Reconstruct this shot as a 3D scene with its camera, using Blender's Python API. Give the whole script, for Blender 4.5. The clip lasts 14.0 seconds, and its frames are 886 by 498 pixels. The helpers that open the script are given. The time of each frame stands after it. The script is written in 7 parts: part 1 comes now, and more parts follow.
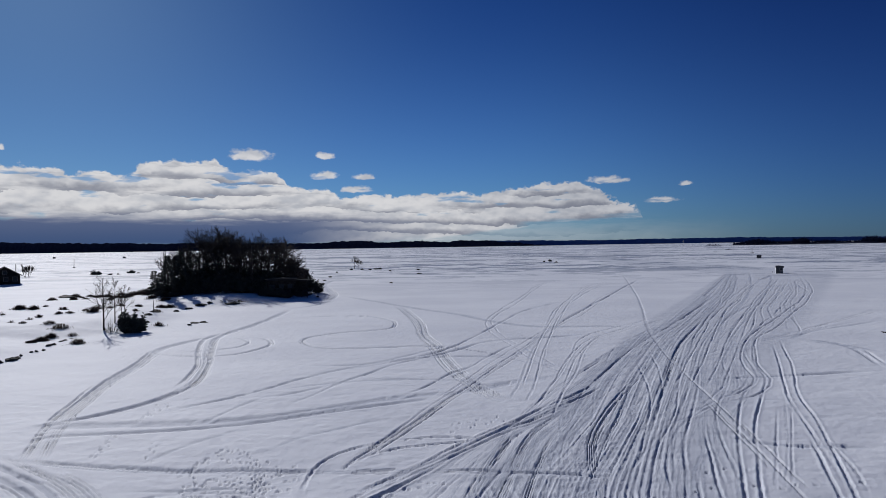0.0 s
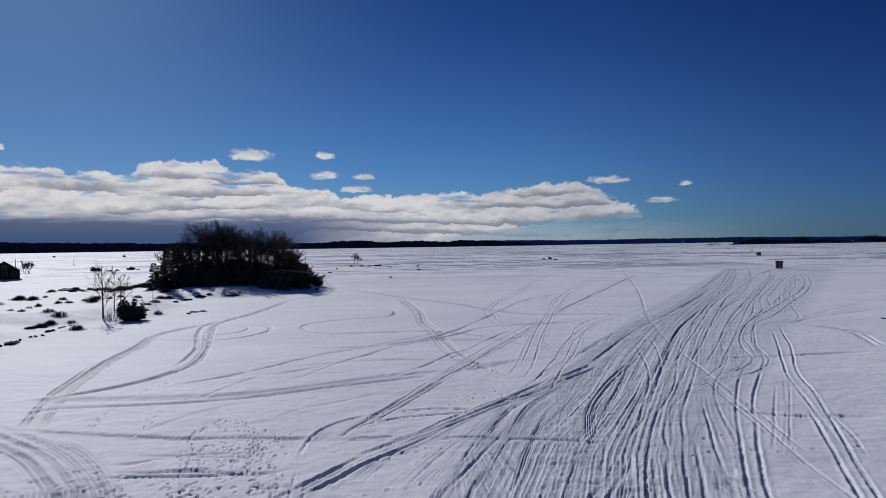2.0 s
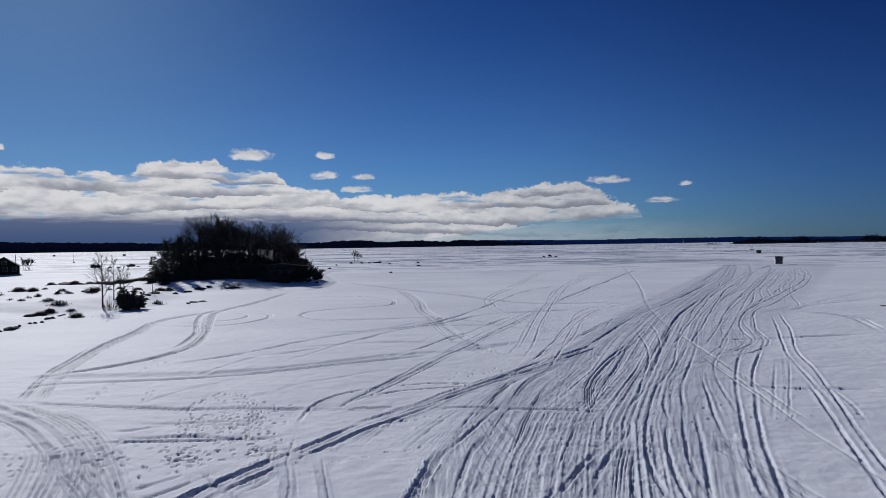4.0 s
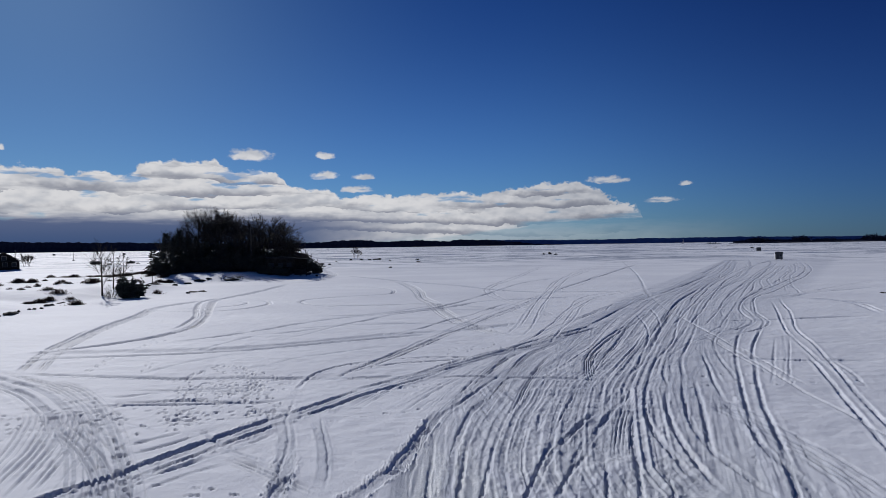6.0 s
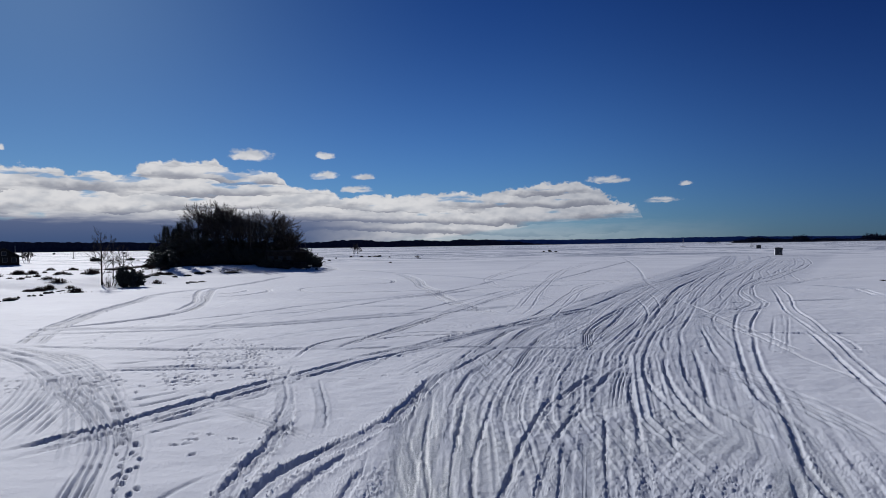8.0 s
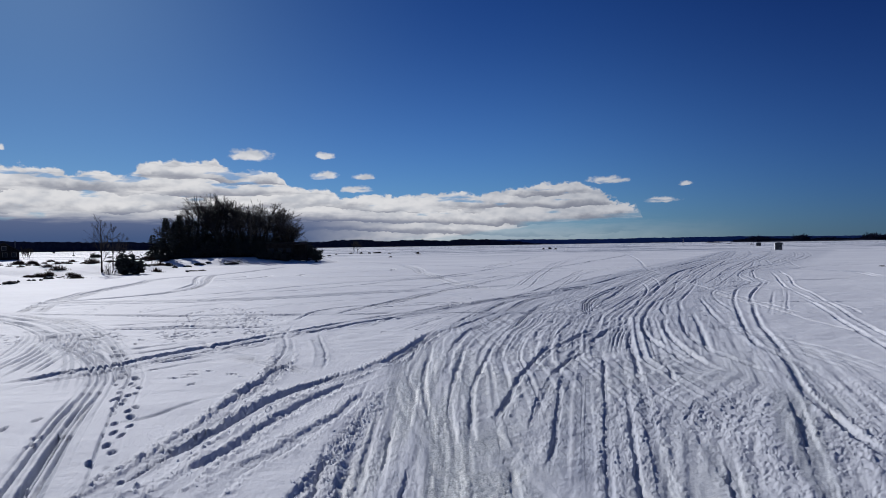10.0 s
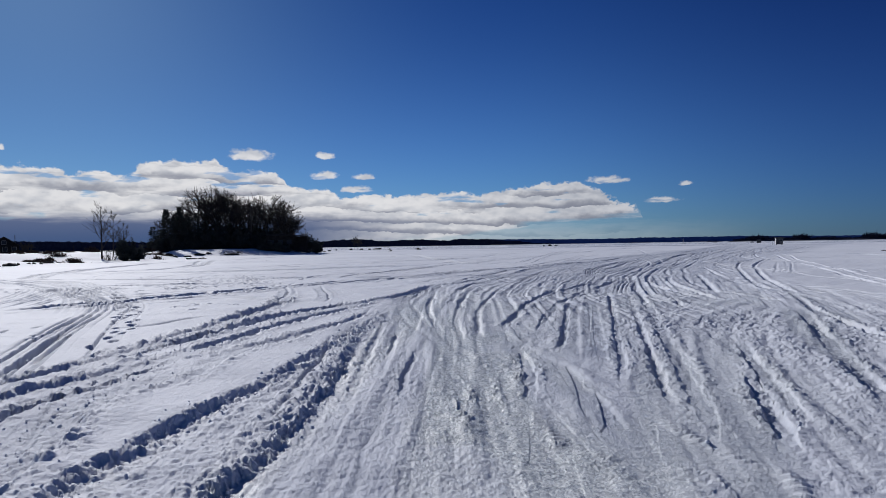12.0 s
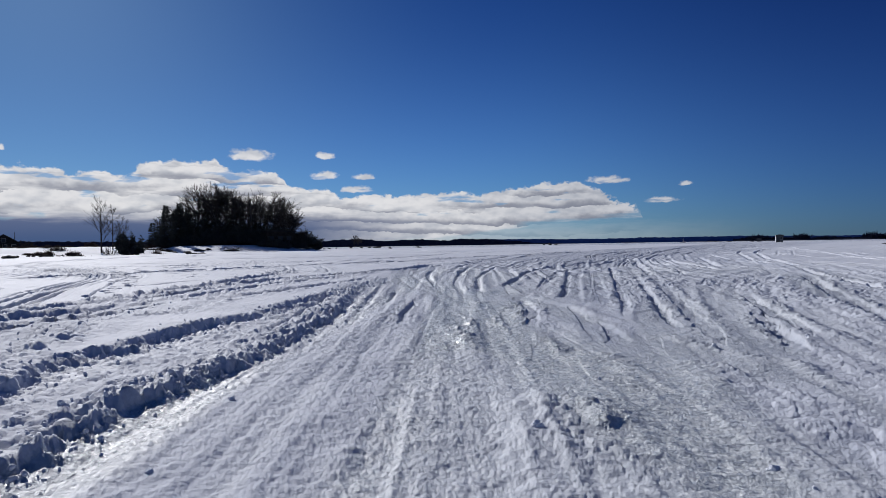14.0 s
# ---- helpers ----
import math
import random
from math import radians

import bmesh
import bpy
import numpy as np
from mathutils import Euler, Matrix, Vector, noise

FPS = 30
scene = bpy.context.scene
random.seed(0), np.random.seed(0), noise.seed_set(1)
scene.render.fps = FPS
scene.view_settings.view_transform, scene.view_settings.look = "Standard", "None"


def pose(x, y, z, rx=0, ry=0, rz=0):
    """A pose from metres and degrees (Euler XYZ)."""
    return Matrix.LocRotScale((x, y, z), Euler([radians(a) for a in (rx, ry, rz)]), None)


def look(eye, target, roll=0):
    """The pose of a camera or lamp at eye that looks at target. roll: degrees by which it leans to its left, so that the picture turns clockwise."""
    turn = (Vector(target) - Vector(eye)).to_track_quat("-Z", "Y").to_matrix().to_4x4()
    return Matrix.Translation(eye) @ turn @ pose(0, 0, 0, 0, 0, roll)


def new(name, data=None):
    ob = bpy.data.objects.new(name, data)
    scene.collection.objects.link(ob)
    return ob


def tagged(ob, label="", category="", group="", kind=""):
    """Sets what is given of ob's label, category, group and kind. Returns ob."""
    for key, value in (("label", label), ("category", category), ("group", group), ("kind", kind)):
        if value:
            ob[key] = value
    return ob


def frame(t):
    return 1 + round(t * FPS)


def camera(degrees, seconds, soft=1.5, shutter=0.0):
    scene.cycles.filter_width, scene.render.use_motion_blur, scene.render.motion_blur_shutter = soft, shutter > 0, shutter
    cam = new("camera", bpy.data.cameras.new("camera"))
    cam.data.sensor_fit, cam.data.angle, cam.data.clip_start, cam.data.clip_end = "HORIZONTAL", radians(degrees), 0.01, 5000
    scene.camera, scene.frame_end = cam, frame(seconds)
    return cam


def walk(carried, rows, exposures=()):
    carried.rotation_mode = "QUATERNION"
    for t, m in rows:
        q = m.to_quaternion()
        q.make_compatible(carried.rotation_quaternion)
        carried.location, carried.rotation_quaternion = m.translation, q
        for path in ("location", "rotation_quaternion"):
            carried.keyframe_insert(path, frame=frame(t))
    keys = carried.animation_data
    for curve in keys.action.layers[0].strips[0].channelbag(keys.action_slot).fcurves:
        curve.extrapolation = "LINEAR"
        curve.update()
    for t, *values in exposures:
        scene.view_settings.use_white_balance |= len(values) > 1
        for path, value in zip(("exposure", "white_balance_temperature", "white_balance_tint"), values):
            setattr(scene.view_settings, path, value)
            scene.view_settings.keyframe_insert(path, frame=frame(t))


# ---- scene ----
# Camera: a drone that sinks from about 9 m to hip height over a frozen lake, hardly turning.
cam = camera(73.0, 14.0, soft=0.6)
PATH = [
    (0, 0.000, 0.000, 8.798),
    (0.5, 0.013, -0.003, 8.472),
    (1, 0.021, 0.012, 8.135),
    (1.5, 0.044, 0.001, 7.801),
    (2, 0.063, -0.011, 7.494),
    (2.5, 0.070, -0.008, 7.182),
    (3, 0.069, -0.002, 6.897),
    (5.5, 0.083, 0.018, 5.403),
    (6, 0.087, 0.034, 5.102),
    (6.5, 0.107, 0.029, 4.826),
    (7, 0.113, 0.012, 4.538),
    (7.5, 0.110, 0.008, 4.246),
    (10, 0.109, -0.012, 2.607),
    (10.5, 0.096, 0.009, 2.212),
    (11, 0.055, 0.043, 1.803),
    (11.5, 0.014, 0.082, 1.388),
    (12, -0.008, 0.118, 1.154),
    (12.5, -0.027, 0.151, 0.952),
    (13, -0.031, 0.188, 0.771),
    (13.5, -0.044, 0.202, 0.616),
    (14, -0.020, 0.200, 0.533),
]
walk(cam, [(t, pose(x, y, z, 90 + -0.335, 0, 0) @ pose(0, 0, 0, 0, 0, -0.870)) for t, x, y, z in PATH], [(0.0, -0.02), (7.0, 0.0), (10.0, 0.08), (14.0, 0.14)])

# Low winter sun ahead and to the left, clear deep-blue sky with a cloud bank over the far shore.
SUN_AZ, SUN_EL = -34.0, 28.0
sun_way = Vector((math.sin(radians(SUN_AZ)) * math.cos(radians(SUN_EL)), math.cos(radians(SUN_AZ)) * math.cos(radians(SUN_EL)), math.sin(radians(SUN_EL))))
sun = new("sun", bpy.data.lights.new("sun", "SUN"))
sun.data.energy, sun.data.angle, sun.data.color = 3.15, radians(0.5), (1.0, 0.985, 0.985)
sun.matrix_world = look(sun_way * 50, (0, 0, 0))


class Nodes:
    """Short names for building node trees."""

    def __init__(self, tree):
        self.tree = tree

    def add(self, kind):
        return self.tree.nodes.new(kind)

    def put(self, value, socket):
        if isinstance(value, bpy.types.NodeSocket):
            self.tree.links.new(value, socket)
        else:
            socket.default_value = value

    def math(self, op, a, b=0.0, c=0.0, clamp=False):
        node = self.add("ShaderNodeMath")
        node.operation, node.use_clamp = op, clamp
        for value, socket in zip((a, b, c), node.inputs):
            self.put(value, socket)
        return node.outputs[0]

    def span(self, value, lo, hi, to_lo=0.0, to_hi=1.0):
        node = self.add("ShaderNodeMapRange")
        node.interpolation_type = "SMOOTHSTEP"
        for v, socket in zip((value, lo, hi, to_lo, to_hi), node.inputs):
            self.put(v, socket)
        return node.outputs[0]

    def join(self, x, y, z=0.0):
        node = self.add("ShaderNodeCombineXYZ")
        for value, socket in zip((x, y, z), node.inputs):
            self.put(value, socket)
        return node.outputs[0]

    def noise(self, vector, scale, detail=4.0, rough=0.55, warp=0.0):
        node = self.add("ShaderNodeTexNoise")
        self.put(vector, node.inputs["Vector"])
        node.inputs["Scale"].default_value, node.inputs["Detail"].default_value = scale, detail
        node.inputs["Roughness"].default_value, node.inputs["Distortion"].default_value = rough, warp
        return node.outputs[0]

    def mix(self, factor, a, b, kind="MIX"):
        node = self.add("ShaderNodeMix")
        node.data_type, node.blend_type = "RGBA", kind
        self.put(factor, node.inputs[0])
        for value, socket in zip((a, b), (node.inputs[6], node.inputs[7])):
            self.put((*value, 1.0) if isinstance(value, tuple) and len(value) == 3 else value, socket)
        return node.outputs[2]

    def ramp(self, value, stops):
        node = self.add("ShaderNodeValToRGB")
        ramp = node.color_ramp
        while len(ramp.elements) < len(stops):
            ramp.elements.new(0.5)
        for element, (at, level) in zip(ramp.elements, stops):
            element.position, element.color = at, (level, level, level, 1)
        self.put(value, node.inputs[0])
        return node.outputs[0]


def build_world():
    world = bpy.data.worlds.new("winter_sky")
    scene.world = world
    world.use_nodes = True
    tree = world.node_tree
    tree.nodes.clear()
    n = Nodes(tree)
    sky = n.add("ShaderNodeTexSky")
    sky.sky_type, sky.sun_disc, sky.sun_elevation, sky.sun_rotation = "NISHITA", False, radians(SUN_EL), radians(SUN_AZ)
    sky.altitude, sky.air_density, sky.dust_density, sky.ozone_density = 200.0, 1.0, 0.2, 3.0
    cut = n.add("ShaderNodeSeparateXYZ")
    tree.links.new(n.add("ShaderNodeTexCoord").outputs["Generated"], cut.inputs[0])
    x, y, z = cut.outputs
    az = n.math("MULTIPLY", n.math("ARCTAN2", x, y), 180 / math.pi)
    el = n.math("MULTIPLY", n.math("ARCSINE", z), 180 / math.pi)
    # the bank's upper edge over the compass, in degrees
    ragged = n.noise(n.join(az, n.math("MULTIPLY", el, 1.6)), 0.45, 5.0, 0.52)
    billow = n.noise(n.join(az, n.math("MULTIPLY", el, 1.4), 4.0), 1.4, 4.0, 0.5)
    curl = n.noise(n.join(az, n.math("MULTIPLY", el, 1.2), 8.0), 3.8, 3.0, 0.5)
    edge = n.math("ADD", n.math("MULTIPLY", n.math("SUBTRACT", ragged, 0.5), 1.3), n.math("ADD", n.math("MULTIPLY", n.math("SUBTRACT", billow, 0.5), 0.9), n.math("MULTIPLY", n.math("SUBTRACT", curl, 0.5), 0.35)))
    lift = n.math("ADD", el, edge)

    def bank(stops):
        return n.math("MULTIPLY", n.ramp(n.math("DIVIDE", n.math("ADD", az, 45.0), 90.0), [((a + 45.0) / 90.0, e / 12.0) for a, e in stops]), 12.0)

    top = bank([(-38.53, 6.72), (-36.49, 6.86), (-34.33, 6.83), (-32.45, 6.77), (-31.99, 6.11), (-30.88, 6.49), (-29.67, 6.68), (-28.64, 6.27), (-27.25, 6.46), (-26.74, 7.34), (-24.54, 7.78), (-22.73, 7.71), (-20.63, 7.89), (-19.82, 7.21), (-17.73, 7.02), (-15.5, 6.81), (-14.7, 6.41), (-13.99, 5.69), (-12.71, 5.39), (-10.89, 5.39), (-9.43, 4.87), (-6.41, 4.86), (-3.46, 4.94), (0.86, 5.04), (5.71, 4.84), (7.58, 5.48), (9.43, 5.75), (13.07, 5.72), (14.34, 5.0), (16.6, 3.72), (18.32, 2.95), (19.05, 0.22)])
    dens = n.span(n.math("SUBTRACT", top, lift), -0.06, 0.22)
    foot = bank([(-36.49, -1.01), (-16.0, -1.07), (-11.93, -0.36), (-4.53, 0.33), (1.95, 0.55), (6.25, 1.24), (9.43, 1.93), (13.58, 2.25), (18.08, 2.44)])
    wisps = n.noise(n.join(n.math("MULTIPLY", az, 0.25), n.math("MULTIPLY", el, 2.2), 7.0), 0.8, 5.0, 0.6)
    dens = n.math("MULTIPLY", dens, n.span(n.math("ADD", n.math("SUBTRACT", el, foot), n.math("MULTIPLY", n.math("SUBTRACT", wisps, 0.5), 1.6)), -0.25, 0.55))
    for a, e, wide, tall in [(-17.73, 8.28, 2.05, 0.72), (-11.0, 8.42, 0.94, 0.46), (-11.05, 6.6, 1.29, 0.56), (-7.47, 6.51, 1.11, 0.41), (-8.16, 5.34, 1.61, 0.46), (15.5, 5.73, 1.91, 0.51), (22.13, 5.11, 0.66, 0.31), (20.1, 3.75, 1.63, 0.36), (-36.31, 7.99, 0.3, 0.36)]:
        da = n.math("DIVIDE", n.math("SUBTRACT", az, a), wide)
        de = n.math("DIVIDE", n.math("SUBTRACT", el, e), tall)
        # flat underside, domed top
        de = n.math("MULTIPLY", de, n.math("ADD", 1.0, n.math("MULTIPLY", n.math("LESS_THAN", de, 0.0), 0.9)))
        far = n.math("SQRT", n.math("ADD", n.math("MULTIPLY", da, da), n.math("MULTIPLY", de, de)))
        puff = n.span(n.math("ADD", far, n.math("MULTIPLY", n.math("SUBTRACT", billow, 0.5), 1.3)), 1.1, 0.55)
        dens = n.math("MAXIMUM", dens, n.math("MULTIPLY", puff, 0.96))
    # lit billows, layered grey undersides, a dark rain band low on the sunward side
    depth = n.math("SUBTRACT", top, lift)

    def relief(scale, step, salt):
        here = n.noise(n.join(az, n.math("MULTIPLY", el, 1.9), salt), scale, 3.0, 0.5)
        there = n.noise(n.join(n.math("SUBTRACT", az, step * 0.5), n.math("MULTIPLY", n.math("ADD", el, step), 1.9), salt), scale, 3.0, 0.5)
        return n.math("SUBTRACT", here, there)

    round_off = n.math("ADD", relief(0.35, 0.45, 3.0), n.math("MULTIPLY", relief(1.1, 0.2, 6.0), 0.18))
    # rows of flat-based cumulus, one behind the other: each bright on top and grey below
    warp = n.math("ADD", el, n.math("ADD", n.math("MULTIPLY", n.math("SUBTRACT", ragged, 0.5), 0.9), n.math("ADD", n.math("MULTIPLY", n.math("SUBTRACT", billow, 0.5), 0.4), n.math("MULTIPLY", n.math("SUBTRACT", curl, 0.5), 0.14))))
    wander = n.noise(n.join(n.math("MULTIPLY", az, 0.06), n.math("MULTIPLY", el, 0.22), 9.0), 1.0, 3.0, 0.5)
    row = n.math("FRACT", n.math("ADD", n.math("MULTIPLY", warp, 0.80), n.math("MULTIPLY", wander, 2.4)))
    under = n.math("SUBTRACT", 1.0, n.span(row, 0.06, 0.62))
    broken = n.noise(n.join(n.math("MULTIPLY", az, 0.16), n.math("MULTIPLY", el, 0.8), 5.0), 0.9, 4.0, 0.55)
    shade = n.math("MULTIPLY", n.math("MULTIPLY", under, n.span(broken, 0.32, 0.52)), n.span(depth, 0.15, 1.1))
    lit = n.mix(n.span(round_off, -0.24, 0.14), (4.6, 4.8, 5.3), (6.7, 6.7, 6.9))
    tone = n.mix(shade, lit, (2.7, 2.85, 3.4))
    tone = n.mix(n.span(az, -6.0, 16.0), tone, n.mix(1.0, tone, (0.74, 0.76, 0.80), "MULTIPLY"))
    low = n.math("MULTIPLY", n.span(n.math("ADD", el, n.math("MULTIPLY", n.math("SUBTRACT", wisps, 0.5), 1.4)), 3.5, 2.2), n.span(az, 2.0, -16.0, 0.0, 1.0))
    tone = n.mix(low, tone, n.mix(n.span(el, 0.4, 3.2), (0.50, 0.88, 1.95), (1.05, 1.36, 2.4)))
    gaps = n.math("MULTIPLY", n.span(n.noise(n.join(n.math("MULTIPLY", az, 0.45), n.math("MULTIPLY", el, 2.0), 12.0), 0.55, 4.0, 0.5), 0.60, 0.70), n.span(el, 2.0, 3.2))
    dens = n.math("MULTIPLY", dens, n.math("SUBTRACT", 1.0, n.math("MULTIPLY", gaps, 0.75)))
    veil = n.math("MULTIPLY", n.math("MULTIPLY", n.span(n.math("ADD", el, n.math("MULTIPLY", n.math("SUBTRACT", wisps, 0.5), 2.2)), 2.6, 0.6), n.span(az, 30.0, 4.0)), 0.6)
    tone = n.mix(n.math("MULTIPLY", n.math("SUBTRACT", 1.0, dens), veil), tone, (2.9, 3.6, 4.6))
    dens = n.math("MAXIMUM", dens, veil)
    tint = n.mix(n.span(el, 0.0, 26.0), (0.178, 0.328, 0.565), (0.054, 0.142, 0.352))
    tint = n.mix(n.math("MULTIPLY", n.span(az, 8.0, -38.0), n.span(el, 2.0, 20.0, 0.5, 1.0)), tint, (0.17, 0.275, 0.41))
    tint = n.mix(n.span(az, 6.0, 42.0), tint, n.mix(1.0, tint, (0.50, 0.57, 0.74), "MULTIPLY"))
    blue = n.mix(1.0, sky.outputs[0], tint, "MULTIPLY")
    cloud = n.mix(1.0, (1.0, 1.0, 1.0), tone, "MULTIPLY")
    whole = n.mix(dens, blue, cloud)
    back = n.add("ShaderNodeBackground")
    back.inputs[1].default_value = 0.1
    tree.links.new(whole, back.inputs[0])
    tree.links.new(back.outputs[0], n.add("ShaderNodeOutputWorld").inputs[0])


build_world()


# ---- materials ----
def material(name):
    m = bpy.data.materials.new(name)
    m.use_nodes = True
    n = Nodes(m.node_tree)
    return m, n, m.node_tree.nodes["Principled BSDF"]


def bump(n, bsdf, height, strength, distance, normal=None):
    node = n.add("ShaderNodeBump")
    node.inputs["Strength"].default_value, node.inputs["Distance"].default_value = strength, distance
    n.put(height, node.inputs["Height"])
    if normal:
        n.put(normal, node.inputs["Normal"])
    n.tree.links.new(node.outputs[0], bsdf.inputs["Normal"])


def place(n):
    return n.add("ShaderNodeNewGeometry").outputs["Position"]


def stretched(n, vector, x, y, z):
    node = n.add("ShaderNodeMapping")
    n.put(vector, node.inputs["Vector"])
    node.inputs["Scale"].default_value = (x, y, z)
    return node.outputs[0]


def snow_material():
    m, n, bsdf = material("wind_packed_snow")
    where = place(n)
    packed_shade = n.add("ShaderNodeAttribute")
    packed_shade.attribute_name = "packed_shade"
    packed_shade = packed_shade.outputs["Fac"]
    icy = n.add("ShaderNodeAttribute")
    icy.attribute_name = "icy"
    icy = icy.outputs["Fac"]
    drift = n.noise(stretched(n, where, 0.05, 0.09, 0.05), 1.0, 5.0, 0.6)
    patch = n.noise(where, 0.9, 5.0, 0.6)
    fine = n.noise(where, 14.0, 6.0, 0.7)
    grain = n.noise(where, 90.0, 4.0, 0.75)
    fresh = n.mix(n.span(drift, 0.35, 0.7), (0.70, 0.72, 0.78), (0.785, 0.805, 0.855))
    # packed snow's greyer tone, with the ruts' shade put into the colour too
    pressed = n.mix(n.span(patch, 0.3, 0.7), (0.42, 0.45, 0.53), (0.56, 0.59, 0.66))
    tone = n.mix(packed_shade, fresh, pressed)
    flake = n.add("ShaderNodeTexVoronoi")
    n.put(where, flake.inputs["Vector"])
    flake.inputs["Scale"].default_value = 75.0
    chip = n.add("ShaderNodeSeparateColor")
    n.put(flake.outputs["Color"], chip.inputs[0])
    mottle = n.math("ADD", n.math("MULTIPLY", fine, 0.6), n.math("MULTIPLY", n.noise(where, 42.0, 3.0, 0.6), 0.4))
    ice = n.mix(n.span(mottle, 0.38, 0.62), (0.45, 0.48, 0.50), (0.72, 0.74, 0.75))
    tone = n.mix(icy, tone, ice)
    # bare, wind-swept ice in long streaks far out on the lake
    cut = n.add("ShaderNodeSeparateXYZ")
    n.put(where, cut.inputs[0])
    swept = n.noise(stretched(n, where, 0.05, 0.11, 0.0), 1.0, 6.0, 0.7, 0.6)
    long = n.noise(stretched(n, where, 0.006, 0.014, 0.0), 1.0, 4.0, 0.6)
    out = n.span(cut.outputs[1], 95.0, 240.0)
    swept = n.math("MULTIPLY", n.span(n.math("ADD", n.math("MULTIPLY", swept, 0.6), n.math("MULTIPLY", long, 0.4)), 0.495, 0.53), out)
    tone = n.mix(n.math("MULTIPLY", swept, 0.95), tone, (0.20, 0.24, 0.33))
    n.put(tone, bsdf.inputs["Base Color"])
    rough = n.math("SUBTRACT", 0.74, n.math("MULTIPLY", icy, n.span(chip.outputs[0], 0.2, 0.9, 0.1, 0.58)))
    n.put(rough, bsdf.inputs["Roughness"])
    n.put(n.math("ADD", 0.19, n.math("MULTIPLY", icy, 0.4)), bsdf.inputs["Specular IOR Level"])
    # each ice grain lies its own way and catches the sun by itself
    tilt = n.add("ShaderNodeVectorMath")
    tilt.operation = "MULTIPLY_ADD"
    n.put(flake.outputs["Color"], tilt.inputs[0])
    tilt.inputs[1].default_value, tilt.inputs[2].default_value = (0.8, 0.8, 0.0), (-0.4, -0.4, 0.0)
    lean = n.add("ShaderNodeVectorMath")
    lean.operation = "SCALE"
    n.put(tilt.outputs[0], lean.inputs[0])
    n.put(n.math("MULTIPLY", icy, n.span(chip.outputs[2], 0.45, 0.8)), lean.inputs["Scale"])
    facet = n.add("ShaderNodeVectorMath")
    n.put(lean.outputs[0], facet.inputs[0])
    n.put(n.add("ShaderNodeNewGeometry").outputs["Normal"], facet.inputs[1])
    crust = n.noise(stretched(n, where, 1.6, 2.6, 1.6), 1.0, 8.0, 0.72)
    high = n.math("ADD", n.math("MULTIPLY", fine, 0.6), n.math("ADD", n.math("MULTIPLY", grain, 0.25), n.math("MULTIPLY", n.math("MULTIPLY", chip.outputs[1], icy), 0.35)))
    high = n.math("MULTIPLY", high, n.math("ADD", 0.35, n.math("MULTIPLY", n.math("MAXIMUM", packed_shade, icy), 0.9)))
    bump(n, bsdf, n.math("ADD", high, n.math("MULTIPLY", crust, n.math("SUBTRACT", 1.6, n.math("MULTIPLY", icy, 1.3)))), 0.8, 0.02, facet.outputs[0])
    return m


def bark_material(name, dark, light):
    m, n, bsdf = material(name)
    where = place(n)
    grain = n.noise(stretched(n, where, 9.0, 9.0, 1.5), 1.0, 5.0, 0.7)
    n.put(n.mix(grain, dark, light), bsdf.inputs["Base Color"])
    bsdf.inputs["Roughness"].default_value, bsdf.inputs["Specular IOR Level"].default_value = 0.9, 0.12
    bump(n, bsdf, grain, 0.6, 0.03)
    return m


def needle_material():
    m, n, bsdf = material("evergreen_needles")
    tint = n.noise(place(n), 1.3, 4.0, 0.6)
    n.put(n.mix(tint, (0.036, 0.039, 0.038), (0.076, 0.081, 0.070)), bsdf.inputs["Base Color"])
    bsdf.inputs["Roughness"].default_value, bsdf.inputs["Specular IOR Level"].default_value = 0.9, 0.08
    return m


def plain_material(name, dark, light, scale=3.0, rough=0.8, metal=0.0):
    m, n, bsdf = material(name)
    tint = n.noise(place(n), scale, 5.0, 0.65)
    n.put(n.mix(n.span(tint, 0.3, 0.7), dark, light), bsdf.inputs["Base Color"])
    bsdf.inputs["Roughness"].default_value, bsdf.inputs["Metallic"].default_value = rough, metal
    bsdf.inputs["Specular IOR Level"].default_value = 0.5 if rough < 0.75 else 0.15
    bump(n, bsdf, n.noise(place(n), scale * 8, 4.0, 0.6), 0.3, 0.01)
    return m


def glass_material():
    m, n, bsdf = material("window_glass")
    bsdf.inputs["Base Color"].default_value = (0.03, 0.035, 0.045, 1)
    bsdf.inputs["Roughness"].default_value = 0.3
    bsdf.inputs["Specular IOR Level"].default_value = 0.12
    return m


SNOW = snow_material()
BARK = bark_material("dark_bark", (0.028, 0.025, 0.024), (0.072, 0.063, 0.058))
TWIG = bark_material("twig_bark", (0.025, 0.022, 0.021), (0.062, 0.053, 0.05))
REED = plain_material("dry_brush", (0.028, 0.018, 0.014), (0.075, 0.048, 0.035), 4.0, 0.9)
NEEDLE = needle_material()
ROCK = plain_material("dark_wet_rock", (0.015, 0.014, 0.014), (0.05, 0.046, 0.044), 2.5, 0.85)
LOG_WALL = plain_material("dark_stained_wood", (0.013, 0.012, 0.012), (0.032, 0.028, 0.026), 2.0, 0.8)
SHINGLE = plain_material("dark_shingle", (0.018, 0.018, 0.020), (0.040, 0.039, 0.042), 4.0, 1.0)
TRIM = plain_material("weathered_trim", (0.22, 0.21, 0.20), (0.4, 0.39, 0.37), 5.0, 0.7)
HUT_WHITE = plain_material("white_painted_panel", (0.62, 0.63, 0.64), (0.8, 0.8, 0.8), 2.0, 0.5)
HUT_GREY = plain_material("grey_painted_panel", (0.08, 0.085, 0.095), (0.15, 0.155, 0.165), 2.0, 0.55)
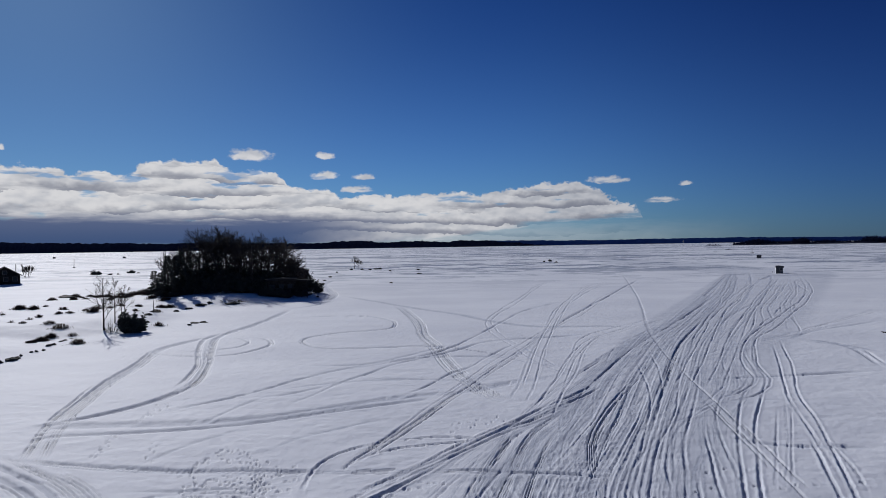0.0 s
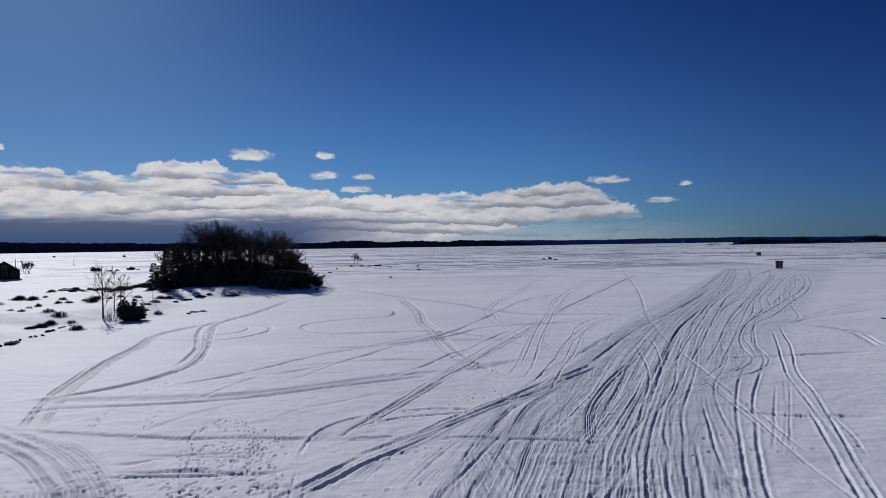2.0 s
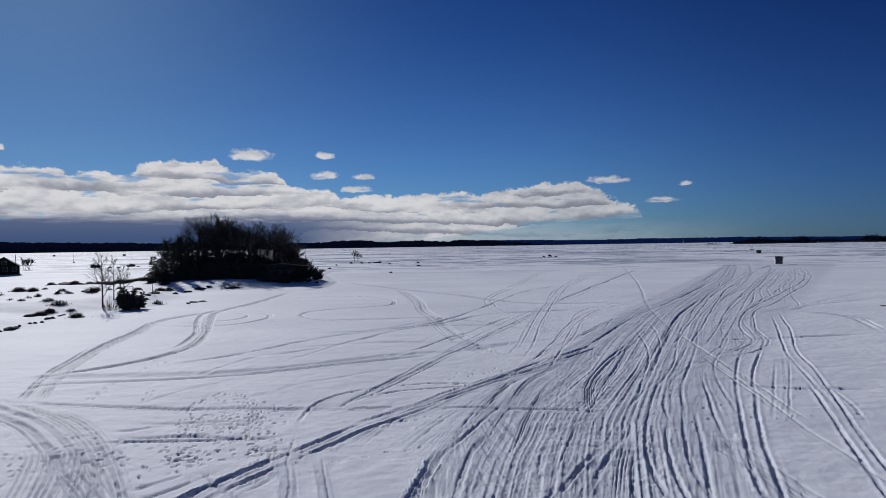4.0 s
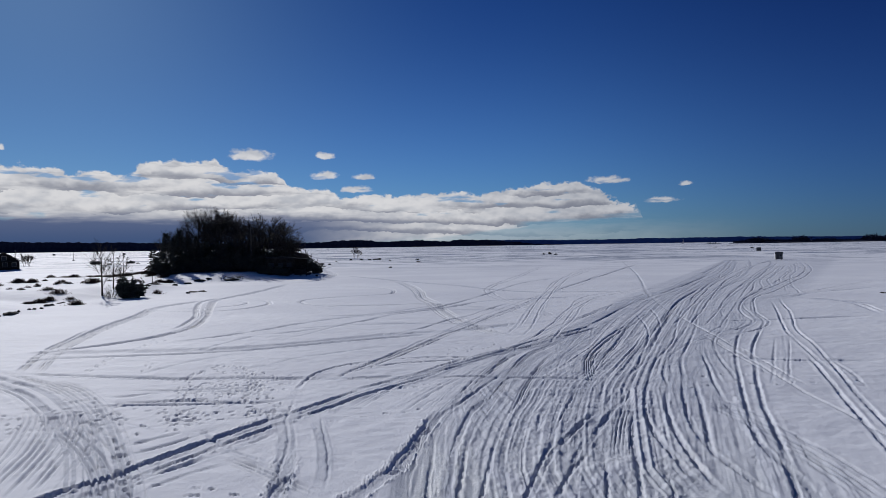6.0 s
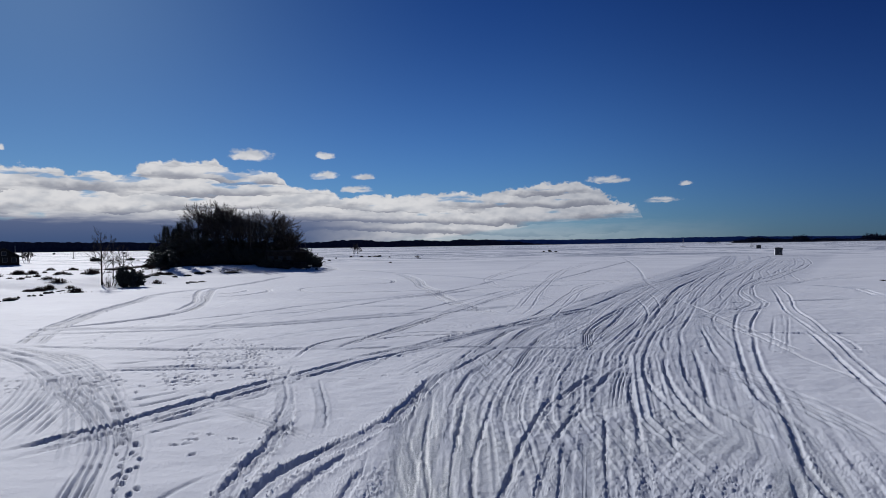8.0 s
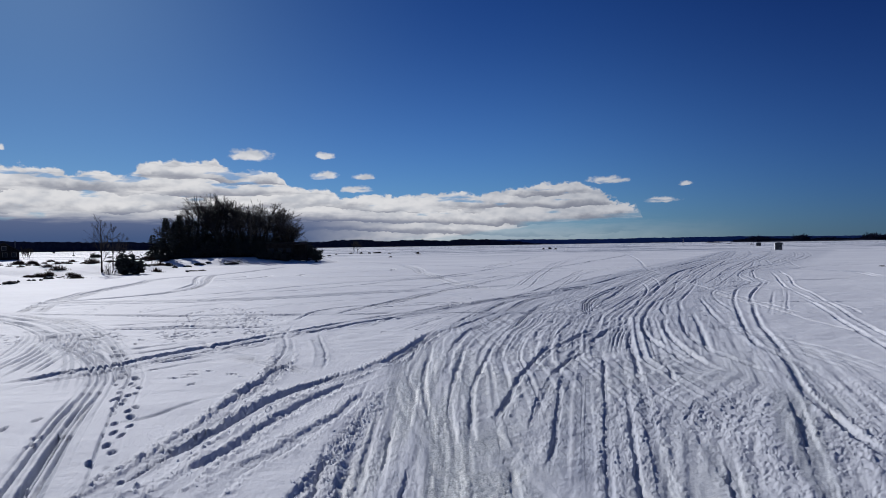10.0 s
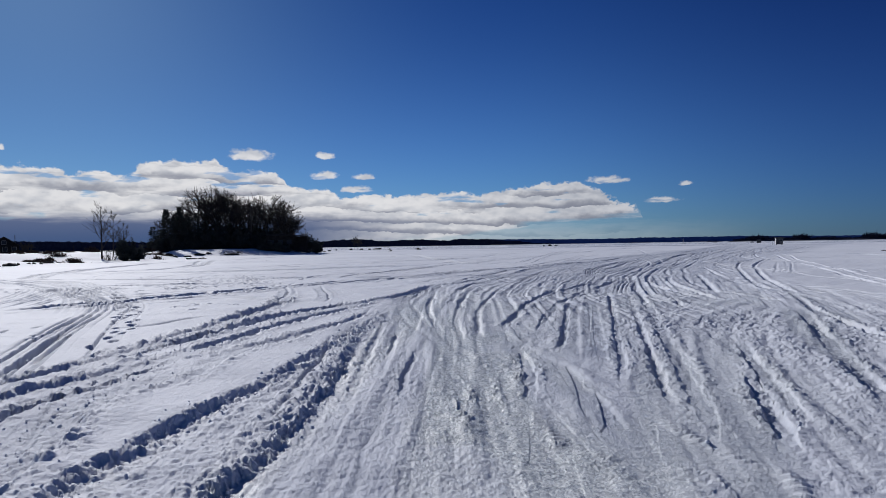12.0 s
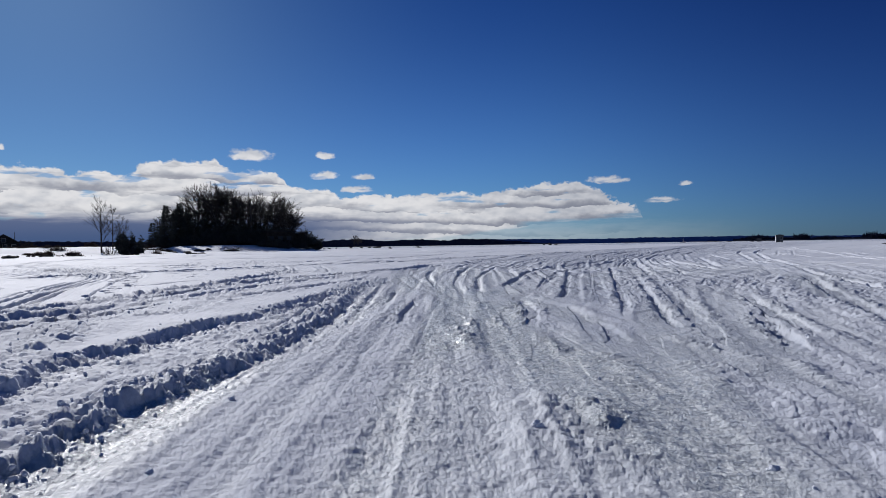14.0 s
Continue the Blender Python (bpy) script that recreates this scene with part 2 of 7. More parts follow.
HUT_DARK = plain_material("dark_tarp", (0.02, 0.022, 0.028), (0.05, 0.055, 0.065), 2.0, 0.6)
BRICK = plain_material("sooty_brick", (0.08, 0.04, 0.03), (0.16, 0.09, 0.07), 6.0, 0.85)
METAL = plain_material("grey_metal", (0.12, 0.12, 0.13), (0.25, 0.25, 0.26), 6.0, 0.45, 0.8)
GLASS = glass_material()
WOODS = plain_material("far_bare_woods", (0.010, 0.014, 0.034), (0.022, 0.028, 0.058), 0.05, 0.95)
# distance haze is painted into the hills' base colour as blue
HAZE_HILL = plain_material("haze_blue_hill", (0.032, 0.07, 0.21), (0.042, 0.09, 0.26), 0.02, 0.95)


# ---- ground: one sheet of snow over lake and shore, finest where the drone comes down ----
def sst(a, b, v):
    t = np.clip((v - a) / (b - a), 0, 1)
    return t * t * (3 - 2 * t)


TABLE = np.random.RandomState(5).rand(256, 256).astype(np.float32)


def vnoise(x, y):
    xi, yi = np.floor(x).astype(np.int64), np.floor(y).astype(np.int64)
    fx, fy = (x - xi).astype(np.float32), (y - yi).astype(np.float32)
    fx, fy = fx * fx * (3 - 2 * fx), fy * fy * (3 - 2 * fy)
    a, b, c, d = xi & 255, yi & 255, (xi + 1) & 255, (yi + 1) & 255
    return (TABLE[a, b] * (1 - fx) + TABLE[c, b] * fx) * (1 - fy) + (TABLE[a, d] * (1 - fx) + TABLE[c, d] * fx) * fy


def fnoise(x, y, octaves=3):
    total, size = 0.0, 0.5
    for i in range(octaves):
        total = total + size * vnoise(x * 2**i + 17.3 * i, y * 2**i + 9.1 * i)
        size *= 0.5
    return total / (1 - 0.5**octaves)


def pebbles(x, y, seed=0, keep=0.7):
    """Round crumbs of uneven size strewn over a jittered grid, 0 to about 1 high."""
    xi, yi = np.floor(x).astype(np.int32), np.floor(y).astype(np.int32)
    top = np.zeros(x.shape, np.float32)
    for dx in (-1, 0, 1):
        for dy in (-1, 0, 1):
            a, b = (xi + dx + int(seed)) & 255, (yi + dy + int(seed) * 5) & 255
            size = TABLE[b, a]
            px, py = x - (xi + dx) - 0.1 - 0.8 * TABLE[a, b], y - (yi + dy) - 0.1 - 0.8 * TABLE[(a + 71) & 255, b]
            dome = np.sqrt(np.clip(1 - (px * px + py * py) / (0.25 + 0.5 * size) ** 2, 0, None))
            top = np.maximum(top, dome * (0.3 + 0.7 * size) * (TABLE[a, (b + 99) & 255] < keep))
    return top


def rubble(x, y, seed=0, reach=20.0):
    """Broken snow at three sizes, out to the given distance; coarser and fainter beyond."""
    out = 0.45 * vnoise(x * 5 + seed, y * 5) + 0.25 * vnoise(x * 11, y * 11 + seed)
    near = y < reach
    xs, ys = x[near], y[near]
    xs, ys = xs + (vnoise(xs * 20, ys * 20) - 0.5) * 0.05, ys + (vnoise(xs * 20 + 50, ys * 20) - 0.5) * 0.05
    fine = 0.36 * pebbles(xs * 8, ys * 8, seed, 0.3) + 0.36 * pebbles(xs * 15, ys * 15, seed + 9, 0.5) + 0.26 * pebbles(xs * 31, ys * 31, seed + 4, 0.7)
    out[near] = out[near] + (fine - out[near]) * sst(reach, reach * 0.6, ys)
    return out


def lane_edge(y):
    return np.interp(y, [0, 1.8, 2.5, 3.2, 4, 5, 6.2, 7.5, 9, 12, 15, 17.5, 22.5, 25, 30, 40, 60, 160], [-1.2, -1.23, -1.28, -1.17, -1.06, -1.06, -1.1, -1.18, -1.1, -0.85, -0.75, -0.3, 1.2, 2.8, 5.5, 9.5, 19, 75])


def lane_share(x, y):
    """How far the vehicle lane has been worn down: 0 fresh snow, about a half on its terrace, 1 in the lane."""
    t = np.interp(y, [0, 2.6, 3.2, 4, 4.8, 5.7, 7, 8.2, 10, 12], [-1.8, -1.85, -1.98, -1.88, -1.75, -1.6, -1.45, -1.38, -1.2, -0.9])
    r = np.interp(y, [0, 11, 15, 19, 29, 60, 160], [8.2, 8.2, 8.7, 9.8, 14.4, 36, 105])
    wob = (fnoise(x * 2.2, y * 2.2) - 0.5) * 0.16 + (rubble(x, y, 2, 14.0) - 0.3) * 0.12
    near = y < 12.5
    soft = np.interp(y, [6.5, 12], [0.05, 0.5])
    a = 0.47 * sst(-soft, soft, x - t + wob) * near + sst(-soft, soft, x - lane_edge(y) + wob) * np.where(near, 0.53, 1.0)
    return a * (1 - sst(-1.5, 1.5, x - r))


def lane_depth(y):
    return np.interp(y, [0, 2, 4, 7, 9, 12, 20, 35, 60, 100], [0.09, 0.11, 0.13, 0.12, 0.09, 0.05, 0.035, 0.03, 0.02, 0])


def land(x, y):
    """Height of the low shore above the ice."""
    h = np.zeros_like(x)
    for cx, cy, rx, ry, top in [(-54, 52, 20, 15, 0.6), (-46, 72, 14, 17, 0.95), (-41, 110, 20, 24, 1.1), (-62, 84, 26, 26, 0.8), (-120, 152, 24, 20, 0.6)]:
        d = np.sqrt(((x - cx) / rx) ** 2 + ((y - cy) / ry) ** 2)
        h = np.maximum(h, top * sst(1.0, 0.45, d + (fnoise(x * 0.12, y * 0.12) - 0.5) * 0.25))
    return h


def ground_z(x, y):
    return float(land(np.array([x * 1.0]), np.array([y * 1.0]))[0])


HALF = 38.5
angles = [math.radians(-HALF)]
while angles[-1] < math.radians(HALF):
    angles.append(angles[-1] + (0.00142 if angles[-1] < -0.21 else 0.00115))
COLS = len(angles)
angles += [angles[-1] + (2 * math.pi - angles[-1] + angles[0]) * i / 48 for i in range(1, 48)]
radii = [1.0]
while radii[-1] < 4900:
    r = radii[-1]
    radii.append(r * (1 + (0.0062 if r < 3 else 0.0046 * max(1.0, r / 40.0) ** (0.62 if r < 170 else 1.25))))
AZ, RAD = np.array(angles), np.array(radii)
GX, GY = RAD[:, None] * np.sin(AZ)[None, :], RAD[:, None] * np.cos(AZ)[None, :]
STEP = np.gradient(RAD)
TRACK = np.zeros(GX.shape, np.float32)
# amount of trodden tone plus shade painted into ruts and prints
PACKED_SHADE = np.zeros(GX.shape, np.float32)
OVER = np.zeros(GX.shape, np.float32)
ICE = np.zeros(GX.shape, np.float32)


def smooth_line(points, step):
    """A smooth line through the points, sampled about every step metres."""
    p = [Vector((*q, 0)) for q in points]
    p = [p[0] * 2 - p[1]] + p + [p[-1] * 2 - p[-2]]
    out = []
    for i in range(1, len(p) - 2):
        a, b, c, d = p[i - 1 : i + 3]
        count = max(1, int((c - b).length / step))
        for k in range(count):
            t = k / count
            out.append(0.5 * (2 * b + (c - a) * t + (2 * a - 5 * b + 4 * c - d) * t * t + (3 * b - a - 3 * c + d) * t**3))
    return np.array([(v.x, v.y) for v in out + [p[-2]]])


def along(points, reach, press, over=0.0, ice=False):
    """Presses a line into the snow: press(across, along, x, y) gives the height and the packed, shaded tone for the
    cells within reach.
    """
    far = max(math.hypot(*q) for q in points)
    line = smooth_line(points, max(0.25, far * 0.008))
    az, rad = np.arctan2(line[:, 0], line[:, 1]), np.hypot(line[:, 0], line[:, 1])
    pad = reach / np.maximum(rad, 1)

    def cells(i0, i1):
        lo, hi = (az[i0:i1] - pad[i0:i1]).min(), (az[i0:i1] + pad[i0:i1]).max()
        c = np.searchsorted(AZ[:COLS], [lo, hi])
        r = np.searchsorted(RAD, [rad[i0:i1].min() - reach, rad[i0:i1].max() + reach])
        return r[0], r[1], c[0], c[1]

    r0, r1, c0, c1 = cells(0, len(line))
    if r1 <= r0 or c1 <= c0:
        return
    dist = np.full((r1 - r0, c1 - c0), 9.0, np.float32)
    run = np.zeros_like(dist)
    cell = np.zeros_like(dist)
    length = 0.0
    for i in range(len(line) - 1):
        a, b, c, d = cells(i, i + 2)
        if b <= a or d <= c:
            continue
        x, y = GX[a:b, c:d], GY[a:b, c:d]
        way = line[i + 1] - line[i]
        size = math.hypot(*way) + 1e-9
        ux, uy = way / size
        px, py = x - line[i, 0], y - line[i, 1]
        t = np.clip(px * ux + py * uy, 0, size)
        side = px * uy - py * ux
        dd = np.hypot(px - t * ux, py - t * uy)
        dd = np.where(side < 0, -dd, dd)
        old, olds = dist[a - r0 : b - r0, c - c0 : d - c0], run[a - r0 : b - r0, c - c0 : d - c0]
        closer = np.abs(dd) < np.abs(old)
        old[closer] = dd[closer]
        olds[closer] = (t + length)[closer]
        rx, ry = line[i] / (math.hypot(*line[i]) + 1e-9)
        radial, sideways = abs(uy * rx - ux * ry), abs(ux * rx + uy * ry)
        rr = math.hypot(*line[i])
        cell[a - r0 : b - r0, c - c0 : d - c0][closer] = math.hypot(radial * np.interp(rr, RAD, STEP), sideways * rr * 0.00112)
        length += size
    hit = np.abs(dist) < reach
    u, s = dist[hit], run[hit]
    x, y = GX[r0:r1, c0:c1][hit], GY[r0:r1, c0:c1][hit]
    ease = [min(0.6 + 0.1 * math.hypot(*q), 0.3 * length) for q in (points[0], points[-1])]
    fade = sst(0, ease[0], s) * sst(0, ease[1], length - s)
    high, pack = press(u, s, x, y, cell[hit])
    high, pack = high * fade, pack * fade
    tr, pk = TRACK[r0:r1, c0:c1], PACKED_SHADE[r0:r1, c0:c1]
    if over:
        # a later pass that flattens what lies below it
        flat = sst(over + 0.12, over - 0.12, np.abs(u)) * fade * 0.4
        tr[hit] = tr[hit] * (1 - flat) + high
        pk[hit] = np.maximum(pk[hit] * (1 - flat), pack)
        OVER[r0:r1, c0:c1][hit] = np.maximum(OVER[r0:r1, c0:c1][hit], flat)
        if ice:
            ICE[r0:r1, c0:c1][hit] = np.maximum(ICE[r0:r1, c0:c1][hit], pack)
        return
    old = tr[hit]
    tr[hit] = np.where(high < 0, np.minimum(old, high * 0.8 + old * 0.3), np.maximum(old, old * 0.4 + high))
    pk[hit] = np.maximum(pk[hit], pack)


LINES = [0]


def groove(u, s, x, y, cell, wide, deep, seed):
    u = u + (vnoise(s * 0.12 + seed, s * 0 + seed) - 0.5) * 0.36 * sst(22, 60, y) + (vnoise(s * 0.5 + seed, s * 0 + seed) - 0.5) * 0.05 + (fnoise(x * 6, y * 6 + seed, 2) - 0.5) * 0.07
    deep = deep * (0.45 + 1.1 * vnoise(s * 0.45 + seed * 3, s * 0 + 1.7)) * np.interp(y, [0, 4, 9, 20, 40, 80, 150], [0.4, 0.6, 0.58, 0.6, 0.82, 1.7, 2.6])
    a, half = np.abs(u), wide * np.interp(y, [0, 4, 10, 30], [0.2, 0.32, 0.33, 0.25])
    soft = np.maximum(0.022, cell * 0.55)
    inside = sst(half + soft, half - soft * 0.6, a)
    crumb = rubble(x, y, LINES[0], 17.0)
    rim = deep * (0.05 + np.interp(y, [8, 25], [0.7, 0.45]) * crumb) * np.exp(-(((a - half - 0.07) / 0.065) ** 2))
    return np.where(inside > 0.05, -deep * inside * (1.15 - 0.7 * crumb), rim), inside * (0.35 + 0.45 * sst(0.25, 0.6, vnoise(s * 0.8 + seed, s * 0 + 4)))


def rut(wide, deep, points):
    LINES[0] += 1
    seed = LINES[0] * 3.7
    along(points, wide / 2 + 0.32, lambda u, s, x, y, cell: groove(u, s, x, y, cell, wide, deep, seed))


def ruts_pair(gap, wide, deep, points):
    """Both ruts of one vehicle."""
    LINES[0] += 1
    seed = LINES[0] * 3.7
    along(points, gap / 2 + wide + 0.3, lambda u, s, x, y, cell: groove(np.abs(u) - gap / 2, s, x, y, cell, wide, deep, seed))


def trail(wide, deep, count, points, over=False):
    """A band beaten by several passes of sleds: shallow, with fine grooves along it."""
    LINES[0] += 1
    seed = LINES[0] * 5.3

    def press(u, s, x, y, cell):
        u = u + (vnoise(s * 0.1 + seed, s * 0) - 0.5) * min(0.4, wide * 0.35)
        a, half = np.abs(u), wide / 2
        inside = sst(half + 0.10, half - 0.10, a)
        dense = np.minimum(count / wide * 1.5, 0.40 / cell)
        fine = 0.18 + 0.18 * np.cos(6.283 * (u * dense + 0.6 * vnoise(s * 0.07 + seed, u * 2))) + 0.60 * vnoise(u * dense * 1.4 + seed, s * 0.06 + seed)
        far_off = sst(0.3, 0.7, cell * count / wide)
        lines = sst(0.48, 0.62, fine) * (1 - far_off) + 0.75 * far_off * sst(half, half * 0.3, a)
        tread = (vnoise(x * 11, y * 11) - 0.5) * 0.3 * sst(13, 8, y) + 0.12 * np.sin(s * 70 + 4 * vnoise(u * 4, s)) * sst(11, 6, y) * sst(0.4, 0.6, vnoise(s * 0.8 + seed, u * 3))
        high = -deep * np.interp(y, [10, 26], [1.0, 1.7]) * (0.1 + 2.6 * lines + tread) * inside + deep * 0.2 * np.exp(-(((a - half - 0.07) / 0.06) ** 2))
        return high, inside * (0.06 + 0.94 * lines)

    along(points, wide / 2 + 0.4, press, wide / 2 if over else 0.0)


def sled_path(wide, deep, count, points):
    """A late trail that runs on top of the older ruts."""
    trail(wide, deep, count, points, True)


def churned(wide, deep, points):
    """A strip broken up by spinning wheels: sunk between crisp walls, with crumbs on its floor and along its edges."""
    LINES[0] += 1
    seed = LINES[0] * 6.1

    def press(u, s, x, y, cell):
        crumb = rubble(x, y, LINES[0], 28.0)
        u = u + (fnoise(x * 1.6 + seed, y * 1.6, 2) - 0.5) * 0.16 + (crumb - 0.3) * 0.10
        a, half = np.abs(u), wide / 2 * (0.75 + 0.5 * vnoise(s * 0.5 + seed, s * 0))
        soft = np.maximum(0.03, cell * 0.7)
        inside = sst(half + soft, half - soft, a)
        rails = 0.35 * sst(0.45, 0.6, vnoise(u / np.maximum(0.12, cell * 2) + seed, s * 0.12))
        rim = deep * 0.8 * crumb * np.exp(-(((a - half - 0.08) / 0.09) ** 2))
        return np.where(inside > 0.04, -deep * inside * (0.85 + rails - 0.9 * crumb), rim), inside * 0.45

    along(points, wide * 0.7 + 0.4, press)


def pan(wide, points):
    """A wheel's path polished down to grey ice, with tread bars along one shoulder."""
    LINES[0] += 1
    seed = LINES[0] * 3.3

    def press(u, s, x, y, cell):
        u = u + (fnoise(x * 1.8 + seed, y * 1.8, 2) - 0.5) * 0.25
        a, half = np.abs(u), wide / 2 * (0.7 + 0.5 * vnoise(s * 0.6 + seed, s * 0))
        inside = sst(half + 0.05, half - 0.05, a)
        shoulder = np.exp(-(((u + half + 0.09) / 0.07) ** 2))
        bars = sst(-0.4, 0.4, np.sin(s * 78 + u * 16)) * sst(10, 6, y) * sst(0.3, 0.5, vnoise(s * 0.9 + seed, s * 0 + 2))
        return -0.018 * inside + shoulder * (0.012 + 0.012 * bars), inside * 0.6

    along(points, wide * 0.6 + 0.35, press, wide / 2, True)


def heap(wide, tall, points):
    """A low crumbled ridge thrown up beside a wheel."""
    LINES[0] += 1
    seed = LINES[0] * 7.3

    def press(u, s, x, y, cell):
        crumb = rubble(x, y, LINES[0])
        u = u + (fnoise(x * 2.5 + seed, y * 2.5, 2) - 0.5) * 0.3 + (crumb - 0.3) * 0.08
        body = sst(wide * 0.9, 0, np.abs(u)) * (0.3 + 1.1 * vnoise(s * 1.1 + seed, s * 0 + 3))
        return tall * body * (0.5 + 0.9 * crumb), body * 0

    along(points, wide + 0.3, press)


def tyre_print(wide, deep, points):
    """A flat strip pressed by one tyre, with the bars of its tread across it."""
    LINES[0] += 1
    seed = LINES[0] * 4.1

    def press(u, s, x, y, cell):
        u = u + (vnoise(s * 0.4 + seed, s * 0) - 0.5) * 0.08
        a, half = np.abs(u), wide / 2
        inside = sst(half + 0.03, half - 0.02, a)
        bars = sst(-0.3, 0.3, np.sin(s * 85 + a * 22)) * sst(9, 5.5, y) * sst(0.35, 0.6, vnoise(s * 1.3 + seed, s * 0 + 2))
        rim = deep * 0.25 * np.exp(-(((a - half - 0.05) / 0.05) ** 2)) * fnoise(x * 11, y * 11)
        return -deep * inside * (1 - 0.3 * bars) + rim, inside * 0.75

    along(points, wide / 2 + 0.2, press)


def scratch(wide, deep, points):
    LINES[0] += 1
    seed = LINES[0] * 2.9

    def press(u, s, x, y, cell):
        u = u + (vnoise(s * 0.5 + seed, s * 0) - 0.5) * 0.15
        soft = np.maximum(wide * 0.5, cell * 0.9)
        cut = sst(soft * 2, 0, np.abs(u)) * (0.4 + vnoise(s * 0.4 + seed, s * 0 + 5))
        return -deep * 2.0 * cut, cut * 0.9

    along(points, 0.5, press)


def dent(px, py, turn, long, wide, deep):
    rad, az = math.hypot(px, py), math.atan2(px, py)
    reach = long * 2.2
    c0, c1 = np.searchsorted(AZ[:COLS], [az - reach / rad, az + reach / rad])
    r0, r1 = np.searchsorted(RAD, [rad - reach, rad + reach])
    x, y = GX[r0:r1, c0:c1] - px, GY[r0:r1, c0:c1] - py
    a, b = x * math.cos(turn) + y * math.sin(turn), -x * math.sin(turn) + y * math.cos(turn)
    d = np.sqrt((a / long) ** 2 + (b / wide) ** 2)
    high = -deep * sst(1.25, 0.75, d) + deep * 0.12 * np.exp(-(((d - 1.5) / 0.3) ** 2))
    TRACK[r0:r1, c0:c1] = np.minimum(TRACK[r0:r1, c0:c1], 0) * 0.3 + np.where(high < 0, np.minimum(TRACK[r0:r1, c0:c1] * 0.7, high), TRACK[r0:r1, c0:c1] * 0.7 + high)
    PACKED_SHADE[r0:r1, c0:c1] = np.maximum(PACKED_SHADE[r0:r1, c0:c1], 0.7 * sst(1.3, 0.8, d))


def footprints(step, points):
    rng = random.Random(int(points[0][0] * 100) + 7)
    line = smooth_line(points, step)
    for i, (x, y) in enumerate(line[:-1]):
        turn = math.atan2(line[i + 1][1] - y, line[i + 1][0] - x)
        side = (0.12 if i % 2 else -0.12) * rng.uniform(0.3, 1.6)
        if rng.random() < 0.15:
            continue
        dent(x - math.sin(turn) * side + rng.uniform(-0.08, 0.08), y + math.cos(turn) * side + rng.uniform(-0.08, 0.08), turn + rng.uniform(-0.3, 0.3), rng.uniform(0.08, 0.125), rng.uniform(0.035, 0.06), rng.uniform(0.03, 0.085))


def trampled(cx, cy, wide, deep, count, seed):
    """Ground walked over again and again: prints every way, most of them sidelong."""
    rng = random.Random(seed)
    for _ in range(count):
        dent(cx + rng.gauss(0, 0.4) * wide, cy + rng.gauss(0, 0.4) * deep, rng.gauss(0, 0.5), rng.uniform(0.07, 0.16), rng.uniform(0.03, 0.055), rng.uniform(0.03, 0.09))


def fan(left, right, count, seed):
    """The many single ruts that spread between two outer ones."""
    rng = random.Random(seed)
    for i in range(count):
        share = (i + rng.uniform(0.1, 0.9)) / count
        share += 0.05 * math.sin(share * 31 + seed)
        bend = rng.uniform(-0.17, 0.17) * min(1.0, 0.2 + 3.2 * max(0.0, share * (1 - share)))
        points = []
        for k, (a, b) in enumerate(zip(left, right)):
            f = min(1, max(0, share + bend * math.sin(k * 1.1 + seed + i) + rng.uniform(-0.025, 0.025)))
            points.append((a[0] + (b[0] - a[0]) * f, a[1] + (b[1] - a[1]) * f))
        first = rng.choice((0, 0, 0, 1, 2))
        last = len(points) - rng.choice((0, 0, 0, 1, 2))
        if rng.random() < 0.2:
            trail(rng.uniform(0.3, 0.6), rng.uniform(0.02, 0.035), 3, points[first:last])
        else:
            rut(rng.uniform(0.05, 0.12), rng.uniform(0.018, 0.05), points[first:last])


fan([(88.3, 182.8), (73.3, 155.9), (41.2, 96.0), (24.6, 66.1), (15.2, 51.3), (8.9, 40.7), (5.0, 32.9), (2.6, 27.6), (1.2, 22.5), (-0.3, 17.5), (-0.8, 13.5)], [(89.3, 182.5), (74.5, 152.6), (51.3, 105.9), (32.9, 73.2), (21.1, 51.4), (14.4, 37.1), (11.1, 30.0), (8.9, 25.2), (7.1, 21.1), (5.8, 16.8), (4.9, 13.6)], 58, 3)
fan([(89.3, 182.5), (74.5, 152.6), (51.3, 105.9), (32.9, 73.2), (21.1, 51.4), (14.4, 37.1), (11.1, 30.0), (8.9, 25.2), (7.1, 21.1), (5.8, 16.8)], [(84.9, 139.0), (78.3, 129.6), (46.9, 81.5), (33.1, 62.8), (23.7, 47.1), (18.0, 35.5), (14.6, 29.8), (12.3, 25.0), (12.3, 25.1), (8.6, 16.6)], 18, 9)
fan([(41.0, 96.0), (24.6, 66.0), (15.2, 51.3), (9.8, 38.5), (4.9, 31.1), (0.4, 25.6), (-2.2, 21.5), (-3.4, 18.5)], [(45.0, 98.0), (27.0, 68.0), (17.0, 52.0), (11.0, 41.0), (7.0, 33.0), (4.0, 27.6), (2.4, 22.5), (1.0, 17.0)], 24, 5)

trail(1.2, 0.04, 6, [(-22.0,87.7), (-21.8,71.0), (-22.8,62.4), (-24.4,56.7), (-25.1,52.5), (-23.3,44.6), (-22.4,39.4), (-21.1,35.0), (-19.9,31.0), (-18.3,27.0), (-17.16,24.35)])
trail(0.8, 0.045, 4, [(-22.4,64.8), (-22.2,58.5), (-20.4,52.0), (-18.1,45.7), (-16.4,39.8), (-16.6,36.1), (-17.6,33.4), (-19.0,31.5), (-20.5,29.8), (-21.6,29.0)])
trail(0.5, 0.04, 2, [(-23.4,62.4), (-23.1,57.6), (-20.8,50.7), (-18.8,45.7), (-17.6,41.1), (-17.0,37.5)])
trail(0.45, 0.04, 2, [(-25.2,51.9), (-22.7,49.8), (-19.8,49.1), (-17.3,49.9), (-15.9,53.1), (-16.0,55.6), (-17.4,58.1), (-20.1,59.8)])
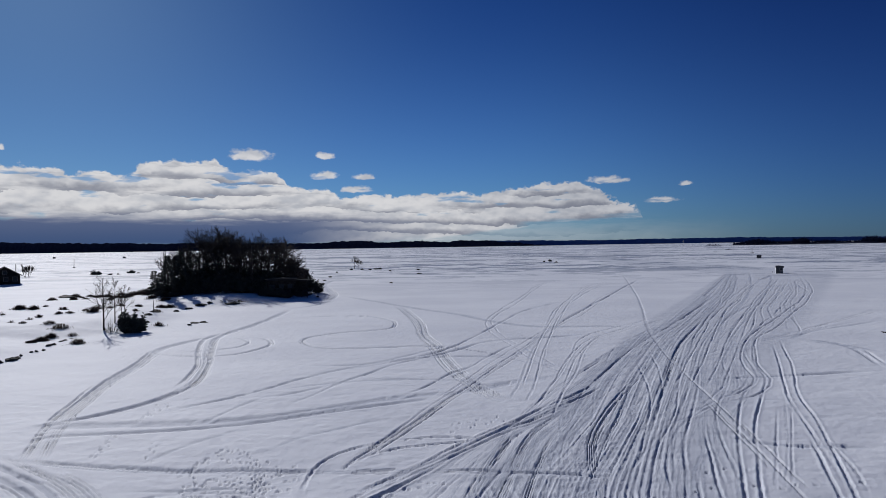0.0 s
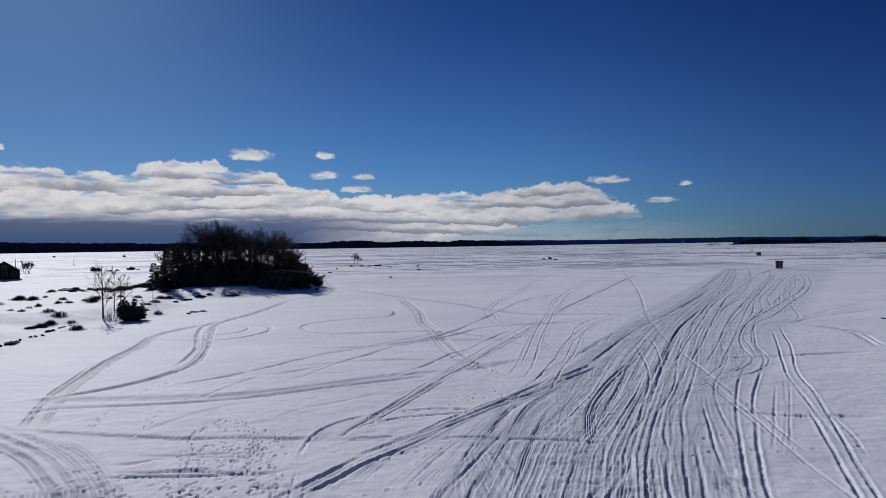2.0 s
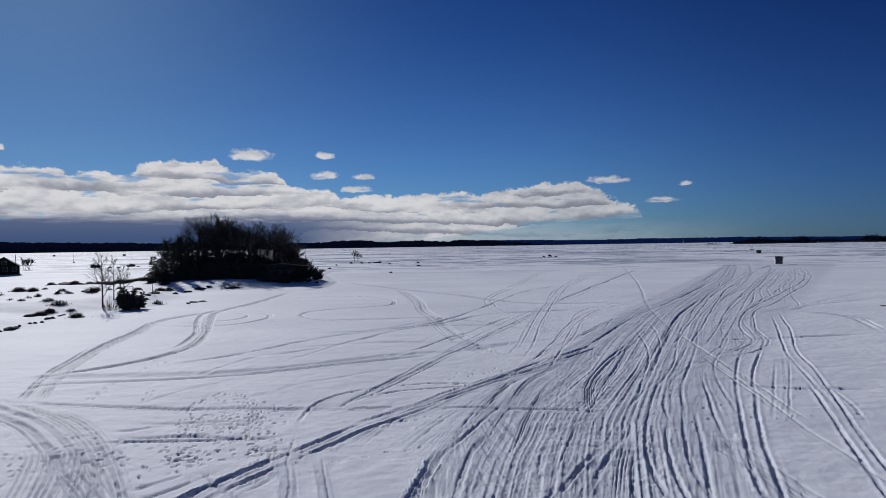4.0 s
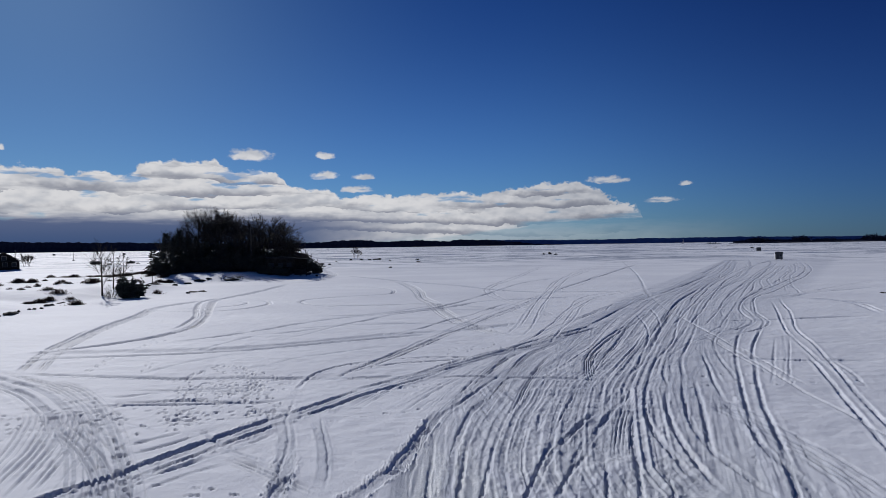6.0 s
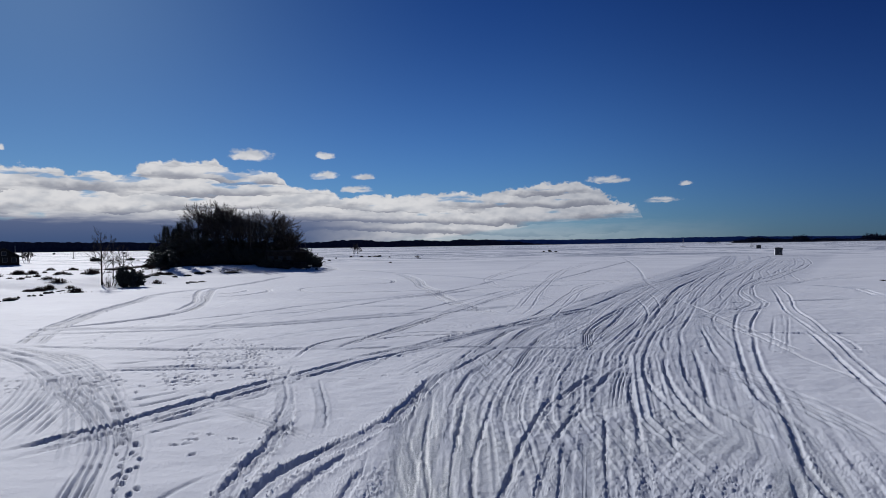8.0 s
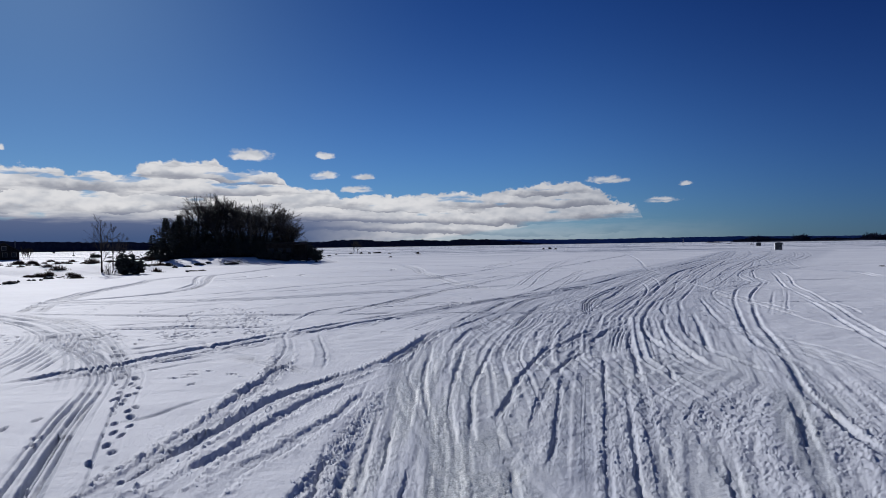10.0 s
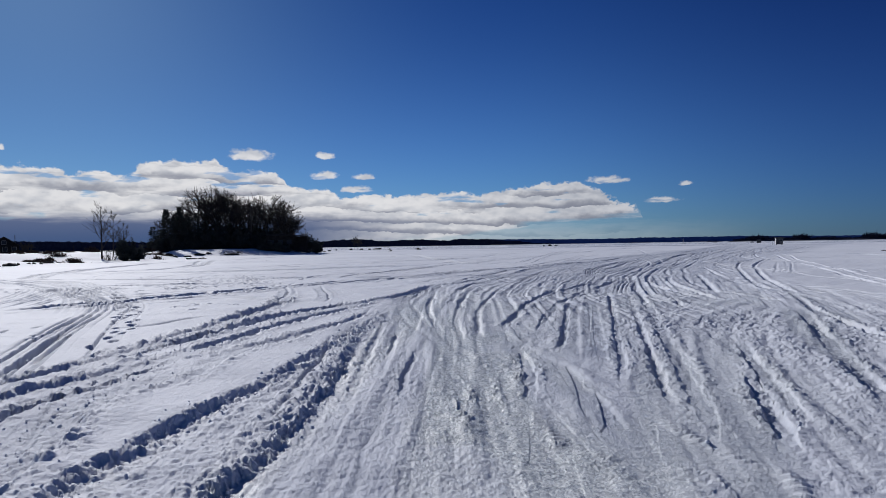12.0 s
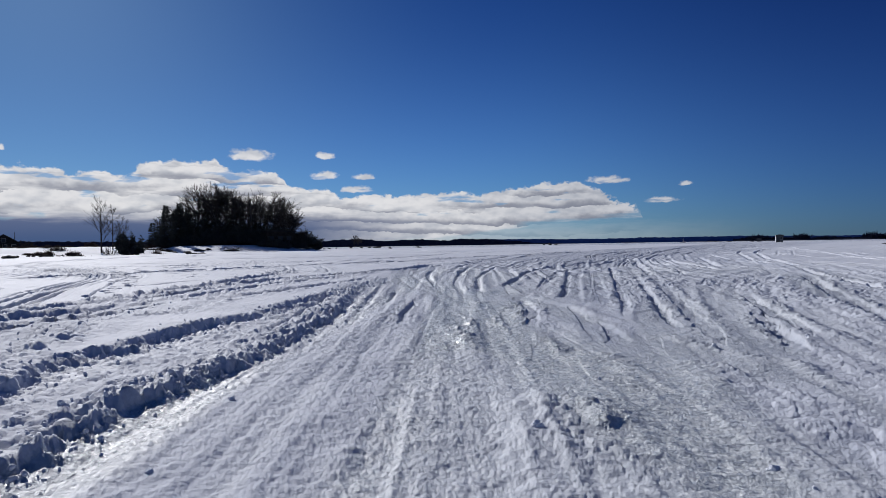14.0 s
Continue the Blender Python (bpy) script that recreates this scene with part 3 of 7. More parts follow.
trail(0.4, 0.04, 2, [(-23.9,52.9), (-21.8,51.6), (-19.2,52.5), (-18.2,54.2), (-18.7,56.8), (-20.9,59.5)])
trail(1.3, 0.026, 6, [(-21.6,29.0), (-19.2,29.9), (-14.5,30.2), (-10.4,30.8), (-7.0,32.2), (-2.9,34.5), (0.4,35.7), (2.5,37.0), (5.6,38.9), (7.9,39.4)])
trail(0.6, 0.03, 3, [(-19.8,26.6), (-19.1,27.7), (-18.2,28.4), (-14.9,28.7), (-10.2,29.9), (-6.8,31.6), (-2.8,33.5), (0.4,34.8)])
trail(0.5, 0.03, 2, [(-19.0,25.5), (-17.25,25.0), (-13.97,24.22), (-9.88,23.75), (-5.1,23.44), (0.22,23.35), (4.55,22.89), (5.75,22.51), (7.15,22.24)])
trail(1.8, 0.026, 7, [(-20.4,25.6), (-17.46,23.64), (-14.95,21.92), (-12.19,19.22), (-9.77,16.26), (-8.17,13.9), (-6.53,10.98)])
trail(1, 0.026, 4, [(-16.82,23.38), (-14.98,22.92), (-12.64,20.86), (-10.21,17.74), (-8.22,14.73), (-6.88,12.44), (-6.21,10.96)])
trail(2.2, 0.02, 9, [(-9.36,12.7), (-9.77,13.97), (-10.62,16.04), (-11.9,18.49), (-13.06,20.05)])
trail(1.6, 0.02, 6, [(-8.78,11.91), (-9.37,13.76), (-10.15,16.02), (-11.4,18.81)])
churned(0.9, 0.10, [(-8.73,11.41), (-8.52,11.57), (-7.92,12.32), (-7.29,13.29), (-6.62,14.56), (-5.82,16.16), (-4.75,17.87), (-3.99,19.08), (-2.82,21.08)])
ruts_pair(0.6, 0.3, 0.2, [(-8.69,11.49), (-8.52,11.57), (-7.92,12.32), (-7.29,13.29), (-6.62,14.56), (-5.82,16.16), (-4.75,17.87), (-3.99,19.08), (-2.82,21.08), (-1.34,22.97), (0.4,25.6), (2.3,27.9), (4.9,31.1), (6.9,33.5), (9.8,37.4)])
rut(0.22, 0.07, [(-8.38,11.09), (-7.93,11.65), (-7.3,12.45), (-6.61,13.45), (-6.05,14.2), (-5.45,15.14), (-4.78,16.26), (-4.11,18.03)])
rut(0.24, 0.17, [(-5.21,20.98), (-5.3,23.16), (-5.01,24.68), (-4.4,25.7), (-2.8,26.9), (-0.2,27.5), (1.6,27.3), (3.0,28.7), (4.9,30.4), (6.8,32.6)])
rut(0.24, 0.17, [(-4.22,22.29), (-4.12,23.58), (-3.3,25.2), (-1.7,26.2), (0.3,26.7), (1.6,27.0), (3.1,28.0)])
rut(0.26, 0.17, [(-3.54,20.92), (-2.15,22.7), (-0.69,24.49), (0.8,26.0), (2.7,28.3), (4.9,30.4), (6.9,32.7)])
rut(0.22, 0.14, [(-3.09,21.68), (-0.68,24.17), (1.3,26.7), (4.0,30.3), (7.0,34.7)])
rut(0.18, 0.06, [(-1.91,22.36), (0.25,24.91), (2.9,28.0), (5.9,30.8)])
trail(0.6, 0.05, 3, [(-4.26,23.71), (-2.3,27.9), (0.1,33.8), (3.8,43.0), (7.6,52.4), (14.0,69.3), (23.6,91.0), (46.4,142.4)])
rut(0.2, 0.06, [(-4.46,23.01), (-2.6,27.9), (-0.3,34.1), (3.4,43.0), (7.0,51.9), (14.7,72.5)])
ruts_pair(1, 0.25, 0.05, [(3.6,32.2), (4.8,36.2), (6.3,42.8), (8.5,52.4), (11.2,62.9), (17.4,85.9), (29.4,117.6), (40.2,137.2)])
trail(1.3, 0.03, 5, [(-7.2,89.7), (-3.0,69.2), (-1.9,58.3), (-0.8,51.8), (0.5,44.2), (1.9,37.8), (2.7,34.9), (3.9,32.9)])
trail(0.5, 0.04, 2, [(-23.8,72.8), (-20.3,75.2), (-14.8,76.3), (-9.7,75.6), (-6.4,71.2), (-5.5,68.0), (-5.8,64.4), (-8.0,62.4), (-10.8,61.5), (-13.1,58.7), (-13.4,56.3), (-12.3,54.0), (-10.2,52.0), (-6.7,52.0), (-1.8,52.4), (1.1,51.0), (3.8,48.6), (6.1,44.9)])
ruts_pair(0.8, 0.25, 0.05, [(41.4,139.1), (28.9,142.3), (21.7,131.5), (12.2,95.8), (6.8,76.6), (5.2,69.3), (5.0,64.5), (5.2,58.7), (6.4,51.1), (7.3,44.8), (8.8,39.8), (9.6,37.4)])
trail(1.5, 0.02, 5, [(-19.1,109.1), (-7.2,89.7), (1.0,77.4), (5.5,69.3), (10.5,63.9), (17.6,63.5), (20.6,59.9)])
trail(1.6, 0.03, 4, [(-23.9,85.7), (-20.7,89.2), (-19.1,96.0), (-20.2,110.6), (-24.4,125.8), (-28.0,139.1), (-28.9,157.3), (-27.3,170.6)])
scratch(0.11, 0.05, [(-15.8,31.1), (-14.2,33.4), (-12.1,35.8), (-10.0,39.4), (-7.6,42.8), (-3.8,45.7), (0.6,51.6), (5.0,63.6), (10.8,79.4), (18.6,91.8)])
scratch(0.13, 0.05, [(-11.9,35.2), (-9.7,35.7), (-6.9,38.7), (-3.7,44.6), (0.6,49.7), (4.9,55.2), (11.5,57.0), (16.4,59.1)])
scratch(0.12, 0.04, [(-9.1,32.2), (-8.2,34.8), (-6.8,38.4), (-3.7,44.6)])
scratch(0.1, 0.04, [(-2.9,34.6), (-1.6,36.6), (0.5,41.3), (1.8,43.1), (4.4,49.4), (6.8,54.1)])
scratch(0.1, 0.05, [(-5.1,39.6), (-1.4,39.5), (1.5,38.5), (3.8,36.2)])
scratch(0.1, 0.05, [(-10.7,44.1), (-6.2,44.8), (-1.2,47.3), (4.1,46.9), (7.2,43.7), (9.4,42.6)])
scratch(0.08, 0.02, [(-12.85,24.06), (-12.0,26.0), (-11.3,27.3), (-9.9,29.3)])
scratch(0.08, 0.02, [(-8.2,24.81), (-6.9,27.3), (-5.2,29.0), (-3.1,30.6)])
scratch(0.11, 0.05, [(-12.3,30.3), (-11.5,33.0), (-10.4,35.7)])
scratch(0.12, 0.08, [(-12.04,20.67), (-10.85,21.02), (-10.07,21.47), (-7.84,21.49), (-5.31,21.13)])
scratch(0.15, 0.09, [(-11.87,20.05), (-10.6,20.16), (-8.7,20.19), (-6.52,19.93), (-5.08,20.19)])
scratch(0.15, 0.09, [(-11.46,19.67), (-10.21,19.77), (-8.49,19.7), (-6.64,19.72)])
scratch(0.08, 0.02, [(-10.61,18.51), (-9.08,17.57), (-7.66,16.65)])
scratch(0.1, 0.03, [(-8.44,15.38), (-7.7,16.26), (-7.06,16.95)])
scratch(0.1, 0.03, [(-8.22,14.73), (-7.35,15.52), (-6.24,17.32)])
scratch(0.06, 0.02, [(-6.59,12.03), (-6.01,13.24), (-4.97,14.57)])
scratch(0.06, 0.02, [(-6.26,12.73), (-5.56,13.66), (-4.94,14.48)])
scratch(0.1, 0.03, [(-5.87,15.3), (-4.83,14.57), (-3.8,13.85), (-3.04,13.36)])
scratch(0.1, 0.03, [(-6.97,17.12), (-5.16,15.12), (-3.74,14.09)])
trail(0.6, 0.03, 3, [(29.6,40.1), (24.6,39.2), (22.2,38.9), (17.8,38.3), (13.9,37.5)])
ruts_pair(0.5, 0.14, 0.06, [(56.4, 76.3), (45.2, 67.0), (38.4, 61.2), (32.4, 55.9), (28.2, 53.0), (24.4, 50.3), (20.1, 46.0), (15.6, 42.1)])
ruts_pair(0.4, 0.10, 0.05, [(49.5, 67.0), (42.4, 62.9), (37.1, 59.2), (31.1, 53.7), (26.2, 50.2), (20.0, 43.8)])
scratch(0.1, 0.04, [(48.1, 65.1), (40.2, 60.5), (34.3, 56.5), (29.3, 52.2)])
scratch(0.1, 0.04, [(31.3, 52.4), (32.8, 50.1), (33.6, 47.9), (34.0, 46.1)])
scratch(0.1, 0.03, [(31.4,54.1), (33.2,50.7), (34.0,46.1)])
trail(0.8, 0.03, 3, [(33.4,52.5), (32.8,47.4), (30.2,41.0)])
trail(0.6, 0.05, 5, [(12.3,27.7), (13.7,26.3), (15.3,25.6), (17.2,25.6), (18.5,25.1)])
trail(0.9, 0.02, 4, [(8.3,20.53), (8.88,18.48), (8.86,15.4), (8.74,13.23), (8.46,11.36)])
rut(0.2, 0.09, [(29.6,52.7), (26.7,46.8), (23.7,40.6), (20.1,33.9), (18.5,30.0), (16.8,26.2), (15.6,22.9), (14.47,20.27)])
rut(0.2, 0.09, [(28.0,51.3), (24.3,43.6), (20.8,36.6), (18.9,32.7), (17.1,28.2), (15.71,24.78), (14.7,22.37), (13.85,20.29)])
rut(0.2, 0.09, [(82.9,137.2), (73.4,124.8), (62.8,103.6), (54.3,90.6), (44.2,76.1), (37.0,67.1), (30.5,57.7), (27.4,52.9), (24.2,47.0), (22.1,42.7), (20.5,38.3), (18.8,35.4), (16.6,31.7), (14.4,27.9), (12.98,24.93), (11.56,21.99), (10.85,20.44)])
rut(0.2, 0.08, [(60.8,104.0), (44.2,78.2), (34.6,64.9), (27.2,53.9), (23.6,47.1), (21.4,41.8), (19.8,38.0), (17.5,34.8), (15.7,31.8), (13.3,27.2), (11.7,23.74), (10.21,20.5)])
rut(0.22, 0.09, [(19.3,36.0), (17.9,34.3), (16.5,33.4), (14.5,32.2), (12.7,30.4), (11.0,29.1), (8.8,25.9), (7.29,23.36), (6.37,21.75)])
rut(0.2, 0.08, [(20.3,39.7), (18.1,36.2), (16.2,34.2), (14.4,32.5), (12.4,30.2), (10.5,27.4), (8.94,24.21), (8.29,22.2), (7.89,20.62)])
rut(0.18, 0.06, [(77.8,134.0), (60.8,104.0), (46.5,81.5), (40.2,69.4), (36.2,61.1), (33.4,56.6), (31.1,54.1)])
rut(0.18, 0.06, [(71.0,125.4), (52.3,94.0), (42.7,78.4), (37.0,67.1), (31.4,58.8)])
rut(0.18, 0.07, [(75.4,134.6), (53.8,99.2), (41.2,78.6), (33.7,65.0), (27.0,53.9), (21.2,43.8), (16.7,35.5), (14.4,31.7), (12.8,28.1), (11.8,25.1), (10.85,22.06), (10.19,20.5)])
rut(0.18, 0.07, [(74.7,134.8), (53.0,99.4), (39.5,76.8), (34.0,67.5), (27.0,55.6), (20.5,43.9), (18.3,38.5), (15.4,34.3), (12.9,31.0)])
rut(0.2, 0.07, [(69.7,131.8), (49.2,97.8), (37.1,77.1), (31.1,67.3), (25.3,56.8), (18.8,44.0), (15.7,37.1), (12.8,31.0), (10.6,26.6), (9.36,23.27), (8.41,20.6)])
rut(0.2, 0.07, [(68.9,132.0), (46.9,95.0), (35.8,76.0), (28.1,62.0), (21.0,49.1), (16.7,40.3), (13.9,34.4), (10.7,28.2), (9.3,25.2)])
rut(0.16, 0.06, [(43.0,82.1), (35.1,68.9), (29.1,59.0), (23.8,50.5), (20.0,43.9), (17.6,39.3)])
rut(0.16, 0.06, [(66.6,137.0), (37.9,82.8), (26.3,61.4), (18.7,46.3), (14.5,37.1), (11.9,31.0), (9.2,25.9), (7.39,21.71)])
rut(0.16, 0.06, [(16.8,49.0), (15.1,42.3), (13.0,35.8), (11.0,31.0), (9.1,26.6)])
rut(0.16, 0.06, [(14.2,44.4), (12.6,37.3), (11.0,32.1), (9.1,27.4), (7.51,23.35)])
ruts_pair(1, 0.2, 0.07, [(27.8,72.7), (22.2,66.2), (16.7,60.2), (13.2,55.1), (10.3,46.8), (8.4,40.7), (6.7,36.0), (5.1,31.2)])
rut(0.16, 0.06, [(13.1,29.9), (11.5,25.8), (10.52,22.93), (9.74,20.54)])
rut(0.14, 0.05, [(17.9,32.2), (15.4,27.8), (12.39,22.47), (11.18,20.41)])
rut(0.1, 0.04, [(19.2,33.9), (15.0,26.2), (11.56,20.38)])
rut(0.1, 0.04, [(18.6,32.2), (14.39,24.84), (11.74,20.37)])
rut(0.2, 0.08, [(2.77,24.88), (1.64,22.24), (0.33,19.04), (-0.27,17.37), (-0.59,15.28), (-0.72,13.79), (-0.8,12.41), (-0.78,11.05)])
rut(0.25, 0.1, [(1.71,20.54), (0.94,18.64), (0.4,15.71), (0.16,13.4), (0.11,11.84), (0.19,11.01)])
rut(0.2, 0.1, [(5.37,18.73), (4.42,17.76), (3.27,15.82), (2.48,14.25), (2.08,12.98), (1.52,11.52), (1.3,10.97)])
rut(0.2, 0.11, [(6.27,20.23), (5.09,18.05), (3.8,15.54), (2.91,13.29), (2.46,11.75), (2.09,10.53)])
rut(0.3, 0.05, [(3.24,18.16), (3.88,18.82), (4.72,18.62), (5.47,19.09)])
rut(0.2, 0.1, [(8.01,23.03), (6.53,19.4), (5.84,16.77), (5.54,14.32), (5.5,12.67), (5.71,11.63)])
rut(0.2, 0.12, [(8.04,21.47), (6.88,18.28), (6.2,15.67), (5.87,13.52), (5.8,12.05)])
rut(0.2, 0.11, [(9.17,22.94), (7.56,18.59), (6.78,15.64), (6.62,13.48), (6.73,11.87), (6.82,11.27)])
rut(0.2, 0.1, [(9.59,22.91), (8.04,18.56), (7.15,16.14), (6.49,14.27)])
rut(0.16, 0.09, [(12.2,28.2), (9.9,21.82), (8.84,18.48)])
rut(0.2, 0.1, [(12.6,25.7), (9.97,19.89), (8.58,16.56), (6.99,13.11)])
rut(0.2, 0.1, [(12.94,24.91), (10.14,19.02), (8.7,15.43), (7.79,13.39), (7.21,11.56), (6.96,10.58)])
rut(0.22, 0.1, [(9.04,18.09), (7.99,14.81), (7.75,13.03), (7.35,11.27)])
rut(0.12, 0.08, [(5.2,14.33), (4.8,12.54), (4.43,11.15)])
rut(0.12, 0.07, [(4.21,13.97), (3.71,11.98), (3.36,10.71)])
rut(0.12, 0.07, [(5.01,14.78), (4.5,12.88), (3.88,10.93)])
rut(0.2, 0.09, [(17.8,28.4), (14.07,20.54), (12.32,16.63), (10.98,13.58)])
rut(0.2, 0.09, [(16.4,27.0), (13.18,19.82), (11.31,15.64), (9.98,12.64)])
trail(1, 0.05, 2, [(69.7,131.8), (80.6,148.0), (87.9,157.5)])
ruts_pair(0.9, 0.16, 0.06, [(69.1, 131.9), (49.5, 100.0), (33.7, 73.0), (25.4, 57.4), (18.4, 43.9), (14.0, 35.6)])
ruts_pair(0.9, 0.16, 0.06, [(77.3, 138.8), (56.4, 104.9), (42.6, 82.0), (34.7, 68.8), (26.1, 53.8), (20.6, 43.8), (15.9, 35.5)])
ruts_pair(0.9, 0.16, 0.05, [(71.3, 125.3), (55.1, 99.0), (42.1, 78.4), (35.1, 64.7), (29.8, 56.9), (25.6, 50.2)])
ruts_pair(0.9, 0.16, 0.05, [(72.6, 125.0), (60.9, 104.0), (46.5, 81.4), (37.4, 64.5), (33.6, 57.3)])
ruts_pair(0.9, 0.18, 0.07, [(83.6, 139.4), (66.9, 109.6), (53.6, 88.8), (43.4, 74.8), (32.8, 60.5), (27.6, 53.7), (22.2, 43.6), (20.3, 38.2), (18.3, 35.3), (16.2, 33.5), (14.8, 32.7)])
ruts_pair(0.7, 0.12, 0.05, [(46.2, 137.9), (28.9, 103.9), (19.1, 79.6), (13.6, 67.3), (9.7, 59.0), (6.4, 51.1), (4.0, 45.1), (1.6, 38.6), (-0.6, 33.2)])
ruts_pair(0.7, 0.12, 0.05, [(41.4, 139.1), (30.9, 125.7), (20.0, 94.5), (13.7, 72.6), (10.2, 59.0), (7.9, 49.6), (6.4, 42.8), (5.0, 36.2)])
ruts_pair(0.8, 0.12, 0.05, [(23.6, 68.6), (17.8, 60.1), (13.7, 55.0), (10.6, 48.1), (9.0, 43.6), (6.7, 36.0)])
scratch(0.09, 0.04, [(-18.9, 25.3), (-16.7, 24.8), (-14.9, 24.6), (-11.1, 23.9), (-7.6, 23.7), (-4.2, 23.2)])
scratch(0.09, 0.03, [(-12.6, 21.7), (-10.1, 21.8), (-7.7, 21.9), (-5.7, 21.5)])
scratch(0.08, 0.03, [(-15.6, 32.4), (-12.9, 35.1), (-11.7, 36.5), (-10.5, 38.6), (-7.6, 42.8), (-3.9, 46.8), (0.7, 53.1)])
scratch(0.08, 0.03, [(-11.7, 36.5), (-8.2, 38.2), (-6.2, 39.0), (-2.5, 39.4), (2.3, 39.1)])
footprints(0.4, [(-15.7, 30.3), (-15.8, 31.9), (-16.4, 34.5)])
footprints(0.4, [(-14.9, 24.6), (-15.2, 26.1), (-15.7, 28.5)])
footprints(0.4, [(-10.4, 24.0), (-9.9, 25.1), (-9.6, 26.0), (-8.7, 25.7), (-8.0, 24.8), (-7.2, 23.2), (-6.8, 21.1)])
footprints(0.4, [(0.2, 28.4), (1.1, 28.9), (2.3, 29.6), (3.2, 30.1)])
footprints(0.45, [(-2.0, 21.2), (-1.0, 21.8), (0.2, 22.5)])
footprints(0.35, [(-10.56,23.26), (-10.14,23.82), (-10.1,25.4), (-9.7,26.0), (-9.0,25.9), (-8.2,25.1), (-7.46,23.54), (-6.78,21.03)])
footprints(0.35, [(-10.26,23.82), (-9.89,24.59), (-9.6,25.7), (-8.8,25.4), (-7.83,24.32), (-7.19,22.44), (-6.63,20.26), (-6.46,19.2)])
footprints(0.35, [(-7.72,24.72), (-6.96,24.11), (-6.39,24.98)])
footprints(0.3, [(-9.64,21.9), (-9.2,22.34), (-8.77,22.87), (-7.62,22.67), (-6.9,23.13)])
footprints(0.3, [(-9.03,20.94), (-8.34,21.21), (-7.42,20.87), (-6.63,20.26), (-5.62,20.79)])
footprints(0.3, [(-9.31,19.07), (-8.61,19.54), (-7.69,20.03), (-6.45,19.71), (-5.29,19.56)])
footprints(0.3, [(-9.29,22.54), (-7.96,21.82), (-6.91,21.14), (-5.85,20.23), (-4.99,19.14)])
footprints(0.3, [(-8.12,17.66), (-7.36,17.85), (-6.29,18.15), (-5.65,18.92)])
footprints(0.3, [(-10.24,24.05), (-9.9,25.3), (-9.03,24.79), (-8.05,23.94), (-7.23,22.79), (-6.52,20.83)])
footprints(0.3, [(-9.81,23.28), (-9.43,21.89), (-8.97,20.37), (-8.46,18.8), (-7.94,17.45)])
footprints(0.35, [(-8.22,17.88), (-8.55,18.8), (-8.82,19.82), (-8.58,20.35)])
footprints(0.35, [(-9.29,21.56), (-8.38,20.34), (-7.59,19.76), (-7.02,20.28)])
footprints(0.3, [(-10.0,22.24), (-8.72,20.93), (-7.41,20.3), (-6.07,19.7), (-5.25,19.4)])
footprints(0.45, [(-13.7,28.0), (-12.8,26.4), (-12.6,25.3), (-11.84,24.32)])
footprints(0.45, [(-15.7,34.1), (-15.8,31.8), (-15.7,30.3), (-15.7,28.9), (-15.4,27.3), (-14.9,25.1)])
footprints(0.45, [(2.8,30.5), (1.7,29.9), (0.3,29.3), (0.0,28.9)])
footprints(0.45, [(-2.4,21.07), (-1.45,21.82), (-0.43,22.41), (0.21,22.66)])
footprints(0.5, [(-3.3,17.77), (-2.34,18.18), (-1.16,18.59), (0.08,19.54)])
footprints(0.6, [(10.04,23.07), (11.6,23.13), (13.39,23.59), (14.88,23.83)])
footprints(0.6, [(8.84,21.25), (10.25,21.27), (11.9,21.33), (13.2,21.47), (15.68,21.53)])
footprints(0.45, [(-12.95,17.64), (-13.25,18.52), (-12.95,18.6), (-13.02,19.22)])
footprints(0.45, [(-12.1,16.26), (-12.03,17.28), (-12.07,17.81)])
footprints(0.35, [(-10.3,18.75), (-9.12,17.36), (-8.36,15.92), (-7.72,14.7), (-7.47,13.86), (-6.64,12.43), (-6.04,11.53), (-5.98,11.01)])
footprints(0.35, [(-6.87,13.46), (-6.63,12.75), (-5.97,11.8), (-5.77,11.0)])
sled_path(0.34, 0.02, 2, [(51.4,172.6), (33.1,103.1), (23.9,71.3), (20.1,58.1), (16.4,42.2), (14.8,33.1), (13.7,26.7), (12.79,22.17), (12.5,20.34)])
sled_path(0.34, 0.02, 2, [(14.5,33.6), (13.5,27.6), (12.97,24.62), (12.23,20.93), (11.84,17.95), (11.38,15.3), (11.05,13.6)])
rut(0.14, 0.05, [(1.7,6.18), (2.01,7.44), (2.32,8.79), (2.75,10.71), (3.41,13.02), (4.17,15.37)])
rut(0.18, 0.09, [(1.79,6.31), (2.19,7.63), (2.65,9.35), (3.09,11.09)])
rut(0.12, 0.06, [(2.01,6.17), (2.28,7.25), (2.51,8.28), (2.78,9.5), (3.19,11.09)])
rut(0.16, 0.1, [(2.44,6.15), (2.77,7.41), (3.1,8.76), (3.61,10.66), (4.25,12.96), (5.1,16.16)])
rut(0.16, 0.05, [(2.95,7.22), (3.38,8.12), (3.66,8.86), (4.16,9.74), (4.61,10.42)])
rut(0.12, 0.06, [(3.13,6.13), (3.4,7.2), (3.54,7.89), (3.71,8.73)])
rut(0.22, 0.12, [(5.5,7.03), (5.63,7.49), (5.82,8.37), (6.03,9.17), (6.38,10.32), (7.46,12.69), (8.18,14.51)])
rut(0.14, 0.08, [(2.32,12.81), (1.61,11.18), (1.24,10.25), (0.96,9.29), (0.73,8.13)])
rut(0.14, 0.09, [(1.3,8.34), (1.62,9.56), (2.08,11.15), (2.74,13.06), (3.45,15.03), (4.15,16.53)])
rut(0.1, 0.06, [(1.11,7.29), (1.07,7.89), (1.04,8.72), (1.09,9.75)])
rut(0.1, 0.05, [(-0.08,10.88), (0.14,12.69), (0.58,14.88), (1.29,17.0)])
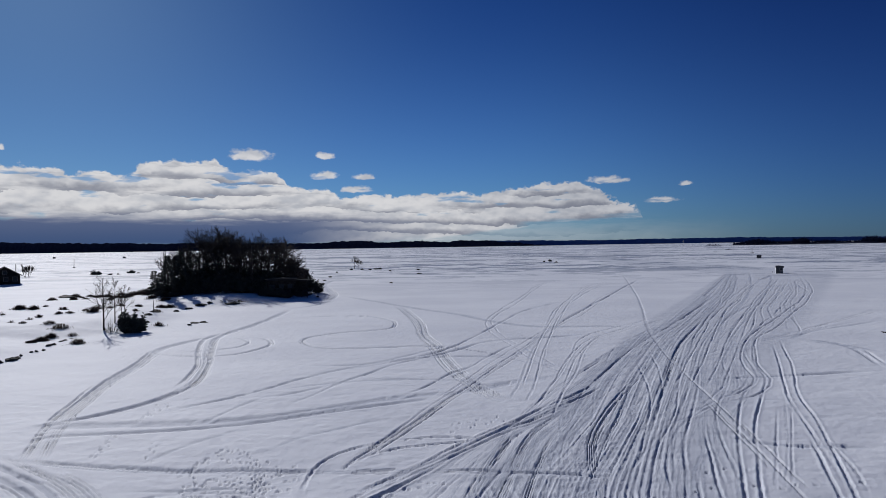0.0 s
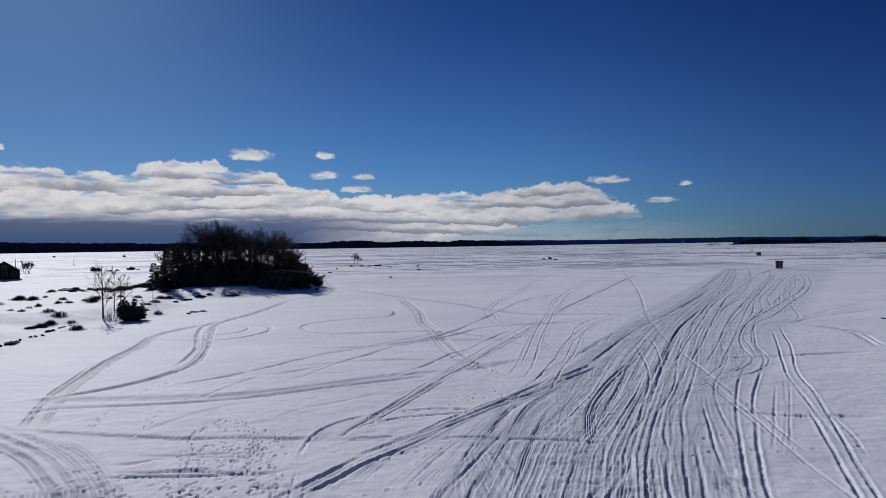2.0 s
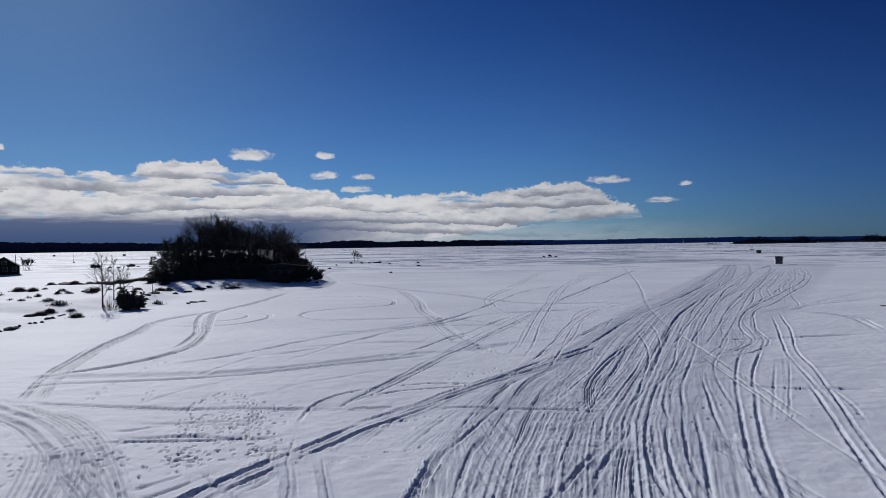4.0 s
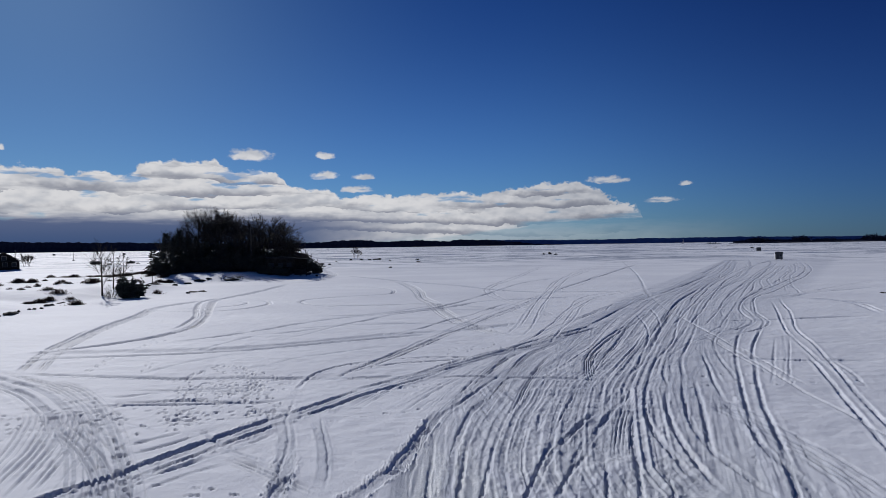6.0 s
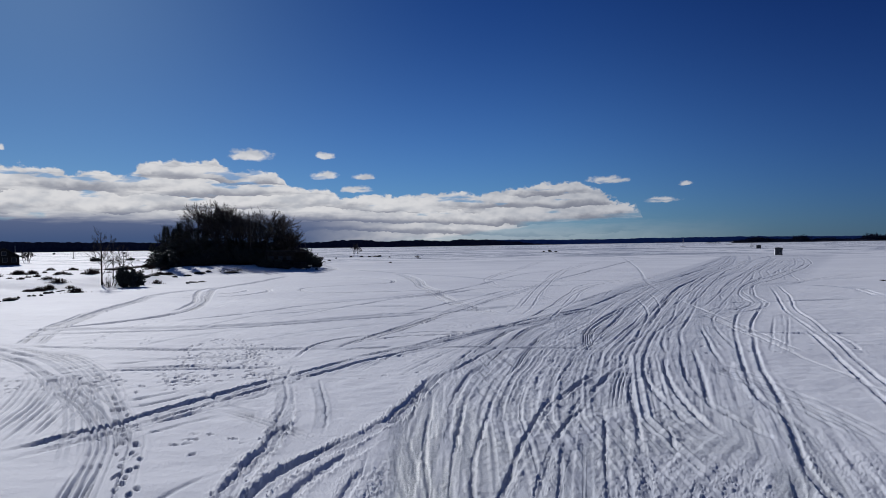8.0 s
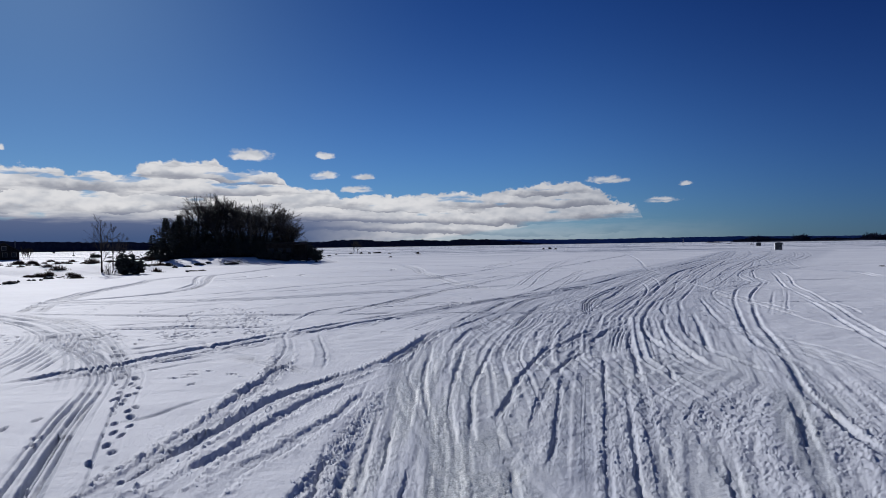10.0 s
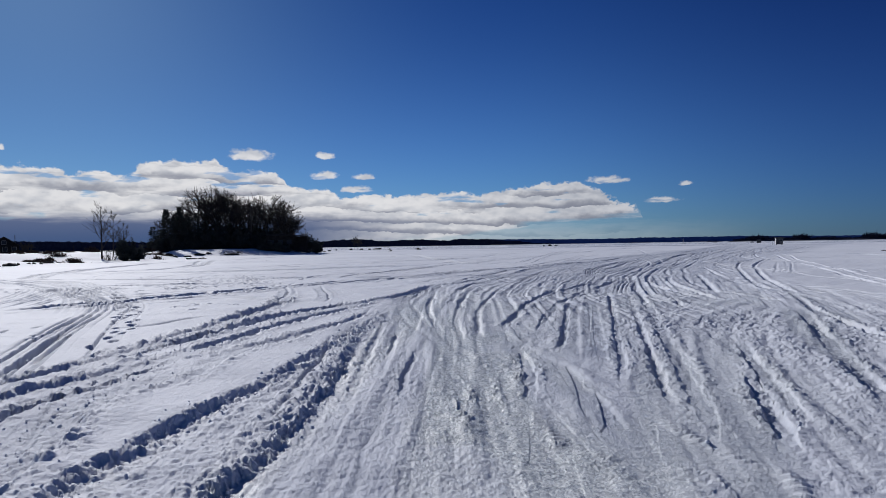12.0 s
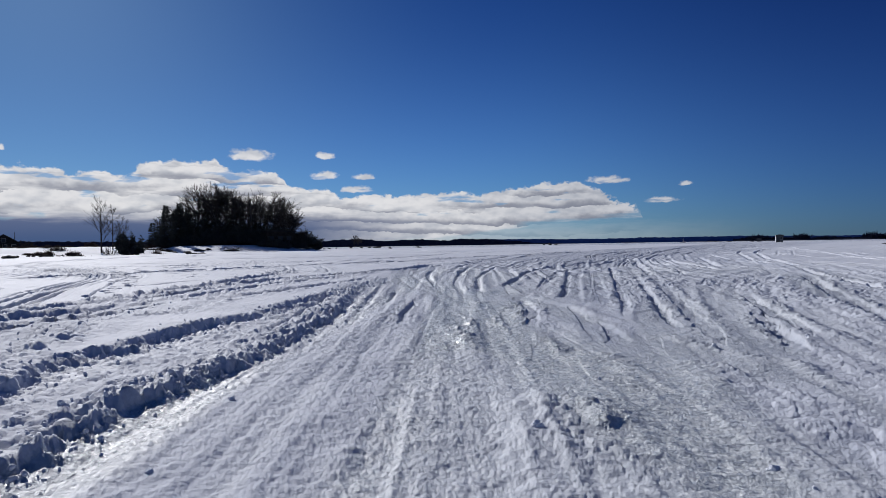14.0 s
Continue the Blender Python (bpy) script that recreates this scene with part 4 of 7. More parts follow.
rut(0.1, 0.05, [(1.25,10.8), (1.39,12.61), (1.58,14.8)])
tyre_print(0.24, 0.04, [(1.54,6.19), (1.94,7.85), (2.57,10.72), (3.37,13.62)])
tyre_print(0.24, 0.04, [(1.3,6.47), (1.6,7.87), (2.12,10.03), (2.86,13.06)])
tyre_print(0.3, 0.02, [(-1.01,15.84), (-1.0,13.52), (-0.88,11.64), (-0.68,10.18), (-0.37,8.66), (-0.1,7.53), (0.19,6.37), (0.47,5.51)])
tyre_print(0.24, 0.04, [(0.55,6.59), (0.64,5.08), (0.72,3.87), (0.79,2.94), (0.81,2.43), (0.79,1.99)])
tyre_print(0.24, 0.03, [(1.07,6.81), (1.14,5.03), (1.14,4.0), (1.24,3.44), (1.24,2.8)])
tyre_print(0.22, 0.03, [(-0.1,3.18), (-0.08,4.11), (0.0,5.5), (0.08,7.5)])
rut(0.14, 0.05, [(-0.01,3.6), (0.1,4.62), (0.25,5.94)])
rut(0.14, 0.06, [(0.55,4.33), (0.58,5.47), (0.78,6.43), (1.01,7.42)])
rut(0.18, 0.08, [(5.1,8.38), (4.27,6.47), (3.71,5.27), (3.43,4.6)])
rut(0.16, 0.09, [(-3.34,9.15), (-3.08,9.98), (-2.67,10.97), (-2.22,11.88), (-1.65,12.65), (-1.13,13.53)])
trail(1, 0.03, 5, [(-2.59,3.02), (-3.07,4.02), (-3.6,5.13), (-4.25,6.56), (-5.28,8.82), (-6.25,11.12), (-6.86,12.43), (-8.13,14.33), (-9.71,16.3), (-12.02,18.7)])
trail(0.4, 0.06, 3, [(-3.65,4.45), (-4.38,5.85), (-5.12,7.56), (-5.92,9.51), (-6.47,11.06)])
tyre_print(0.45, 0.035, [(-4.89,18.29), (-3.99,15.25), (-3.57,13.4), (-3.4,12.06), (-3.41,11.02)])
tyre_print(0.35, 0.035, [(-3.87,18.18), (-3.11,15.59), (-2.69,13.65), (-2.52,12.32)])
trail(0.4, 0.03, 2, [(-5.42,14.73), (-4.28,13.78), (-3.09,12.64), (-2.36,11.99)])
scratch(0.1, 0.03, [(-5.13,8.95), (-4.62,9.27), (-4.26,10.08), (-3.63,11.03), (-3.45,11.86)])
footprints(0.28, [(-7.11,13.35), (-5.87,11.17), (-5.11,9.62), (-4.64,8.57), (-4.28,7.73), (-3.99,7.04), (-3.81,6.62)])
footprints(0.35, [(-6.13,9.51), (-6.29,9.21), (-6.05,8.46)])
footprints(0.35, [(-5.54,8.36), (-5.65,8.01), (-5.72,7.79)])
footprints(0.3, [(-5.92,11.63), (-5.61,10.74), (-5.02,9.29)])
heap(0.3, 0.029, [(0.9,7.16), (0.7,5.42), (0.54,4.51)])
heap(0.25, 0.021, [(-0.01,3.9), (0.1,4.55), (0.24,5.4)])
heap(0.22, 0.029, [(0.53,2.95), (0.46,2.41), (0.42,2.05), (0.39,1.79)])
heap(0.3, 0.029, [(3.07,5.53), (2.67,4.31), (2.42,3.5)])
heap(0.3, 0.029, [(3.81,6.41), (3.5,5.28), (3.1,4.27)])
heap(0.12, 0.013, [(-0.29,1.78), (-0.29,2.14), (-0.3,2.49)])
rut(0.14, 0.03, [(1.42,2.64), (1.31,2.27), (1.18,1.92), (1.09,1.69)])
rut(0.2, 0.06, [(3.3,6.48), (2.34,4.15)])
trampled(-7.72, 18.10, 1.3, 1.6, 35, 3)
trampled(-7.74, 21.47, 2.2, 2.2, 60, 4)
trampled(-6.87, 21.92, 0.9, 2.0, 35, 5)
trampled(-5.50, 18.70, 1.2, 0.8, 50, 6)
trampled(-5.09, 12.53, 1.6, 1.2, 10, 7)
trampled(-10.92, 18.31, 1.2, 1.6, 40, 8)
trampled(-13.09, 18.44, 1.5, 2.0, 20, 9)
footprints(0.3, [(-6.58,20.44), (-6.92,19.78), (-7.18,18.53), (-7.65,18.0), (-9.09,20.02)])
churned(0.34, 0.11, [(-3.95, 4.3), (-3.71, 5.91), (-3.59, 6.59), (-3.49, 7.74), (-3.45, 9.62), (-3.47, 11.13), (-3.39, 11.93), (-3.61, 13.59), (-4.13, 15.83)])
churned(0.30, 0.10, [(-3.4, 6.6), (-3.27, 7.73), (-3.13, 8.74), (-2.91, 9.96), (-2.54, 11.17), (-1.85, 12.15), (-1.17, 13.51), (-0.86, 14.82), (0.03, 19.1)])
churned(0.26, 0.07, [(-3.5, 4.6), (-3.29, 5.41), (-3.09, 5.88), (-2.95, 6.29), (-2.87, 7.28), (-2.63, 8.0), (-2.46, 9.31), (-2.17, 10.43), (-1.56, 11.75), (-1.11, 12.88)])
churned(0.2, 0.05, [(-2.5, 4.6), (-2.41, 6.0), (-2.38, 6.9), (-2.2, 7.4), (-2.01, 7.75), (-1.87, 8.29), (-1.57, 9.24), (-1.39, 10.47), (-1.23, 11.72)])
churned(0.5, 0.09, [(-3.5, 4.2), (-3.3, 4.8), (-3.15, 5.4), (-2.95, 6.3)])
churned(0.6, 0.10, [(-2.3, 2.3), (-2.6, 3.3), (-2.85, 4.4), (-2.75, 5.3), (-2.65, 6.4)])
heap(0.3, 0.05, [(-2.2, 2.4), (-2.35, 3.3), (-2.5, 4.4), (-2.45, 5.4)])
rut(0.06, 0.05, [(-1.22, 3.9), (-1.26, 4.6), (-1.33, 5.6), (-1.36, 6.9), (-1.5, 8.2)])
rut(0.04, 0.025, [(-0.53, 2.6), (-0.53, 3.6), (-0.51, 4.8), (-0.52, 6.2), (-0.48, 7.5), (-0.37, 8.3)])
pan(0.34, [(0.51, 4.99), (0.57, 3.91), (0.64, 3.38), (0.66, 2.90), (0.64, 2.49), (0.65, 2.25)])
pan(0.36, [(1.33, 4.80), (1.31, 4.10), (1.44, 3.71), (1.55, 3.39), (1.51, 2.86), (1.53, 2.58)])
pan(0.36, [(0.64, 9.81), (0.81, 7.88), (0.99, 6.59), (1.14, 5.50), (1.22, 4.62)])
pan(0.5, [(6.64, 11.59), (5.22, 8.62), (4.22, 6.42), (3.75, 5.25)])
pan(0.4, [(2.41, 5.53), (2.11, 4.51), (1.86, 3.68), (1.86, 3.21)])
rut(0.16, 0.085, [(4.00, 11.85), (2.95, 8.06), (2.57, 6.51), (2.21, 5.46), (1.93, 4.54)])
rut(0.1, 0.1, [(3.96, 14.48), (2.71, 9.65), (2.02, 6.99), (1.61, 5.48)])
rut(0.2, 0.09, [(3.76, 7.70), (3.28, 6.47), (2.91, 5.43), (2.66, 4.79), (2.54, 4.47)])
rut(0.24, 0.11, [(6.15, 10.39), (4.81, 7.63), (3.96, 5.86), (3.52, 4.87), (3.35, 4.34)])
rut(0.14, 0.09, [(0.89, 7.58), (0.85, 6.39), (0.77, 5.52), (0.65, 4.81)])
rut(0.12, 0.08, [(4.09, 15.62), (2.71, 13.17), (1.72, 10.22), (1.23, 8.18)])
rut(0.12, 0.08, [(3.13, 16.39), (1.91, 12.83), (1.15, 10.27), (0.73, 8.74)])
rut(0.18, 0.07, [(3.72, 10.94), (2.61, 6.94), (2.07, 4.98), (1.85, 4.15), (1.70, 3.69)])
rut(0.18, 0.08, [(2.96, 6.01), (2.59, 4.94), (2.35, 4.29), (2.10, 3.73)])
rut(0.14, 0.06, [(1.31, 2.41), (1.31, 2.25), (1.30, 2.06)])
heap(0.2, 0.035, [(0.51, 2.69), (0.52, 2.41), (0.52, 2.19)])
heap(0.3, 0.03, [(1.35, 3.64), (1.29, 3.09), (1.25, 2.65)])
heap(0.25, 0.04, [(1.25, 2.44), (1.19, 2.21), (1.18, 2.12)])
heap(0.2, 0.035, [(0.85, 3.89), (0.88, 3.42), (0.87, 2.98)])
heap(0.16, 0.035, [(0.67, 6.46), (0.63, 5.39), (0.57, 4.63)])
heap(0.14, 0.03, [(0.15, 5.75), (0.17, 4.66), (0.06, 3.79)])
heap(0.3, 0.05, [(4.56, 7.36), (3.70, 5.54), (3.18, 4.45)])
rut(0.1, 0.06, [(3.67, 11.88), (2.84, 8.79), (2.36, 6.97), (1.96, 5.47), (1.76, 4.60)])
rut(0.1, 0.07, [(2.47, 12.00), (1.74, 8.86), (1.32, 7.03)])
rut(0.1, 0.06, [(-1.00, 11.64), (-0.94, 8.00), (-0.85, 6.09), (-0.76, 4.69)])
rut(0.08, 0.05, [(-0.71, 9.92), (-0.65, 7.68), (-0.64, 6.46), (-0.60, 5.74)])
rut(0.08, 0.05, [(-0.26, 7.95), (-0.38, 6.25), (-0.39, 5.28), (-0.38, 4.63)])
rut(0.1, 0.05, [(-0.95, 12.33), (-0.62, 9.91), (-0.15, 7.95), (0.12, 6.53), (0.29, 5.54), (0.32, 4.76)])
rut(0.1, 0.05, [(-0.76, 13.11), (-0.34, 9.89), (0.07, 7.93), (0.32, 6.73), (0.50, 5.85)])
rut(0.12, 0.06, [(-0.19, 16.17), (-0.31, 12.27), (-0.14, 9.42), (0.14, 7.63)])
rut(0.08, 0.05, [(0.03, 6.23), (0.11, 5.40), (0.11, 4.66)])
rut(0.12, 0.07, [(0.72, 16.05), (0.33, 12.21), (0.21, 9.39), (0.28, 7.62)])
rut(0.12, 0.07, [(1.47, 15.95), (0.78, 12.17), (0.53, 9.82), (0.44, 7.91)])
heap(0.18, 0.03, [(0.06, 5.27), (0.10, 4.89), (0.12, 4.56)])
heap(0.2, 0.03, [(0.37, 7.21), (0.31, 6.62), (0.37, 6.03)])
rut(0.07, 0.06, [(-5.07, 20.6), (-4.7, 18.0), (-4.05, 15.6), (-3.75, 13.6)])
rut(0.07, 0.06, [(-3.72, 18.3), (-3.05, 15.6), (-2.6, 13.7), (-2.45, 12.4)])


def build_ground():
    mask = GY > 0
    share = np.where(mask, lane_share(GX, GY), 0)
    deep = lane_depth(GY) * share
    shore = land(GX, GY)
    H = shore - deep + TRACK
    # drifts and wind crust
    H += (fnoise(GX * 0.05, GY * 0.09) - 0.5) * 0.10 * sst(4, 30, GY)
    H += (fnoise(GX * 0.5, GY * 1.1, 4) - 0.5) * 0.05 + (fnoise(GX * 1.6 + 4, GY * 2.6, 3) - 0.5) * 0.025 * sst(6, 14, GY) + (fnoise(GX * 0.16 + 5, GY * 0.3, 2) - 0.5) * 0.07 * sst(5, 20, GY)
    H += (fnoise(GX * 2.2 + 8, GY * 3.4, 3) - 0.5) * 0.035 * sst(10, 18, GY) * sst(120, 60, GY)
    H += (fnoise(GX * 0.4 + 3, GY * 0.6, 3) - 0.5) * 0.24 * sst(0.05, 0.4, shore)
    # in the lane: long scrapes along the way of travel, icy grains, and clods where it was churned
    rows = np.searchsorted(RAD, 22.0)
    x, y = GX[:rows], GY[:rows]
    ahead = mask[:rows]
    busy = np.clip(share[:rows] * 1.1 + PACKED_SHADE[:rows] * 0.4, 0, 1) * ahead
    turn = np.interp(x, [-1.2, 0.5, 2.5, 6], [0.0, 0.02, 0.22, 0.40])
    lateral = x - turn * y
    scrape = fnoise(lateral * 2.6 + 11, y * 0.16, 3)
    fine = fnoise(lateral * 9 + 5, y * 0.45, 3)
    broken = rubble(x, y, 7, 16.0)
    grains = np.zeros_like(x, dtype=np.float32)
    close = y < 8.5
    grains[close] = (pebbles(x[close] * 24, y[close] * 24, 3, 0.7) * 0.004 + pebbles(x[close] * 48, y[close] * 48, 8, 0.8) * 0.0035) * sst(8.5, 5, y[close])
    churn = sst(0.50, 0.64, scrape) * (0.3 + 0.7 * sst(0.4, 0.6, fnoise(x * 0.7, y * 0.5 + 30, 2))) * (0.12 + 0.88 * sst(-0.7, 1.4, x))
    churn = np.maximum(churn, sst(1.6, 4.2, x) * sst(14, 9, y) * 0.8 * sst(0.40, 0.58, fnoise(lateral * 0.9, y * 0.5 + 3, 2)))
    patch = sst(0.47, 0.62, fnoise(lateral * 1.3 + 31, y * 0.4, 3)) * sst(16, 9, y) * (0.5 + 0.5 * sst(-0.8, 1.2, x))
    H[:rows] += busy * ((scrape - 0.5) * 0.075 * sst(1.5, 6, y) + (fine - 0.5) * 0.042 + grains * (1 - 0.6 * churn) * (1 - 0.65 * sst(-0.2, 1.2, x)) * (1 - 0.6 * ICE[:rows]) + (vnoise(x * 170, y * 170) - 0.5) * 0.0025 * sst(7, 4, y))
    H[:rows] += busy * ((1 - ICE[:rows]) * (patch * (broken * 0.022 - 0.004) * (0.5 + 0.5 * sst(3, 7, y)) + churn * (broken * 0.032 - 0.006) * (0.45 + 0.55 * sst(3, 7, y)) + broken * 0.006))
    H[:rows] += (1 - busy) * (vnoise(x * 25, y * 25) - 0.5) * 0.004
    # fine scrapes through the whole fan of ruts
    rows2 = np.searchsorted(RAD, 175.0)
    x2, y2 = GX[:rows2], GY[:rows2]
    left = lane_edge(y2)
    right = np.interp(y2, [0.0, 13.6, 16.8, 21.1, 25.2, 30.0, 37.1, 51.4, 73.2, 105.9, 152.6, 182.5], [4.9, 4.9, 5.8, 7.1, 8.9, 11.1, 14.4, 21.1, 32.9, 51.3, 74.5, 89.3])
    across = (x2 - left) / np.maximum(right - left, 1)
    within = (1 - OVER[:rows2]) * sst(-0.02, 0.4, across) * sst(1.25, 1.0, across) * mask[:rows2] * sst(7, 14, y2) * sst(165, 100, y2)
    weave = across + (vnoise(y2 * 0.10, across * 3) - 0.5) * 0.03
    streaks = vnoise(weave * 80 + 3, y2 * 0.10 + np.floor(weave * 9) * 7.7) * 0.65 + vnoise(weave * 34 + 9, y2 * 0.07) * 0.35
    H[:rows2] += within * ((streaks - 0.5) * 0.07 + (fnoise(x2 * 4.5, y2 * 4.5, 2) - 0.5) * 0.04 + (fnoise(x2 * 13, y2 * 13, 2) - 0.5) * 0.035 * sst(45, 20, y2))
    # scrape troughs get the packed tone, which also paints in their shade
    PACKED_SHADE[:rows2] = np.maximum(PACKED_SHADE[:rows2], within * sst(0.48, 0.28, streaks) * 0.45)
    # crumbled lips of the two steps that lead down into the lane, and the broken terrace between them
    lip = np.interp(y, [0, 2.6, 3.2, 4, 4.8, 5.7, 7, 8.2, 10, 12], [-1.8, -1.85, -1.98, -1.88, -1.75, -1.6, -1.45, -1.38, -1.2, -0.9])
    foot = lane_edge(y)
    near = sst(13, 9, y) * ahead
    beside = (np.exp(-(((x - lip - 0.02) / 0.11) ** 2)) + 0.9 * np.exp(-(((x - foot + 0.06) / 0.12) ** 2)) + 0.75 * (x > lip) * (x < foot)) * near
    H[:rows] += beside * (rubble(x, y, 12, 14.0) * 0.042 - 0.010)
    icy = np.zeros_like(H)
    icy[:rows] = busy * (1 - churn) * (1 - 0.8 * patch) * sst(0.66, 0.44, scrape) * sst(20, 8, y) * share[:rows] * (1 - 0.5 * sst(0.4, 2.0, x))
    icy[:rows] = np.maximum(icy[:rows], ICE[:rows] * 0.8)
    packed_shade = np.clip(PACKED_SHADE + share * 0.45, 0, 1)

    global GROUND_H
    GROUND_H = H
    rows, cols = GX.shape
    co = np.stack([GX, GY, H], -1).reshape(-1, 3).astype(np.float32)
    i, j = np.meshgrid(np.arange(rows - 1), np.arange(cols), indexing="ij")
    k = (j + 1) % cols
    quads = np.stack([i * cols + j, i * cols + k, (i + 1) * cols + k, (i + 1) * cols + j], -1).reshape(-1, 4)
    hub = len(co)
    co = np.vstack([co, [[0, 0, -0.15]]]).astype(np.float32)
    tris = [(hub, (q + 1) % cols, q) for q in range(cols)]
    me = bpy.data.meshes.new("ground")
    nq, nt = len(quads), len(tris)
    me.vertices.add(len(co))
    me.vertices.foreach_set("co", co.ravel())
    me.loops.add(nq * 4 + nt * 3)
    me.loops.foreach_set("vertex_index", np.concatenate([quads.ravel(), np.array(tris).ravel()]).astype(np.int32))
    me.polygons.add(nq + nt)
    me.polygons.foreach_set("loop_start", np.concatenate([np.arange(nq) * 4, nq * 4 + np.arange(nt) * 3]).astype(np.int32))
    me.polygons.foreach_set("use_smooth", np.ones(nq + nt, bool))
    me.update(calc_edges=True)
    for name, values in (("packed_shade", packed_shade), ("icy", icy)):
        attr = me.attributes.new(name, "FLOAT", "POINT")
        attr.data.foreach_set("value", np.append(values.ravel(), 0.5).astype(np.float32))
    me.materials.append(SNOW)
    ob = new("ground", me)
    tagged(ob, "snow-covered lake ice crossed by vehicle ruts and footprints", "snow field", kind="structure")


GROUND_H = None
build_ground()


def surface_z(x, y):
    """Height of the finished snow surface."""
    i = min(int(np.searchsorted(RAD, math.hypot(x, y))), len(RAD) - 1)
    j = min(int(np.searchsorted(AZ[:COLS], math.atan2(x, y))), COLS - 1)
    return float(GROUND_H[i, j])


# ---- builders ----
class Shape:
    """Vertices and faces of one mesh."""

    def __init__(self):
        self.verts, self.faces = [], []

    def tube(self, points, radii, sides):
        base = len(self.verts)
        for i, p in enumerate(points):
            way = (points[min(i + 1, len(points) - 1)] - points[max(i - 1, 0)]).normalized()
            a = way.orthogonal().normalized()
            b = way.cross(a)
            for k in range(sides):
                t = 2 * math.pi * k / sides
                self.verts.append(p + (a * math.cos(t) + b * math.sin(t)) * radii[i])
        for i in range(len(points) - 1):
            for k in range(sides):
                q, r = base + i * sides, base + (i + 1) * sides
                self.faces.append((q + k, q + (k + 1) % sides, r + (k + 1) % sides, r + k))
        self.faces.append(tuple(base + k for k in reversed(range(sides))))
        top = base + (len(points) - 1) * sides
        self.faces.append(tuple(top + k for k in range(sides)))

    def face(self, *points):
        base = len(self.verts)
        self.verts += [Vector(p) for p in points]
        self.faces.append(tuple(range(base, base + len(points))))

    def box(self, lo, hi, turn=None):
        base = len(self.verts)
        for x in (lo[0], hi[0]):
            for y in (lo[1], hi[1]):
                for z in (lo[2], hi[2]):
                    v = Vector((x, y, z))
                    self.verts.append(turn @ v if turn else v)
        for f in ((0, 1, 3, 2), (4, 6, 7, 5), (0, 4, 5, 1), (2, 3, 7, 6), (0, 2, 6, 4), (1, 5, 7, 3)):
            self.faces.append(tuple(base + k for k in f))

    def prism(self, outline, y0, y1):
        """An outline in x and z, drawn out from y0 to y1."""
        base, n = len(self.verts), len(outline)
        self.verts += [Vector((x, y0, z)) for x, z in outline] + [Vector((x, y1, z)) for x, z in outline]
        self.faces.append(tuple(base + k for k in range(n)))
        self.faces.append(tuple(base + n + k for k in reversed(range(n))))
        for k in range(n):
            m = (k + 1) % n
            self.faces.append((base + m, base + k, base + n + k, base + n + m))

    def mesh(self, name, mat):
        me = bpy.data.meshes.new(name)
        me.from_pydata([tuple(v) for v in self.verts], [], self.faces)
        me.materials.append(mat)
        me.update()
        return me


def part(name, shape, mat, parent, label="", smooth=False, bevel=0.0):
    """One mesh object under a thing or under a part."""
    me = shape.mesh(name, mat)
    if bevel:
        bm = bmesh.new()
        bm.from_mesh(me)
        bmesh.ops.recalc_face_normals(bm, faces=bm.faces)
        bmesh.ops.bevel(bm, geom=list(bm.edges), offset=bevel, segments=2, affect="EDGES")
        bm.to_mesh(me)
        bm.free()
    if smooth:
        me.polygons.foreach_set("use_smooth", np.ones(len(me.polygons), bool))
    ob = new(name, me)
    ob.parent = parent
    return tagged(ob, label)


def thing(name, x, y, label, category, group="", sink=0.0, turn=0.0, z=None):
    ob = new(name)
    ob.empty_display_size = 0.3
    ob.matrix_basis = pose(x, y, (ground_z(x, y) if z is None else z) - sink, 0, 0, turn)
    return tagged(ob, label, category, group)


def bent(rng, start, way, length, steps, wander, lift=0.0):
    points, p, d = [start.copy()], start.copy(), way.normalized()
    for _ in range(steps):
        d = (d + Vector((rng.uniform(-1, 1), rng.uniform(-1, 1), rng.uniform(-1, 1))) * wander + Vector((0, 0, lift))).normalized()
        p = p + d * (length / steps)
        points.append(p.copy())
    return points, d


def branch(rng, wood, twigs, start, way, length, radius, level, last, spread, min_r, leader):
    steps = 4 if level < 2 else 3 if level < 4 else 2
    points, _ = bent(rng, start, way, length, steps, 0.07 if level == 0 else 0.17 if level < 3 else 0.25, 0.0 if level == 0 else 0.06 if level < 4 else 0.0)
    end = radius * (0.55 if level < last else 0.3)
    radii = [max(min_r, radius + (end - radius) * i / steps) for i in range(steps + 1)]
    (wood if level < 2 else twigs).tube(points, radii, 7 if level == 0 else 5 if level == 1 else 3)
    if level >= last:
        return
    kids = rng.randint(3, 4) if level < 4 else rng.randint(2, 3)
    for k in range(kids):
        at = 1.0 if k == 0 else rng.uniform(0.35, 0.98)
        f = at * steps
        i = min(int(f), steps - 1)
        p = points[i].lerp(points[i + 1], f - i)
        main = (points[i + 1] - points[i]).normalized()
        side = main.orthogonal().normalized()
        side.rotate(Matrix.Rotation(rng.uniform(0, 2 * math.pi), 3, main))
        lean = (rng.uniform(0.3, 1.0) * leader if level == 0 else rng.uniform(0.12, 0.35)) if k == 0 else rng.uniform(0.5, 1.0) * spread * 0.92
        branch(rng, wood, twigs, p, main + side * lean, length * rng.uniform(0.6, 0.82), radius * (0.74 if k == 0 else rng.uniform(0.5, 0.7) if level < 2 else rng.uniform(0.45, 0.6)), level + 1, last, spread, min_r, leader)


